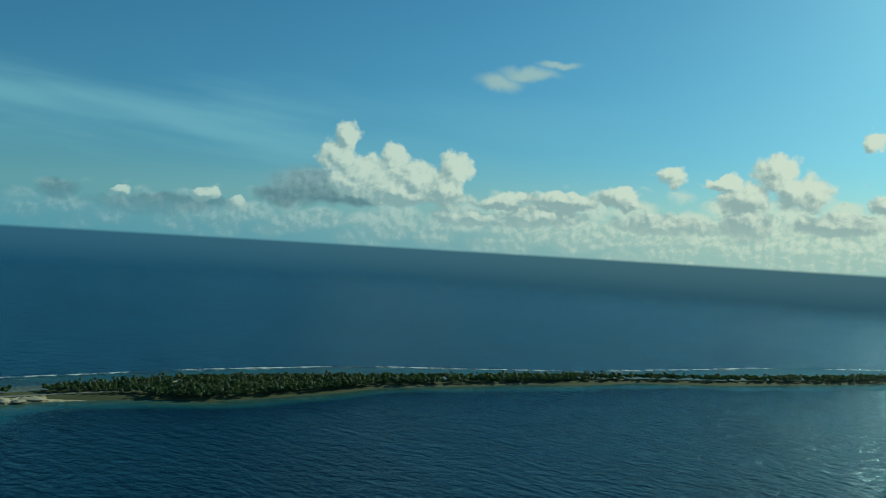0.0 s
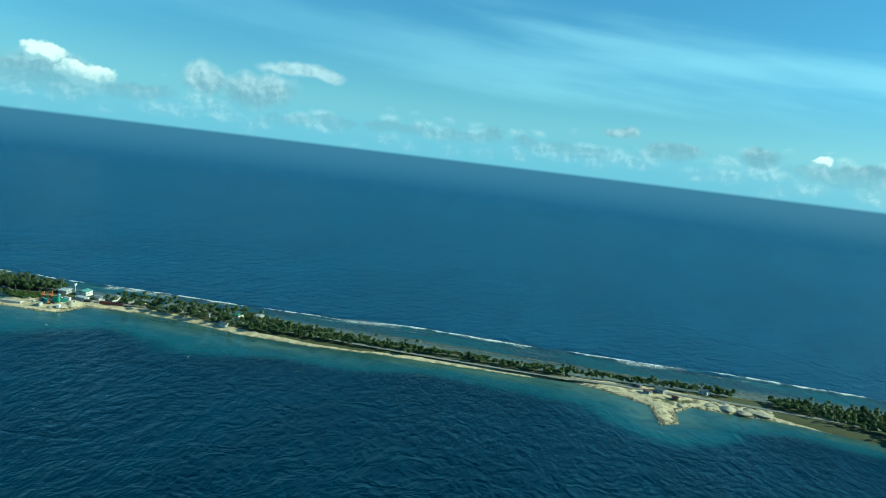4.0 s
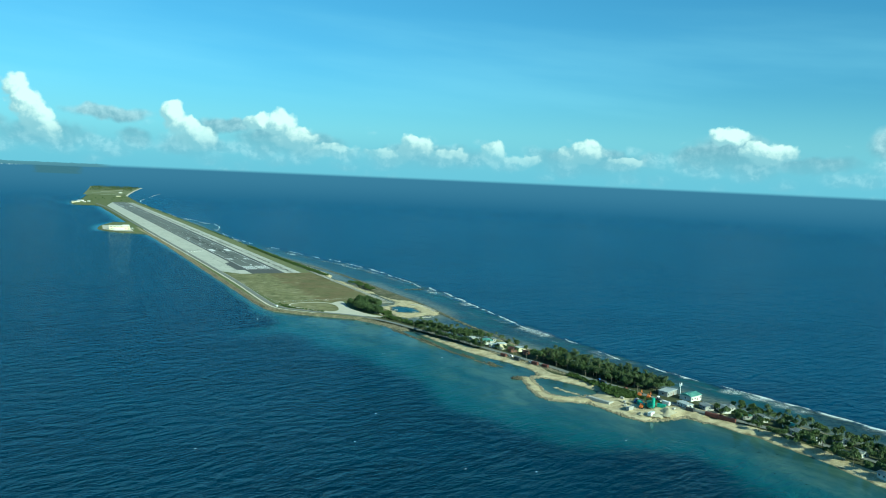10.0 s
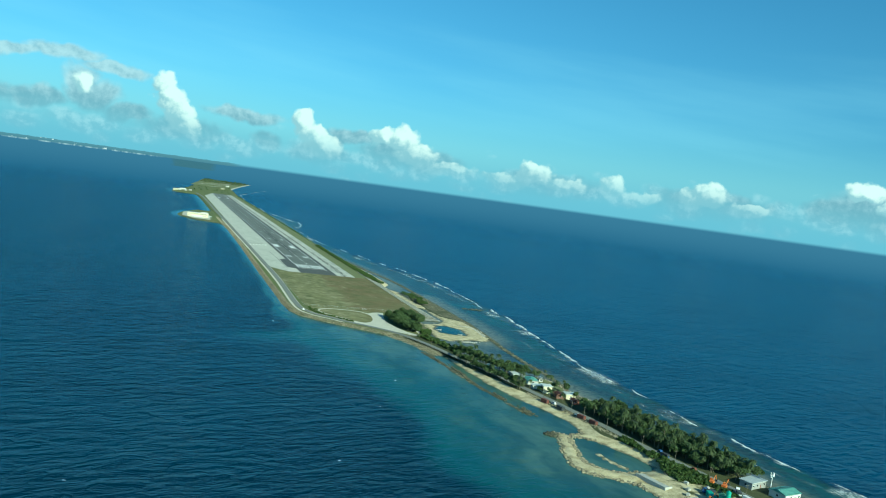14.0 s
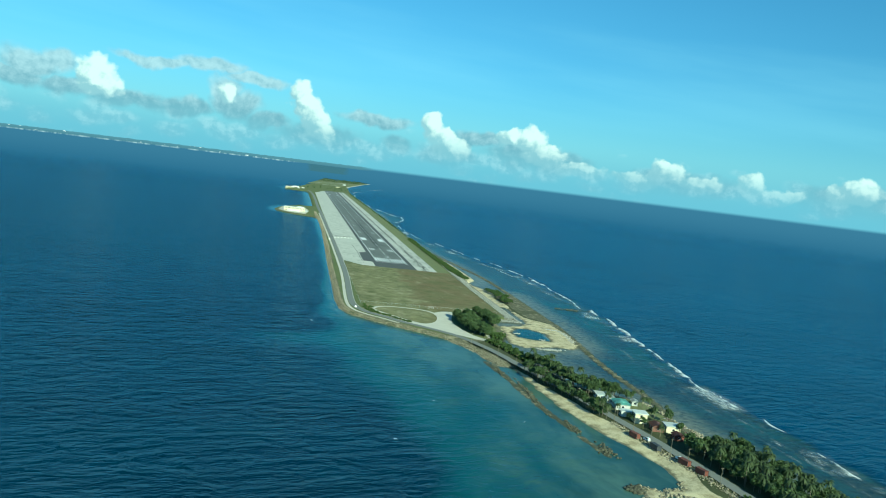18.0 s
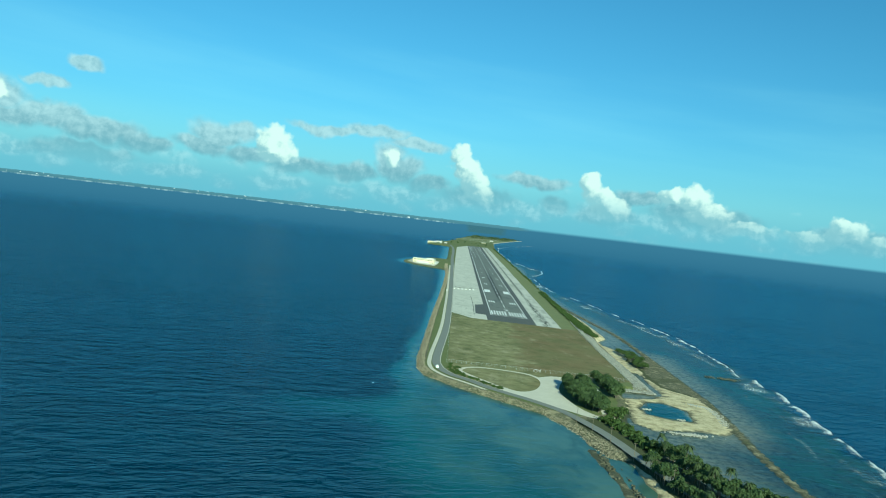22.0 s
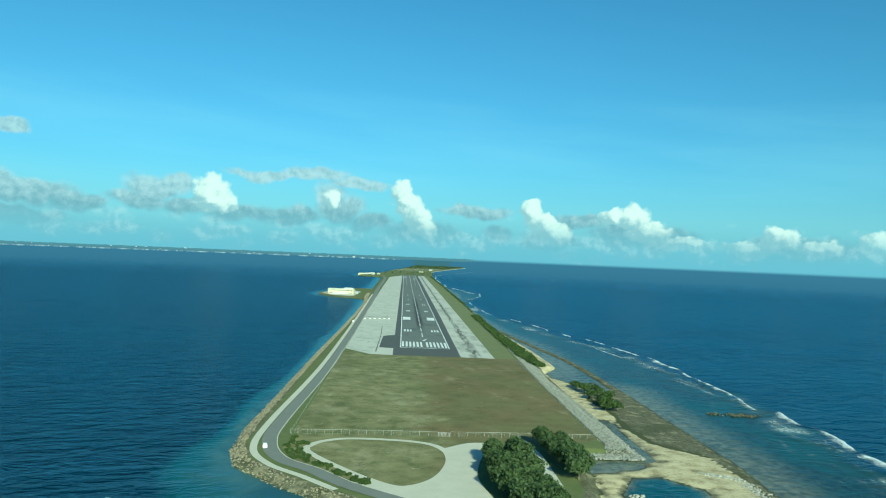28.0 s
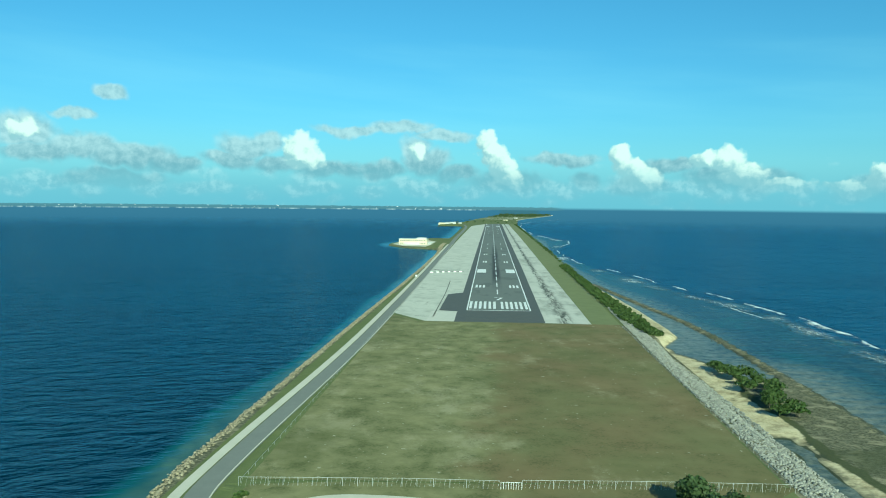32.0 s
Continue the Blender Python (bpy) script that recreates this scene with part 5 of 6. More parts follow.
for k, (y0, y1, w, sh, st) in enumerate(((-690, -655, 6, -2, 1.1), (-640, -600, 8, -3, 0.9), (-770, -722, 7, -8, 1.05), (-830, -790, 6, -2, 1.0), (-868, -826, 9, -2, 0.9), (-1075, -868, 12, 0, 1.1), (-1180, -1060, 11, -2, 1.0), (-1420, -1190, 14, -4, 1.1), (-1560, -1425, 14, -2, 1.05),
                                         (-1780, -1570, 17, 0, 1.1), (-2060, -1790, 18, 0, 1.1), (-2420, -2070, 19, 0, 1.05), (-2900, -2430, 20, 0, 1.0), (-3390, -2910, 22, 0, 1.0))):
    breaker(y0, y1, w, sh, st, 500 + 7 * k)


def drift(shift, y0, y1, width, seed, strength, label):
    """Thin broken foam left behind the breakers."""
    ys = np.arange(y0, y1, 3.0)
    env = np.clip(0.45 + 0.55 * wobble(ys, ys * 0, 120, seed + 2) + 0.35 * wobble(ys, ys * 0, 34, seed + 3), 0, 1)
    xs = lerp(BREAKERS, ys) + shift + 4 * wobble(ys, ys * 0, 90, seed)
    return tagged(ribbon("surf", ys, xs, width * (0.4 + 0.8 * env), env * strength, 0.0, 0.0), label, "surf", kind="stuff")


drift(4, -3000, 2000, 28, 17, 1.0, "thin foam drifting over the reef flat")
drift(-4, -760, 560, 17, 41, 0.8, "lace of foam on the shallow reef")
drift(-16, -2300, 1500, 9, 29, 0.75, "lace of foam on the shallow reef")
drift(-30, -1900, 400, 5, 53, 0.66, "thin inner line of foam on the shallow reef")
r = np.random.RandomState(77)
for k in range(16):
    cx, cy = r.uniform(-330, 30), r.uniform(-1150, -450)
    if np.maximum(inside(MIDDLE, np.array([cx]), np.array([cy])), inside(AIRFIELD, np.array([cx]), np.array([cy])))[0] > -25:
        continue
    bm = bmesh.new()
    bmesh.ops.create_circle(bm, cap_ends=True, segments=14, radius=1.0)
    for v in bm.verts:
        v.co = (v.co.x * r.uniform(0.4, 1.3), v.co.y * r.uniform(0.15, 0.4), 0.12)
    cap = new("whitecap", mesh_of("whitecap", bm, paint))
    cap.matrix_world = pose(K * cx, K * cy, 0.0, 0, 0, r.uniform(-25, 25))
    tagged(cap, "small white wave cap on the open lagoon", "wave", "lagoon whitecaps", "stuff")


# ---- trees ----
def crown_arrays(seed, n, rx, rz, lift, leaf, lumps):
    """Leaf clumps spread over several overlapping lobes: an uneven crown with gaps."""
    r = np.random.RandomState(seed)
    centre_ = np.stack([r.uniform(-0.55, 0.55, lumps) * rx, r.uniform(-0.55, 0.55, lumps) * rx, lift + r.uniform(-0.35, 0.55, lumps) * rz], -1)
    size = r.uniform(0.42, 0.72, lumps)
    k = r.randint(0, lumps, n)
    d = r.normal(size=(n, 3))
    d /= np.linalg.norm(d, axis=1)[:, None]
    d[:, 2] = np.where(d[:, 2] < -0.35, -d[:, 2], d[:, 2])
    p = centre_[k] + d * (size[k] * (0.72 + 0.34 * r.rand(n)))[:, None] * np.array([rx, rx, rz])
    nrm = d + r.normal(size=(n, 3)) * 0.55
    nrm /= np.linalg.norm(nrm, axis=1)[:, None]
    u = np.cross(nrm, r.normal(size=(n, 3)))
    u /= np.linalg.norm(u, axis=1)[:, None]
    v = np.cross(nrm, u)
    s = leaf * (0.6 + 0.8 * r.rand(n))[:, None]
    co = np.stack([p - u * s - v * s * 0.7, p + u * s - v * s * 0.8 - nrm * s * 0.25, p + u * s * 0.9 + v * s * 0.8, p - u * s * 0.9 + v * s * 0.7 - nrm * s * 0.3], 1)
    return co.reshape(-1, 3), np.arange(4 * n).reshape(n, 4)


def palm_arrays(seed, fronds, length, top, lean):
    r = np.random.RandomState(seed)
    co, fa = [], []
    for i in range(fronds):
        a = 6.2832 * i / fronds + r.uniform(-0.25, 0.25)
        rise = r.uniform(-0.5, 1.05)
        d = np.array([math.cos(a), math.sin(a), 0])
        side = np.array([-d[1], d[0], 0])
        n = 5
        base = len(co)
        for k in range(n + 1):
            t = k / n
            c = np.array([lean, 0, top]) + d * length * t * (0.95 - 0.2 * t) + np.array([0, 0, length * (rise * t - (0.75 + 0.35 * rise) * t * t)])
            w = 0.105 * length * math.sin(3.14 * min(0.96, t * 0.85 + 0.12)) * r.uniform(0.8, 1.15)
            co += [c - side * w - np.array([0, 0, w * 0.5]), c, c + side * w - np.array([0, 0, w * 0.5])]
            if k:
                b = base + 3 * k
                fa += [[b - 3, b - 2, b + 1, b], [b - 2, b - 1, b + 2, b + 1]]
    return np.array(co), np.array(fa)


CROWNS = [crown_arrays(100 + i, 620, rx, rz, lift, 0.40, lumps) for i, (rx, rz, lift, lumps) in enumerate(((4.2, 3.0, 6.0, 7), (3.4, 3.4, 6.6, 6), (4.8, 2.6, 5.2, 8), (2.8, 3.2, 5.6, 5)))]
FAR_CROWNS = [crown_arrays(180 + i, 190, 4.2 - 0.4 * i, 2.9 + 0.15 * i, 5.8, 0.74, 7) for i in range(4)]
BIG = [crown_arrays(120 + i, 1900, 5.4, 4.3, 6.2, 0.42, 15) for i in range(3)]
BUSHES = [crown_arrays(150 + i, 460, 3.6, 2.0, 1.7, 0.34, 8) for i in range(3)]
SHRUBS = [crown_arrays(140 + i, 130, 2.4, 1.4, 1.1, 0.5, 5) for i in range(3)]
PALMS = [palm_arrays(160 + i, 24, 4.3, 10.0 + 1.5 * i, 0.8) for i in range(3)]


def trunk_mesh(name, top, lean, r0, limbs, seed):
    bm = bmesh.new()
    rr = random.Random(seed)
    n = 5
    prev = Vector((0, 0, -0.4))
    for i in range(n):
        t = (i + 1) / n
        nxt = Vector((lean * t * t, 0, top * t))
        tube(bm, prev, nxt, r0 * (1 - 0.55 * i / n), r0 * (1 - 0.55 * t), 7, False)
        prev = nxt
    for i in range(limbs):
        a = rr.uniform(0, 6.28)
        b = Vector((math.cos(a) * rr.uniform(1.2, 2.6), math.sin(a) * rr.uniform(1.2, 2.6), top * rr.uniform(0.95, 1.25)))
        tube(bm, (lean * 0.3, 0, top * rr.uniform(0.45, 0.75)), b, r0 * 0.45, r0 * 0.15, 5, False)
    return mesh_of(name, bm, bark)


TREE_KINDS = {
    "broad": ("broadleaf_tree", [(quads("crown", c, f, leaf_broad), trunk_mesh("trunk", 5.2, 0.3, 0.26, 4, 7 + i)) for i, (c, f) in enumerate(CROWNS)]),
    "big": ("broadleaf_tree", [(quads("crown", c, f, leaf_broad), trunk_mesh("trunk", 5.5, 0.4, 0.42, 6, 17 + i)) for i, (c, f) in enumerate(BIG)]),
    "bush": ("bush", [(quads("crown", c, f, leaf_scrub), trunk_mesh("trunk", 1.6, 0.1, 0.12, 5, 47 + i)) for i, (c, f) in enumerate(BUSHES)]),
    "shrub": ("shrub", [(quads("crown", c, f, leaf_scrub), trunk_mesh("trunk", 1.2, 0.1, 0.08, 4, 27 + i)) for i, (c, f) in enumerate(SHRUBS)]),
    "palm": ("palm_tree", [(quads("crown", c, f, leaf_palm), trunk_mesh("trunk", 10.0 + 1.5 * i, 0.8, 0.22, 0, 37 + i)) for i, (c, f) in enumerate(PALMS)]),
}
TREE_ARRAYS = {"broad": (FAR_CROWNS, leaf_broad), "big": (BIG, leaf_broad), "shrub": (SHRUBS, leaf_scrub), "palm": (PALMS, leaf_palm)}
TREE_LABELS = {"bush": "wide dense green bush on the rubble flat", "broad": "leafy green shore tree on sandy ground", "big": "large dense dark-green spreading tree", "shrub": "low green shore shrub beside the stone wall",
               "palm": "slender coconut palm with drooping fronds"}


def plant(kind, x, y, size, rz, variant, group):
    name, meshes = TREE_KINDS[kind]
    crown_me, trunk_me = meshes[variant % len(meshes)]
    ob = stand(name, x, y, 1.75, rz)
    ob.scale = (size, size, size)
    part("trunk", trunk_me, None, ob)
    part("crown", crown_me, None, ob)
    return tagged(ob, TREE_LABELS[kind], "tree" if kind in ("palm", "broad", "big") else "shrub", group)


def woods(name, spots, label, base=1.75):
    """Far or uncountable trees joined into one mesh. spots: kind, x, y, size, turn, variant."""
    by_mat = {}
    for kind, x, y, size, rz, variant in spots:
        arrays, mt = TREE_ARRAYS[kind]
        co, fa = arrays[variant % len(arrays)]
        c, s = math.cos(rz), math.sin(rz)
        q = np.stack([co[:, 0] * c - co[:, 1] * s, co[:, 0] * s + co[:, 1] * c, co[:, 2]], -1) * size + (K * x, K * y, base)
        lst = by_mat.setdefault(mt.name, [[], [], 0, mt])
        lst[0].append(q)
        lst[1].append(fa + lst[2])
        lst[2] += len(q)
    for co, fa, _, mt in by_mat.values():
        ob = new(name, quads(name, np.concatenate(co), np.concatenate(fa), mt))
        tagged(ob, label, "woods", kind="stuff")


HOUSE_SPOTS = []


def scatter(n, zone, seed, gap=3.2, keep_off_road=6.0, clear=True):
    """Random spots inside an outline of the plan, no two too close, off roads and houses."""
    r = np.random.RandomState(seed)
    xs, ys = [q[0] for q in zone], [q[1] for q in zone]
    x, y = r.uniform(min(xs), max(xs), n * 6), r.uniform(min(ys), max(ys), n * 6)
    ok = (inside(zone, x, y) > 0) & (along(ROAD, keep_off_road, x, y) < 0)
    h = land_height(x, y)[0]
    ok &= h > 0.5
    out = []
    for a, b in zip(x[ok], y[ok]):
        if len(out) >= n:
            break
        if any((a - p) ** 2 + (b - q) ** 2 < gap * gap for p, q in out[-220:]):
            continue
        if clear and any(abs(a - p) < w and abs(b - q) < w for p, q, w in HOUSE_SPOTS):
            continue
        out.append((a, b))
    return out, r


# ---- buildings ----
def roof_mesh(w, d, h, rise, over, style):
    bm = bmesh.new()
    x, y = w / 2 + over, d / 2 + over
    if style == "flat":
        return box(bm, -x, -y, h, x, y, h + 0.35)
    ridge_ = x if style == "gable" else max(0.2, x - y)
    lo = [bm.verts.new(q) for q in ((-x, -y, h), (x, -y, h), (x, y, h), (-x, y, h))]
    hi = [bm.verts.new(q) for q in ((-ridge_, 0, h + rise), (ridge_, 0, h + rise))]
    bm.faces.new((lo[0], lo[1], hi[1], hi[0]))
    bm.faces.new((lo[2], lo[3], hi[0], hi[1]))
    bm.faces.new((lo[1], lo[2], hi[1]))
    bm.faces.new((lo[3], lo[0], hi[0]))
    bm.faces.new(lo[::-1])
    bmesh.ops.solidify(bm, geom=bm.faces[:], thickness=-0.12)
    return bm


def house(x, y, rz, w, d, h, roof, wall_m, roof_m, label, rise=1.6, storeys=1, over=0.6, name="house", base=2.15):
    w, d, h, rise = w * 0.85, d * 0.85, h * 0.9, rise * 0.85
    ob = tagged(stand(name, x, y, base, rz), label, "building" if name != "house" else "house")
    HOUSE_SPOTS.append((x, y, max(w, d) * 0.62))
    wall = part("wall", boxed(-w / 2, -d / 2, -0.7, w / 2, d / 2, h + 0.02), wall_m, ob)
    part("roof", roof_mesh(w, d, h, rise, over, roof), roof_m, ob)
    n = max(2, int(w / 3.2))
    step = h / storeys
    for s in range(storeys):
        z = s * step + step * 0.38
        for side in (-1, 1):
            for i in range(n):
                wx, wy = -w / 2 + w * (i + 0.5) / n, side * d / 2
                if side < 0 and s == 0 and i == n // 2:
                    part("door", boxed(wx - 0.45, wy - 0.05, -0.1, wx + 0.45, wy + 0.02, 2.0), brown_roof, ob)
                    continue
                win = part("window", boxed(wx - 0.68, wy - 0.05, z - 0.08, wx + 0.68, wy + 0.05, z + 1.18), white_steel, ob)
                part("pane", boxed(wx - 0.58, wy - 0.08, z, wx + 0.58, wy + 0.08, z + 1.1), pane_mat, win)
        for side in (-1, 1):
            win = part("window", boxed(side * w / 2 - 0.05, -0.7, z - 0.08, side * w / 2 + 0.05, 0.7, z + 1.18), white_steel, ob)
            part("pane", boxed(side * w / 2 - 0.08, -0.6, z, side * w / 2 + 0.08, 0.6, z + 1.1), pane_mat, win)
    return ob


house(77, -662, 82, 15, 10, 3.6, "hip", white_wall, teal_roof, "white single-storey house with teal sheet roof", 1.7)
house(70, -643, 84, 10, 6, 3.0, "flat", white_wall, white_roof, "low white house with flat white roof")
house(74, -652, 82, 8, 6, 3.2, "gable", white_wall, white_roof, "small white house with pale gabled roof", 1.1)
house(75, -681, 82, 6, 12, 3.2, "flat", white_wall, white_roof, "long low white house with flat white roof")
house(77, -692, 82, 8, 8, 6.0, "flat", cream_wall, white_roof, "two-storey cream house with flat white roof", 1, 2)
house(82, -706, 80, 9, 7, 3.0, "gable", brown_roof, brown_roof, "brown timber house with rusty gabled roof", 1.6)
house(91, -708, 80, 8, 9, 4.2, "flat", cream_wall, white_roof, "cream block house with flat roof", 1, 1)
house(90, -655, 75, 6, 4, 2.8, "gable", white_wall, white_roof, "small white shed on the lawn", 1.0)
house(88, -722, 80, 7, 6, 2.8, "gable", red_steel, brown_roof, "small red shed among the trees", 1.2)
# beside the concrete works
house(122, -893, 18, 17, 9, 4.0, "flat", grey_wall, grey_roof, "grey hall with grey flat roof and white windows", 1, 1, 0.5, "hall")
house(131, -911, 12, 16, 12, 4.2, "gable", white_wall, teal_roof, "white hall with bright teal gabled roof", 1.8, 1, 0.5, "hall")
house(109, -927, 86, 13, 7, 3.0, "flat", white_wall, grey_roof, "low white workshop with grey flat roof", 1, 1, 0.4, "workshop")
house(122, -938, 72, 11, 8, 3.2, "gable", grey_wall, grey_roof, "grey house with sheet roof under trees", 1.3)
house(131, -948, 70, 11, 8, 3.2, "gable", white_wall, grey_roof, "white house with grey sheet roof", 1.4)
house(140, -946, 72, 9, 7, 3.0, "hip", white_wall, grey_roof, "white house with hipped grey roof", 1.4)
house(133, -968, 70, 9, 8, 3.0, "gable", grey_wall, green_roof, "grey house with green sheet roof", 1.4)
house(140, -978, 72, 10, 8, 3.2, "gable", white_wall, grey_roof, "white house with grey sheet roof", 1.4)
house(146, -1000, 74, 10, 8, 3.2, "hip", white_wall, teal_roof, "white house with pale teal roof", 1.5)
house(138, -1014, 74, 10, 8, 3.2, "gable", white_wall, grey_roof, "white house with grey sheet roof", 1.4)
house(134, -1030, 76, 9, 7, 3.0, "gable", grey_wall, white_roof, "grey house with white sheet roof", 1.3)
house(150, -1040, 76, 9, 8, 3.0, "gable", white_wall, grey_roof, "white house with grey sheet roof", 1.4)
house(140, -1062, 78, 9, 7, 3.0, "gable", white_wall, white_roof, "white house with white sheet roof", 1.3)
house(116, -1096, 78, 8, 6, 2.8, "gable", white_wall, white_roof, "small white house near the beach", 1.2)
house(150, -1092, 78, 10, 9, 5.6, "hip", cream_wall, green_roof, "two-storey cream house with green roof", 1.8, 2)
villa = house(160, -1112, 78, 12, 10, 6.4, "hip", white_wall, white_roof, "two-storey white villa with balcony and pale roof", 1.8, 2)
part("balcony", box(boxed(-5.4, -5.7, 2.6, 5.4, -4.2, 2.8), -5.4, -5.7, 2.8, 5.4, -5.6, 3.6), white_wall, villa, "white railed balcony")
# the western yard
house(180, -1536, 60, 10, 6, 3.2, "gable", grey_wall, grey_roof, "grey yard building with sheet roof", 1.4)
house(168, -1524, 60, 7, 5, 2.8, "flat", grey_wall, brown_roof, "low grey yard office with rusty roof")
house(184, -1514, 65, 8, 5, 3.0, "gable", brown_roof, grey_roof, "brown yard shed with grey sheet roof", 1.2)
house(206, -1578, 60, 9, 7, 3.2, "gable", white_wall, grey_roof, "small white house behind the yard", 1.3)
house(164, -1550, 70, 6, 4, 2.6, "gable", brown_roof, brown_roof, "small brown shed beside the jetty", 1.0)
house(214, -1788, 80, 14, 9, 4.0, "gable", white_wall, white_roof, "white-roofed house in the palm forest", 1.8)
house(187, -1780, 80, 12, 8, 3.4, "gable", white_wall, grey_roof, "grey-roofed house in the palm forest", 1.6)
house(205, -1850, 80, 12, 8, 3.4, "gable", white_wall, white_roof, "white-roofed house in the palm forest", 1.6)


# the long building on the lagoon spit
def long_building(x, y, rz):
    ob = tagged(stand("depot_building", x, y, 2.2, rz), "long cream two-storey building with flat roof on the spit", "building")
    part("wall", boxed(-23, -7, -0.5, 23, 7, 9.0), cream_wall, ob)
    part("roof", boxed(-23.5, -7.5, 9.0, 23.5, 7.5, 9.7), white_roof, ob)
    part("penthouse", boxed(6, -4, 9.7, 21, 4, 11.6), white_wall, ob)
    part("annexe", boxed(-14, -11, -0.5, 12, -7, 4.2), white_wall, ob)
    part("canopy", boxed(23, -5, 3.6, 31, 5, 4.1), white_roof, ob)
    for s in (1.2, 5.8):
        for i in range(14):
            wx = -21.5 + 43 * (i + 0.5) / 14
            win = part("window", boxed(wx - 0.95, -7.06, s, wx + 0.95, -6.95, s + 2.0), white_steel, ob)
            part("pane", boxed(wx - 0.82, -7.1, s + 0.12, wx + 0.82, -6.94, s + 1.88), pane_mat, win)
    for i in range(5):
        part("column", tube(bmesh.new(), (24 + 1.6 * i, -4.6, -0.4), (24 + 1.6 * i, -4.6, 3.6), 0.2, n=8), white_steel, ob)
    return ob


long_building(-146, 880, -8)
tagged(poly_mesh("yard_spit", [(-186, 890), (-160, 824), (-118, 812), (-112, 990), (-130, 1040), (-178, 1020)], 2.46, coral), "pale coral yard round the long building", "yard", kind="structure")
for k, (x, y, w, d, h, rz) in enumerate(((-182, 2310, 22, 12, 6, 10), (-165, 2345, 14, 10, 5, -5), (-150, 2420, 26, 12, 6, 20), (-188, 2270, 10, 8, 4, 0), (-140, 2330, 9, 7, 4, 30), (-120, 2390, 12, 8, 4, -12), (60, 3000, 22, 10, 4, -10), (120, 3500, 20, 10, 5, 0))):
    house(x, y, rz, w, d, h, "gable" if k % 2 else "flat", white_wall if k % 3 else cream_wall, white_roof if k % 2 else grey_roof, "distant pale building beyond the runway", 1.8, 1 if h < 6 else 2, 0.4, "shed")


# ---- concrete works and road side ----
def container(x, y, rz, material, label, length=12.2):
    ob = tagged(stand("shipping_container", x, y, 2.12, rz), label, "container", "containers along the road")
    bm = boxed(-length / 2, -1.22, 0.1, length / 2, 1.22, 2.55)
    for i in range(int(length / 0.6)):
        cx = -length / 2 + 0.45 + i * 0.6
        if cx < length / 2 - 0.3:
            box(bm, cx - 0.12, -1.26, 0.2, cx + 0.12, 1.26, 2.45)
    part("body", bm, material, ob)
    for s in (-1, 1):
        for t in (-1, 1):
            part("corner_post", boxed(s * length / 2 - 0.12, t * 1.22 - 0.1, 0, s * length / 2 + 0.06, t * 1.22 + 0.1, 2.6), dark_steel, ob)
    for t in (-0.61, 0.61):
        part("door", boxed(length / 2, t - 0.57, 0.2, length / 2 + 0.07, t + 0.57, 2.45), material, ob)
    return ob


row = [(61.2, -722.5), (65.6, -741), (72.0, -763), (75, -776)]
for i, (x, y) in enumerate(row):
    container(x - 0.5, y, (104, 101, 107)[i % 3], red_steel if i % 3 != 1 else dark_steel, "rusty red steel shipping container beside the road" if i % 3 != 1 else "dark steel shipping container beside the road", 6.1)
container(110, -957, 106, red_steel, "red steel shipping container beside the road")
container(113, -968, 106, red_steel, "red steel shipping container beside the road")
container(64, -936, 20, white_steel, "white steel shipping container in the works yard", 6.1)


def coral_heap(x, y, r, h, material, label):
    bm = bmesh.new()
    rr = random.Random(int(x * 7 + y))
    rings, seg = 7, 22
    prev = None
    for i in range(rings):
        t = i / (rings - 1)
        ring = []
        for k in range(seg):
            a = 6.2832 * k / seg
            rad = r * (1 - t) ** 0.9 * (1 + 0.14 * math.sin(3 * a + x) + rr.uniform(-0.06, 0.06)) + 0.15
            ring.append(bm.verts.new((rad * math.cos(a), rad * math.sin(a), h * t * (1 - 0.15 * t) - 0.1 + rr.uniform(-0.1, 0.1))))
        if prev:
            for k in range(seg):
                bm.faces.new((prev[k], prev[(k + 1) % seg], ring[(k + 1) % seg], ring[k]))
        prev = ring
    bm.faces.new(prev)
    ob = new("gravel_mound", mesh_of("gravel_mound", bm, material))
    ob.matrix_world = pose(K * x, K * y, 2.05)
    return tagged(ob, label, "pile")


heap = tinted("heaped_coral_sand", (0.28, 0.25, 0.17), (0.47, 0.43, 0.32), 0.95, 0.8)
for x, y, r, h in ((84, -934, 5.5, 3.6), (76, -940, 3.4, 1.8), (68, -938, 4.2, 2.2), (90, -926, 3.6, 2.0), (60, -930, 3.0, 1.5)):
    coral_heap(x, y, r, h, heap, "pale heap of crushed coral in the works yard")
for x, y, r, h in ((163, -1612, 6, 2.0), (168, -1598, 7, 2.6), (173, -1606, 5, 1.6), (177, -1618, 6, 2.2), (172, -1629, 8, 1.8), (181, -1596, 4, 1.5), (170, -1582, 5, 1.4), (150, -1556, 4, 1.2)):
    coral_heap(x, y, r, h, heap, "low heap of crushed coral in the western yard")


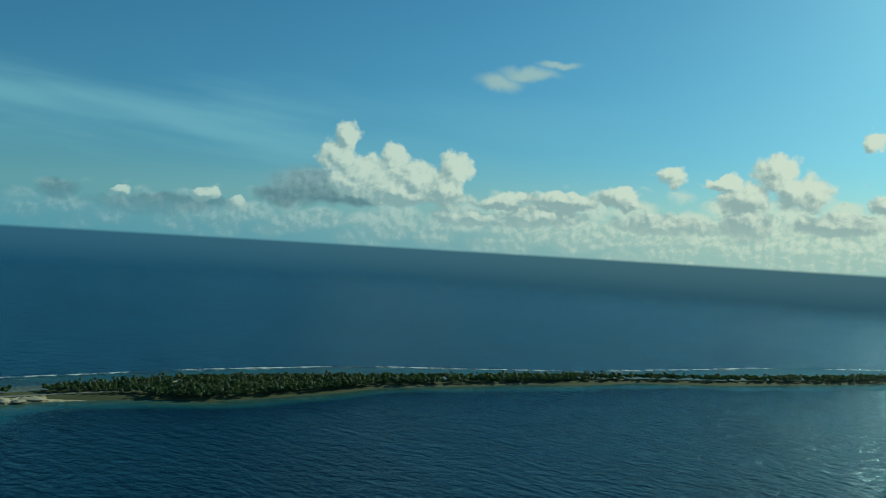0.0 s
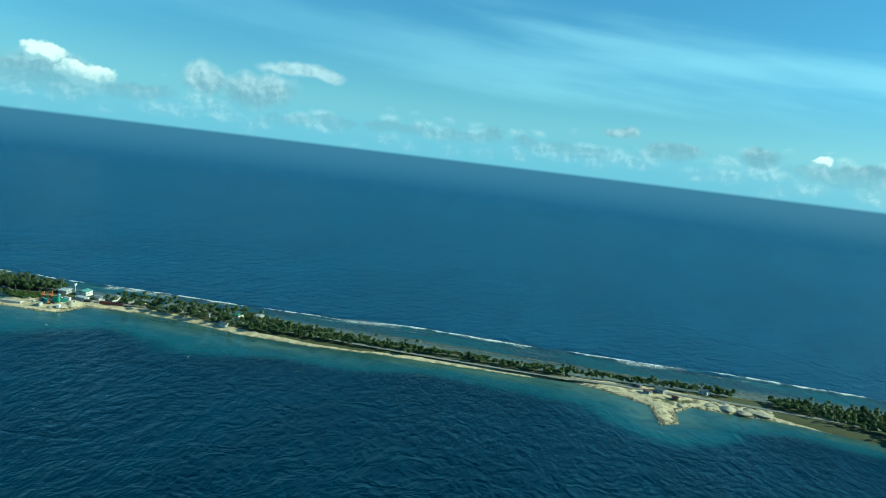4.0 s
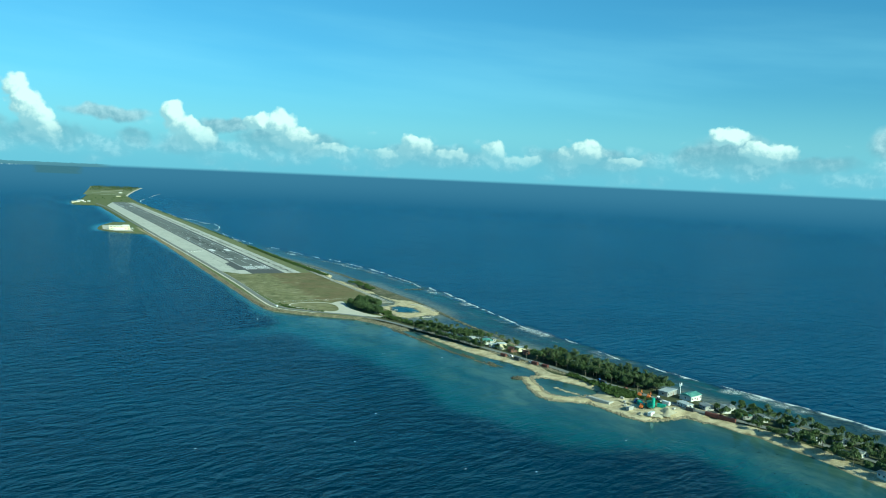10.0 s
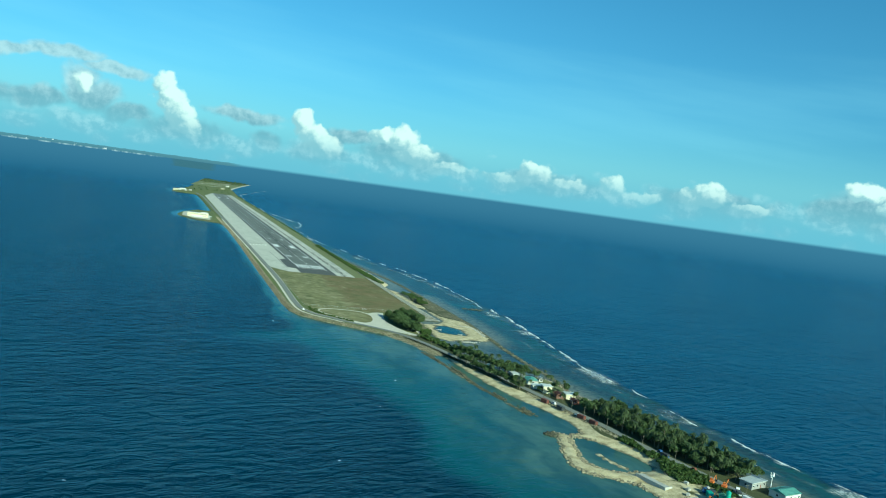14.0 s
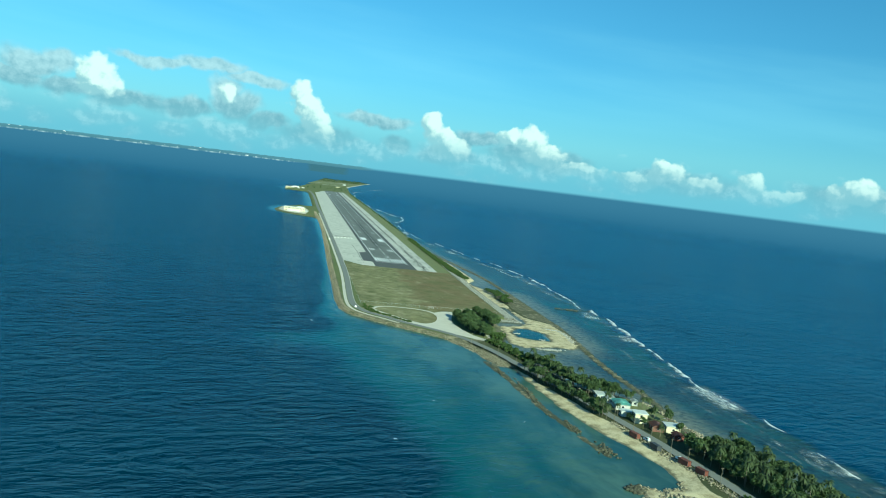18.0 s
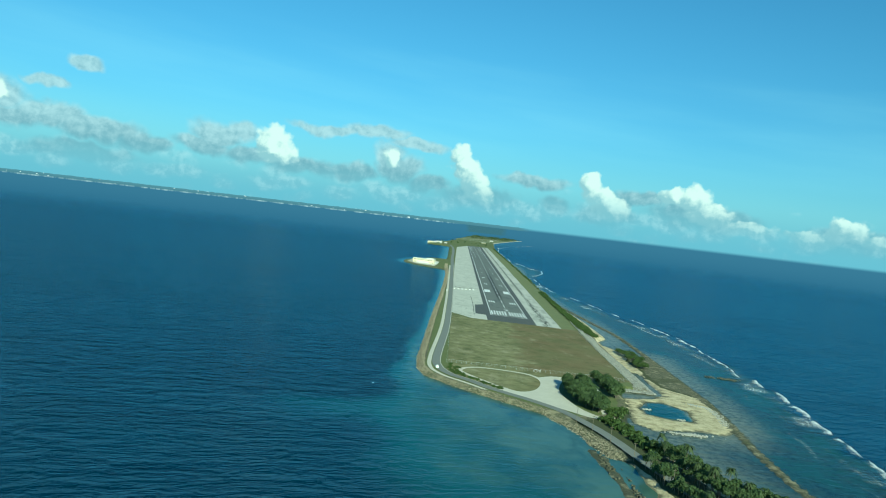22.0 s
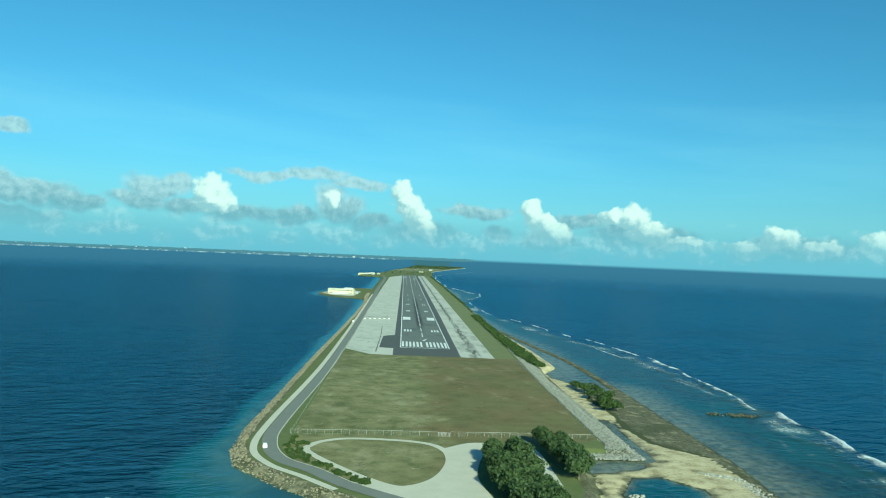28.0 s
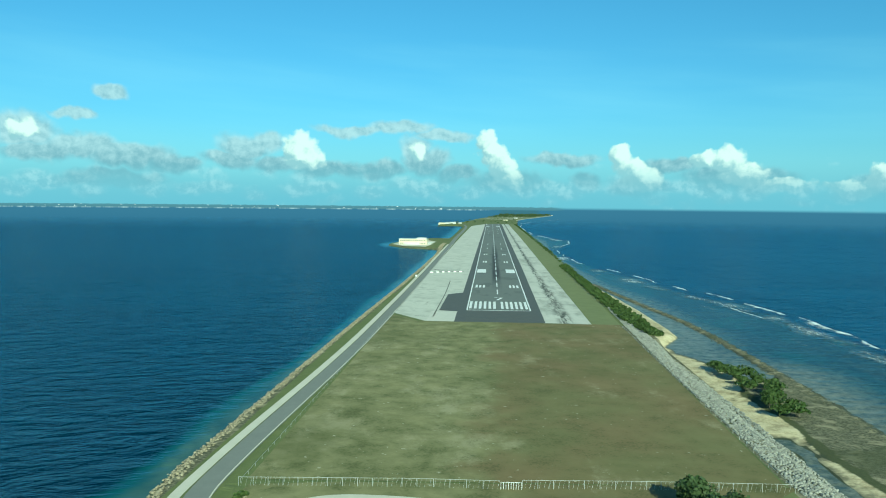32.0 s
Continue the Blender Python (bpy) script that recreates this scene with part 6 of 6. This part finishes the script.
def works(x, y):
    ob = tagged(stand("batching_plant", x, y, 2.1, 70), "green steel concrete batching plant with silo", "plant")
    bm = tube(bmesh.new(), (0, 0, 4), (0, 0, 11), 1.6, n=18)
    tube(bm, (0, 0, 1.8), (0, 0, 4), 0.4, 1.6, 18)
    tube(bm, (0, 0, 11), (0, 0, 11.8), 1.6, 0.5, 18)
    part("silo", bm, green_steel, ob)
    for sx in (-1, 1):
        for sy in (-1, 1):
            part("leg", tube(bmesh.new(), (sx * 1.4, sy * 1.4, -0.3), (sx * 1.2, sy * 1.2, 5), 0.14, n=6), dark_steel, ob)
    part("mixer_house", boxed(3, -2.5, 1.5, 9, 2.5, 6.2), green_steel, ob)
    part("mixer_roof", roof_mesh(6, 5, 6.2, 1.0, 0.4, "gable"), green_roof, part("roof_frame", boxed(3, -2.4, 6.2, 9, 2.4, 6.35), dark_steel, ob)).location = (6, 0, 0)
    for i in range(4):
        part("leg", tube(bmesh.new(), (3.4 + 5.2 * (i % 2), -2.2 + 4.4 * (i // 2), -0.3), (3.4 + 5.2 * (i % 2), -2.2 + 4.4 * (i // 2), 1.6), 0.16, n=6), dark_steel, ob)
    m = Matrix.Translation((0, 0, 0))
    bm = bmesh.new()
    for s in (-0.5, 0.5):
        tube(bm, (9, s, 5.2), (24, s, 1.0), 0.12, n=5)
    box(bm, -8, -0.5, -0.1, 8, 0.5, 0.1, pose(16.5, 0, 3.15, 0, 15.6, 0))
    part("conveyor", bm, dark_steel, ob)
    for k in range(3):
        part("aggregate_bin", boxed(10 + 4 * k, 3, 0, 13.6 + 4 * k, 6.5, 3.2), green_steel, ob)
    return ob


works(75, -926).scale = (0.8, 0.8, 0.8)
shed = tagged(stand("quay_slab", 53, -886, 2.0, 103), "long pale concrete quay slab with block walls", "quay")
part("deck", boxed(-10.5, -2.6, 0.0, 10.5, 2.6, 0.4), concrete_wall, shed)
part("front_wall", boxed(-10.5, 2.6, -1.8, 10.5, 3.0, 1.2), concrete_wall, shed)
part("end_wall", boxed(-10.9, -2.6, -1.8, -10.5, 3.0, 1.2), concrete_wall, shed)


def mast(x, y):
    ob = tagged(stand("antenna_mast", x, y, 2.1), "tall white mast with flat antenna panels", "mast")
    part("pole", tube(bmesh.new(), (0, 0, -0.4), (0, 0, 9.6), 0.28, 0.17, 10), white_steel, ob)
    for k, (a, z) in enumerate(((0.4, 8.9), (2.5, 8.9), (4.6, 8.9), (1.4, 7.6))):
        p = part("bracket", tube(bmesh.new(), (0, 0, z), (0.8 * math.cos(a), 0.8 * math.sin(a), z), 0.07, n=5), galvanised, ob)
        part("antenna_panel", box(bmesh.new(), -0.14, -0.4, -1.0, 0.14, 0.4, 1.0, pose(0.95 * math.cos(a), 0.95 * math.sin(a), z, 0, 0, math.degrees(a))), white_steel, p)
    part("base_plate", boxed(-0.8, -0.8, -0.3, 0.8, 0.8, 0.25), concrete_wall, ob)
    return ob


mast(131, -899)


def vehicle(x, y, rz, paint_m, label, name="car", long_=4.4, high=1.5, cab=True):
    ob = tagged(stand(name, x, y, 2.26, rz), label, name)
    w = 0.9 if name == "car" else 1.2
    bm = boxed(-long_ / 2, -w, 0.35, long_ / 2, w, 0.35 + high * 0.45)
    bmesh.ops.bevel(bm, geom=bm.edges[:], offset=0.12, segments=2, affect="EDGES")
    body = part("body", bm, paint_m, ob)
    bm = bmesh.new()
    lo, hi = 0.35 + high * 0.44, 0.35 + high
    a, b = (-long_ * 0.36, long_ * 0.22) if name == "car" else (long_ * 0.18, long_ * 0.48)
    v = [bm.verts.new(q) for q in ((a, -w * 0.95, lo), (b, -w * 0.95, lo), (b, w * 0.95, lo), (a, w * 0.95, lo), (a + 0.35, -w * 0.8, hi), (b - 0.5, -w * 0.8, hi), (b - 0.5, w * 0.8, hi), (a + 0.35, w * 0.8, hi))]
    for f in ((3, 2, 1, 0), (4, 5, 6, 7), (0, 1, 5, 4), (1, 2, 6, 5), (2, 3, 7, 6), (3, 0, 4, 7)):
        bm.faces.new([v[i] for i in f])
    part("cabin", bm, paint_m, ob)
    part("windscreen", box(bmesh.new(), -0.02, -w * 0.75, 0, 0.02, w * 0.75, (hi - lo) * 0.9, pose(b - 0.1, 0, lo + 0.05, 0, -32, 0)), pane_mat, ob)
    for s in (-1, 1):
        part("side_window", boxed(a + 0.3, s * w * 0.9 - 0.04, lo + 0.08, b - 0.5, s * w * 0.9 + 0.04, hi - 0.12), pane_mat, ob)
        for t in (-0.31, 0.31):
            wheel = part("wheel", tube(bmesh.new(), (t * long_, s * w - 0.12, 0.33), (t * long_, s * w + 0.1, 0.33), 0.33, n=14), rubber, ob)
            part("rim", tube(bmesh.new(), (t * long_, s * w - 0.13, 0.33), (t * long_, s * w + 0.12, 0.33), 0.19, n=10), galvanised, wheel)
    if name == "truck":
        part("load_bed", boxed(-long_ / 2, -w, 0.95, long_ * 0.14, w, 2.3), dark_steel, ob)
    return ob


vehicle(71.5, -757, 104, white_steel, "white car on the shore road")
vehicle(-79.5, -384, 100, white_steel, "white car at the bend of the shore road")
vehicle(90.5, -842, 104, blue_paint, "blue flatbed truck on the shore road", "truck", 8.0, 2.6)
vehicle(66, -728, 104, white_steel, "white car parked beside the road")
vehicle(96, -868, 104, red_steel, "dark red car on the shore road")
vehicle(-82, 250, 92, white_steel, "white car on the shore road")


def excavator(x, y):
    ob = tagged(stand("excavator", x, y, 2.1, 30), "orange tracked excavator in the works yard", "excavator")
    for s in (-1.1, 1.1):
        part("track", boxed(-1.8, s - 0.3, 0, 1.8, s + 0.3, 0.8), rubber, ob)
    part("house", boxed(-1.6, -1.2, 0.9, 1.2, 1.2, 2.1), orange_steel, ob)
    cab = part("cab", boxed(0.2, 0.2, 2.1, 1.4, 1.2, 3.2), orange_steel, ob)
    part("window", boxed(0.3, 0.15, 2.4, 1.45, 1.1, 3.0), pane_mat, cab)
    part("boom", tube(bmesh.new(), (1.2, -0.2, 1.8), (4.2, -0.2, 4.4), 0.25, 0.2, 6), orange_steel, ob)
    part("stick", tube(bmesh.new(), (4.2, -0.2, 4.4), (6.2, -0.2, 1.6), 0.18, 0.15, 6), orange_steel, ob)
    part("bucket", boxed(5.8, -0.7, 0.7, 6.7, 0.3, 1.6), dark_steel, ob)
    return ob


excavator(93, -890)
excavator(97, -897)
excavator(70, -918)
container(83, -915, 32, green_steel, "green steel container in the works yard", 6.1)
container(88, -922, 120, green_steel, "green steel container in the works yard", 6.1)
container(98, -917, 95, white_steel, "white steel container in the works yard", 6.1)
container(58, -918, 14, grey_wall, "grey site container in the works yard", 6.1)
container(104, -938, 104, dark_steel, "dark steel container in the works yard", 6.1)
vehicle(100, -906, 60, white_steel, "white tipper truck in the works yard", "truck", 7.5, 2.6)
vehicle(79, -905, 150, blue_paint, "blue flatbed truck in the works yard", "truck", 7.0, 2.5)
for x, y, rz in ((68, -900, 20), (84, -898, 70), (62, -908, 40), (94, -930, 15), (74, -890, 110)):
    ob = tagged(stand("block_stack", x, y, 2.1, rz), "stack of pale concrete blocks on a timber base", "blocks")
    part("base", boxed(-1.3, -0.9, 0, 1.3, 0.9, 0.18), bark, ob)
    for k in range(3):
        for q in range(4):
            part("block", boxed(-1.2 + 0.6 * q, -0.8, 0.18 + 0.42 * k, -0.62 + 0.6 * q, 0.8, 0.58 + 0.42 * k), concrete_wall, ob)
for x, y, rz in ((96, -690, 10), (100, -684, 60), (103, -700, 30), (106, -690, 120), (99, -712, 75)):
    ob = tagged(stand("scrap_heap", x, y, 2.1, rz), "heap of rusty scrap and broken timber", "scrap")
    rr = random.Random(int(x))
    for k in range(6):
        part("plank", box(bmesh.new(), -1.6, -0.15, -0.06, 1.6, 0.15, 0.06, pose(rr.uniform(-1, 1), rr.uniform(-1, 1), 0.15 + 0.14 * k, rr.uniform(-8, 8), rr.uniform(-8, 8), rr.uniform(0, 180))), brown_roof if k % 2 else grey_wall, ob)
# utility poles along the road
for i, (x, y) in enumerate(smooth(ROAD, 3)[33:66:2]):
    ob = tagged(stand("utility_pole", x - 5.2, y, 2.1, 14), "weathered wooden utility pole with crossarm", "pole", "poles along the road")
    part("shaft", tube(bmesh.new(), (0, 0, -0.5), (0, 0, 8.5), 0.15, 0.1, 7), bark, ob)
    part("crossarm", boxed(-0.9, -0.06, 7.9, 0.9, 0.06, 8.05), bark, ob)
lawn = tagged(poly_mesh("lawn_house", smooth([(84, -640), (97, -645), (101, -672), (98, -690), (86, -680), (82, -660)], 3), 2.2, verge_mat), "bright green lawn beside the teal-roofed house", "grass", kind="structure")

# ---- planting ----
CLUMP_A = [(18, -392), (27, -396), (32, -420), (32, -446), (32, -474), (26, -476), (20, -456), (16, -425)]
CLUMP_B = [(44, -362), (48, -364), (54, -402), (54, -420), (49, -424), (46, -400)]
for zone, n, seed, kind, lo, hi, gap, group in ((CLUMP_A, 26, 201, "big", 0.74, 1.0, 4.6, "grove by the coral lot"), (CLUMP_B, 12, 202, "big", 0.72, 0.95, 4.6, "grove by the coral lot"),
                                                ([(34, -462), (48, -462), (49, -476), (37, -480)], 10, 203, "shrub", 1.0, 1.5, 2.6, "shrubs by the pond"),
                                                ([(98, -186), (110, -172), (108, -198), (100, -204)], 9, 204, "bush", 0.7, 1.1, 3.0, "bushes on the reef flat"),
                                                ([(101, -204), (109, -200), (114, -215), (113, -262), (108, -271), (99, -272), (95, -258), (99, -230)], 17, 205, "bush", 0.7, 1.15, 3.6, "bushes on the reef flat")):
    spots, r = scatter(n, zone, seed, gap, 0.0, False)
    for x, y in spots:
        plant(kind, x, y, r.uniform(lo, hi), r.uniform(0, 360), r.randint(0, 4), group)
CAUSEWAY = [(30, -494), (40, -488), (52, -494), (51, -530), (57, -570), (65, -605), (78, -625), (90, -642), (66, -640), (56, -620), (46, -560), (40, -526)]
spots, r = scatter(190, CAUSEWAY, 206, 2.1, 4.6)
for x, y in spots:
    if y < -552:
        plant("palm" if r.rand() < 0.1 else "broad", x, y, r.uniform(0.62, 0.98), r.uniform(0, 360), r.randint(0, 4), "trees along the causeway")
spots, r = scatter(46, [(28, -488), (33, -486), (40, -508), (46, -536), (52, -556), (46, -562), (39, -536), (33, -510)], 232, 1.9, 4.0, False)
for x, y in spots:
    plant("shrub", x, y, r.uniform(0.9, 1.5), r.uniform(0, 360), r.randint(0, 3), "shrubs along the causeway")
LAGOON_ROW = [(33, -566), (39, -570), (45, -610), (51, -650), (57, -690), (55, -692), (49, -664), (42, -634), (36, -604), (33, -584)]
spots, r = scatter(95, LAGOON_ROW, 219, 2.2, 2.6)
for x, y in spots:
    plant("palm" if r.rand() < 0.1 else "broad", x, y, r.uniform(0.55, 0.9), r.uniform(0, 360), r.randint(0, 4), "trees along the causeway")
spots, r = scatter(46, [(76, -806), (84, -806), (98, -880), (90, -888), (74, -880), (80, -850)], 220, 2.4, 4.5)
for x, y in spots:
    plant("shrub", x, y, r.uniform(0.7, 1.3), r.uniform(0, 360), r.randint(0, 3), "scrub beside the road")
spots, r = scatter(20, [(62, -645), (110, -640), (112, -700), (116, -735), (84, -738), (64, -690)], 207, 4.5, 5.0)
for x, y in spots:
    plant("palm" if r.rand() < 0.5 else "broad", x, y, r.uniform(0.5, 0.8), r.uniform(0, 360), r.randint(0, 4), "trees round the houses")
FOREST = [(82, -735), (120, -740), (128, -800), (136, -850), (138, -885), (112, -885), (100, -850), (90, -800)]
spots, r = scatter(300, FOREST, 208, 2.5, 7.5)
far_spots = []
for k, (x, y) in enumerate(spots):
    kind, size = ("palm", r.uniform(0.65, 0.95)) if r.rand() < 0.42 else ("broad", r.uniform(0.7, 1.0))
    if k % 2 == 0:
        plant(kind, x, y, size, r.uniform(0, 360), r.randint(0, 4), "forest along the ocean shore")
    else:
        far_spots.append((kind, x, y, size, r.uniform(0, 6.28), r.randint(0, 4)))
VILLAGE = [(112, -948), (150, -940), (160, -968), (172, -1032), (174, -1118), (112, -1112), (116, -1040), (116, -985)]
spots, r = scatter(150, VILLAGE, 209, 3.4, 4.0)
for k, (x, y) in enumerate(spots):
    kind, size = ("palm", r.uniform(0.65, 0.95)) if r.rand() < 0.16 else ("broad", r.uniform(0.5, 0.95))
    if k % 3 == 0:
        plant(kind, x, y, size, r.uniform(0, 360), r.randint(0, 4), "village trees")
    else:
        far_spots.append((kind, x, y, size, r.uniform(0, 6.28), r.randint(0, 4)))
for zone, n, seed, gap, palm, lo, hi in (([(113, -1116), (166, -1116), (158, -1200), (164, -1290), (176, -1400), (184, -1444), (168, -1446), (156, -1400), (146, -1320), (138, -1262), (124, -1186)], 430, 210, 2.5, 0.18, 0.45, 0.8),
                                          ([(176, -1440), (192, -1440), (206, -1490), (220, -1560), (226, -1610), (204, -1600), (198, -1550), (186, -1490)], 190, 211, 2.3, 0.15, 0.45, 0.8),
                                          ([(198, -1640), (226, -1640), (238, -1730), (170, -1735), (180, -1680)], 150, 212, 3.0, 0.2, 0.5, 0.85),
                                          ([(160, -1735), (240, -1715), (248, -1800), (235, -1910), (212, -2030), (158, -2030), (145, -1960), (132, -1870), (130, -1790)], 1100, 213, 2.8, 0.22, 0.6, 0.95),
                                          ([(160, -2030), (212, -2040), (188, -2150), (165, -2290), (135, -2440), (85, -2600), (45, -2800), (20, -2950), (-55, -3400), (-80, -3400), (-12, -2920), (16, -2770), (60, -2590), (110, -2440), (120, -2330), (140, -2220)], 3200, 214, 1.8, 0.12, 0.55, 0.9)):
    spots, r = scatter(n, zone, seed, gap, 4.0)
    for x, y in spots:
        far_spots.append(("palm" if r.rand() < palm else "broad", x, y, r.uniform(lo, hi), r.uniform(0, 6.28), r.randint(0, 4)))
spots, r = scatter(60, [(74, -866), (92, -872), (100, -906), (92, -912), (84, -892), (70, -884)], 231, 2.6, 4.5)
for x, y in spots:
    plant("shrub", x, y, r.uniform(0.6, 1.1), r.uniform(0, 360), r.randint(0, 3), "scrub beside the road")
woods("woods", far_spots, "dense palm and broadleaf woods on the island")
spots, r = scatter(420, [(80, 420), (86, 420), (86, 215), (88, 80), (91, 0), (94, -60), (92, -98), (86, -90), (82, -40), (81, 60), (80, 200)], 215, 1.5, 0.0, False)
woods("shrub_belt", [("shrub", x, y, r.uniform(0.6, 1.25), r.uniform(0, 6.28), r.randint(0, 3)) for x, y in spots], "belt of green shrubs along the ocean sea wall", 2.0)
spots, r = scatter(260, [(84, 420), (92, 420), (89, 1500), (86, 2380), (79, 2380), (83, 1400)], 216, 3.0, 0.0, False)
woods("shrub_belt", [("shrub", x, y, r.uniform(0.4, 0.8), r.uniform(0, 6.28), r.randint(0, 3)) for x, y in spots], "belt of green shrubs along the ocean sea wall", 2.0)
spots, r = scatter(150, [(-70, -362), (-52, -396), (-30, -420), (-22, -428), (-36, -440), (-56, -422), (-72, -392)], 217, 1.6, 4.5, False)
woods("hedge", [("shrub", x, y, r.uniform(0.3, 0.6), r.uniform(0, 6.28), r.randint(0, 3)) for x, y in spots if inside(LOOP, np.array([x]), np.array([y]))[0] < -2.5], "low green hedge between road and track", 2.2)
# the land beyond the runway
tagged(poly_mesh("far_ground", FAR, 1.6, verge_mat), "green land beyond the end of the runway", "ground", kind="structure")
r = np.random.RandomState(218)
tagged(tape("beach_far", smooth([(84, 2900), (138, 3290), (233, 3850), (326, 4350), (396, 4750), (425, 5250)]), 6.0, 1.8, coral), "pale beach along the far land", "beach", kind="structure")
for line in ([(-10, 3235), (60, 3310), (112, 3360)], [(30, 3660), (100, 3800), (190, 3985)], [(-40, 3500), (20, 3560), (110, 3590)]):
    tagged(tape("road_distant", smooth(line), 6.5, 1.85, coral), "pale coral road on the far land", "road", kind="structure")
x, y = r.uniform(-180, 470, 9000), r.uniform(2430, 5200, 9000)
ok = ((inside(FAR, x, y) > 14) & (y > 3780) & (along([(30, 3660), (100, 3800), (190, 3985)], 14, x, y) < 0)) | ((inside(AIRFIELD, x, y) > 6) & (y > 2450) & (r.rand(9000) < 0.08))
woods("far_woods", [("broad", a, b, r.uniform(0.4, 1.0), r.uniform(0, 6.28), r.randint(0, 4)) for a, b in zip(x[ok][:850], y[ok][:850])], "distant green woods beyond the runway")
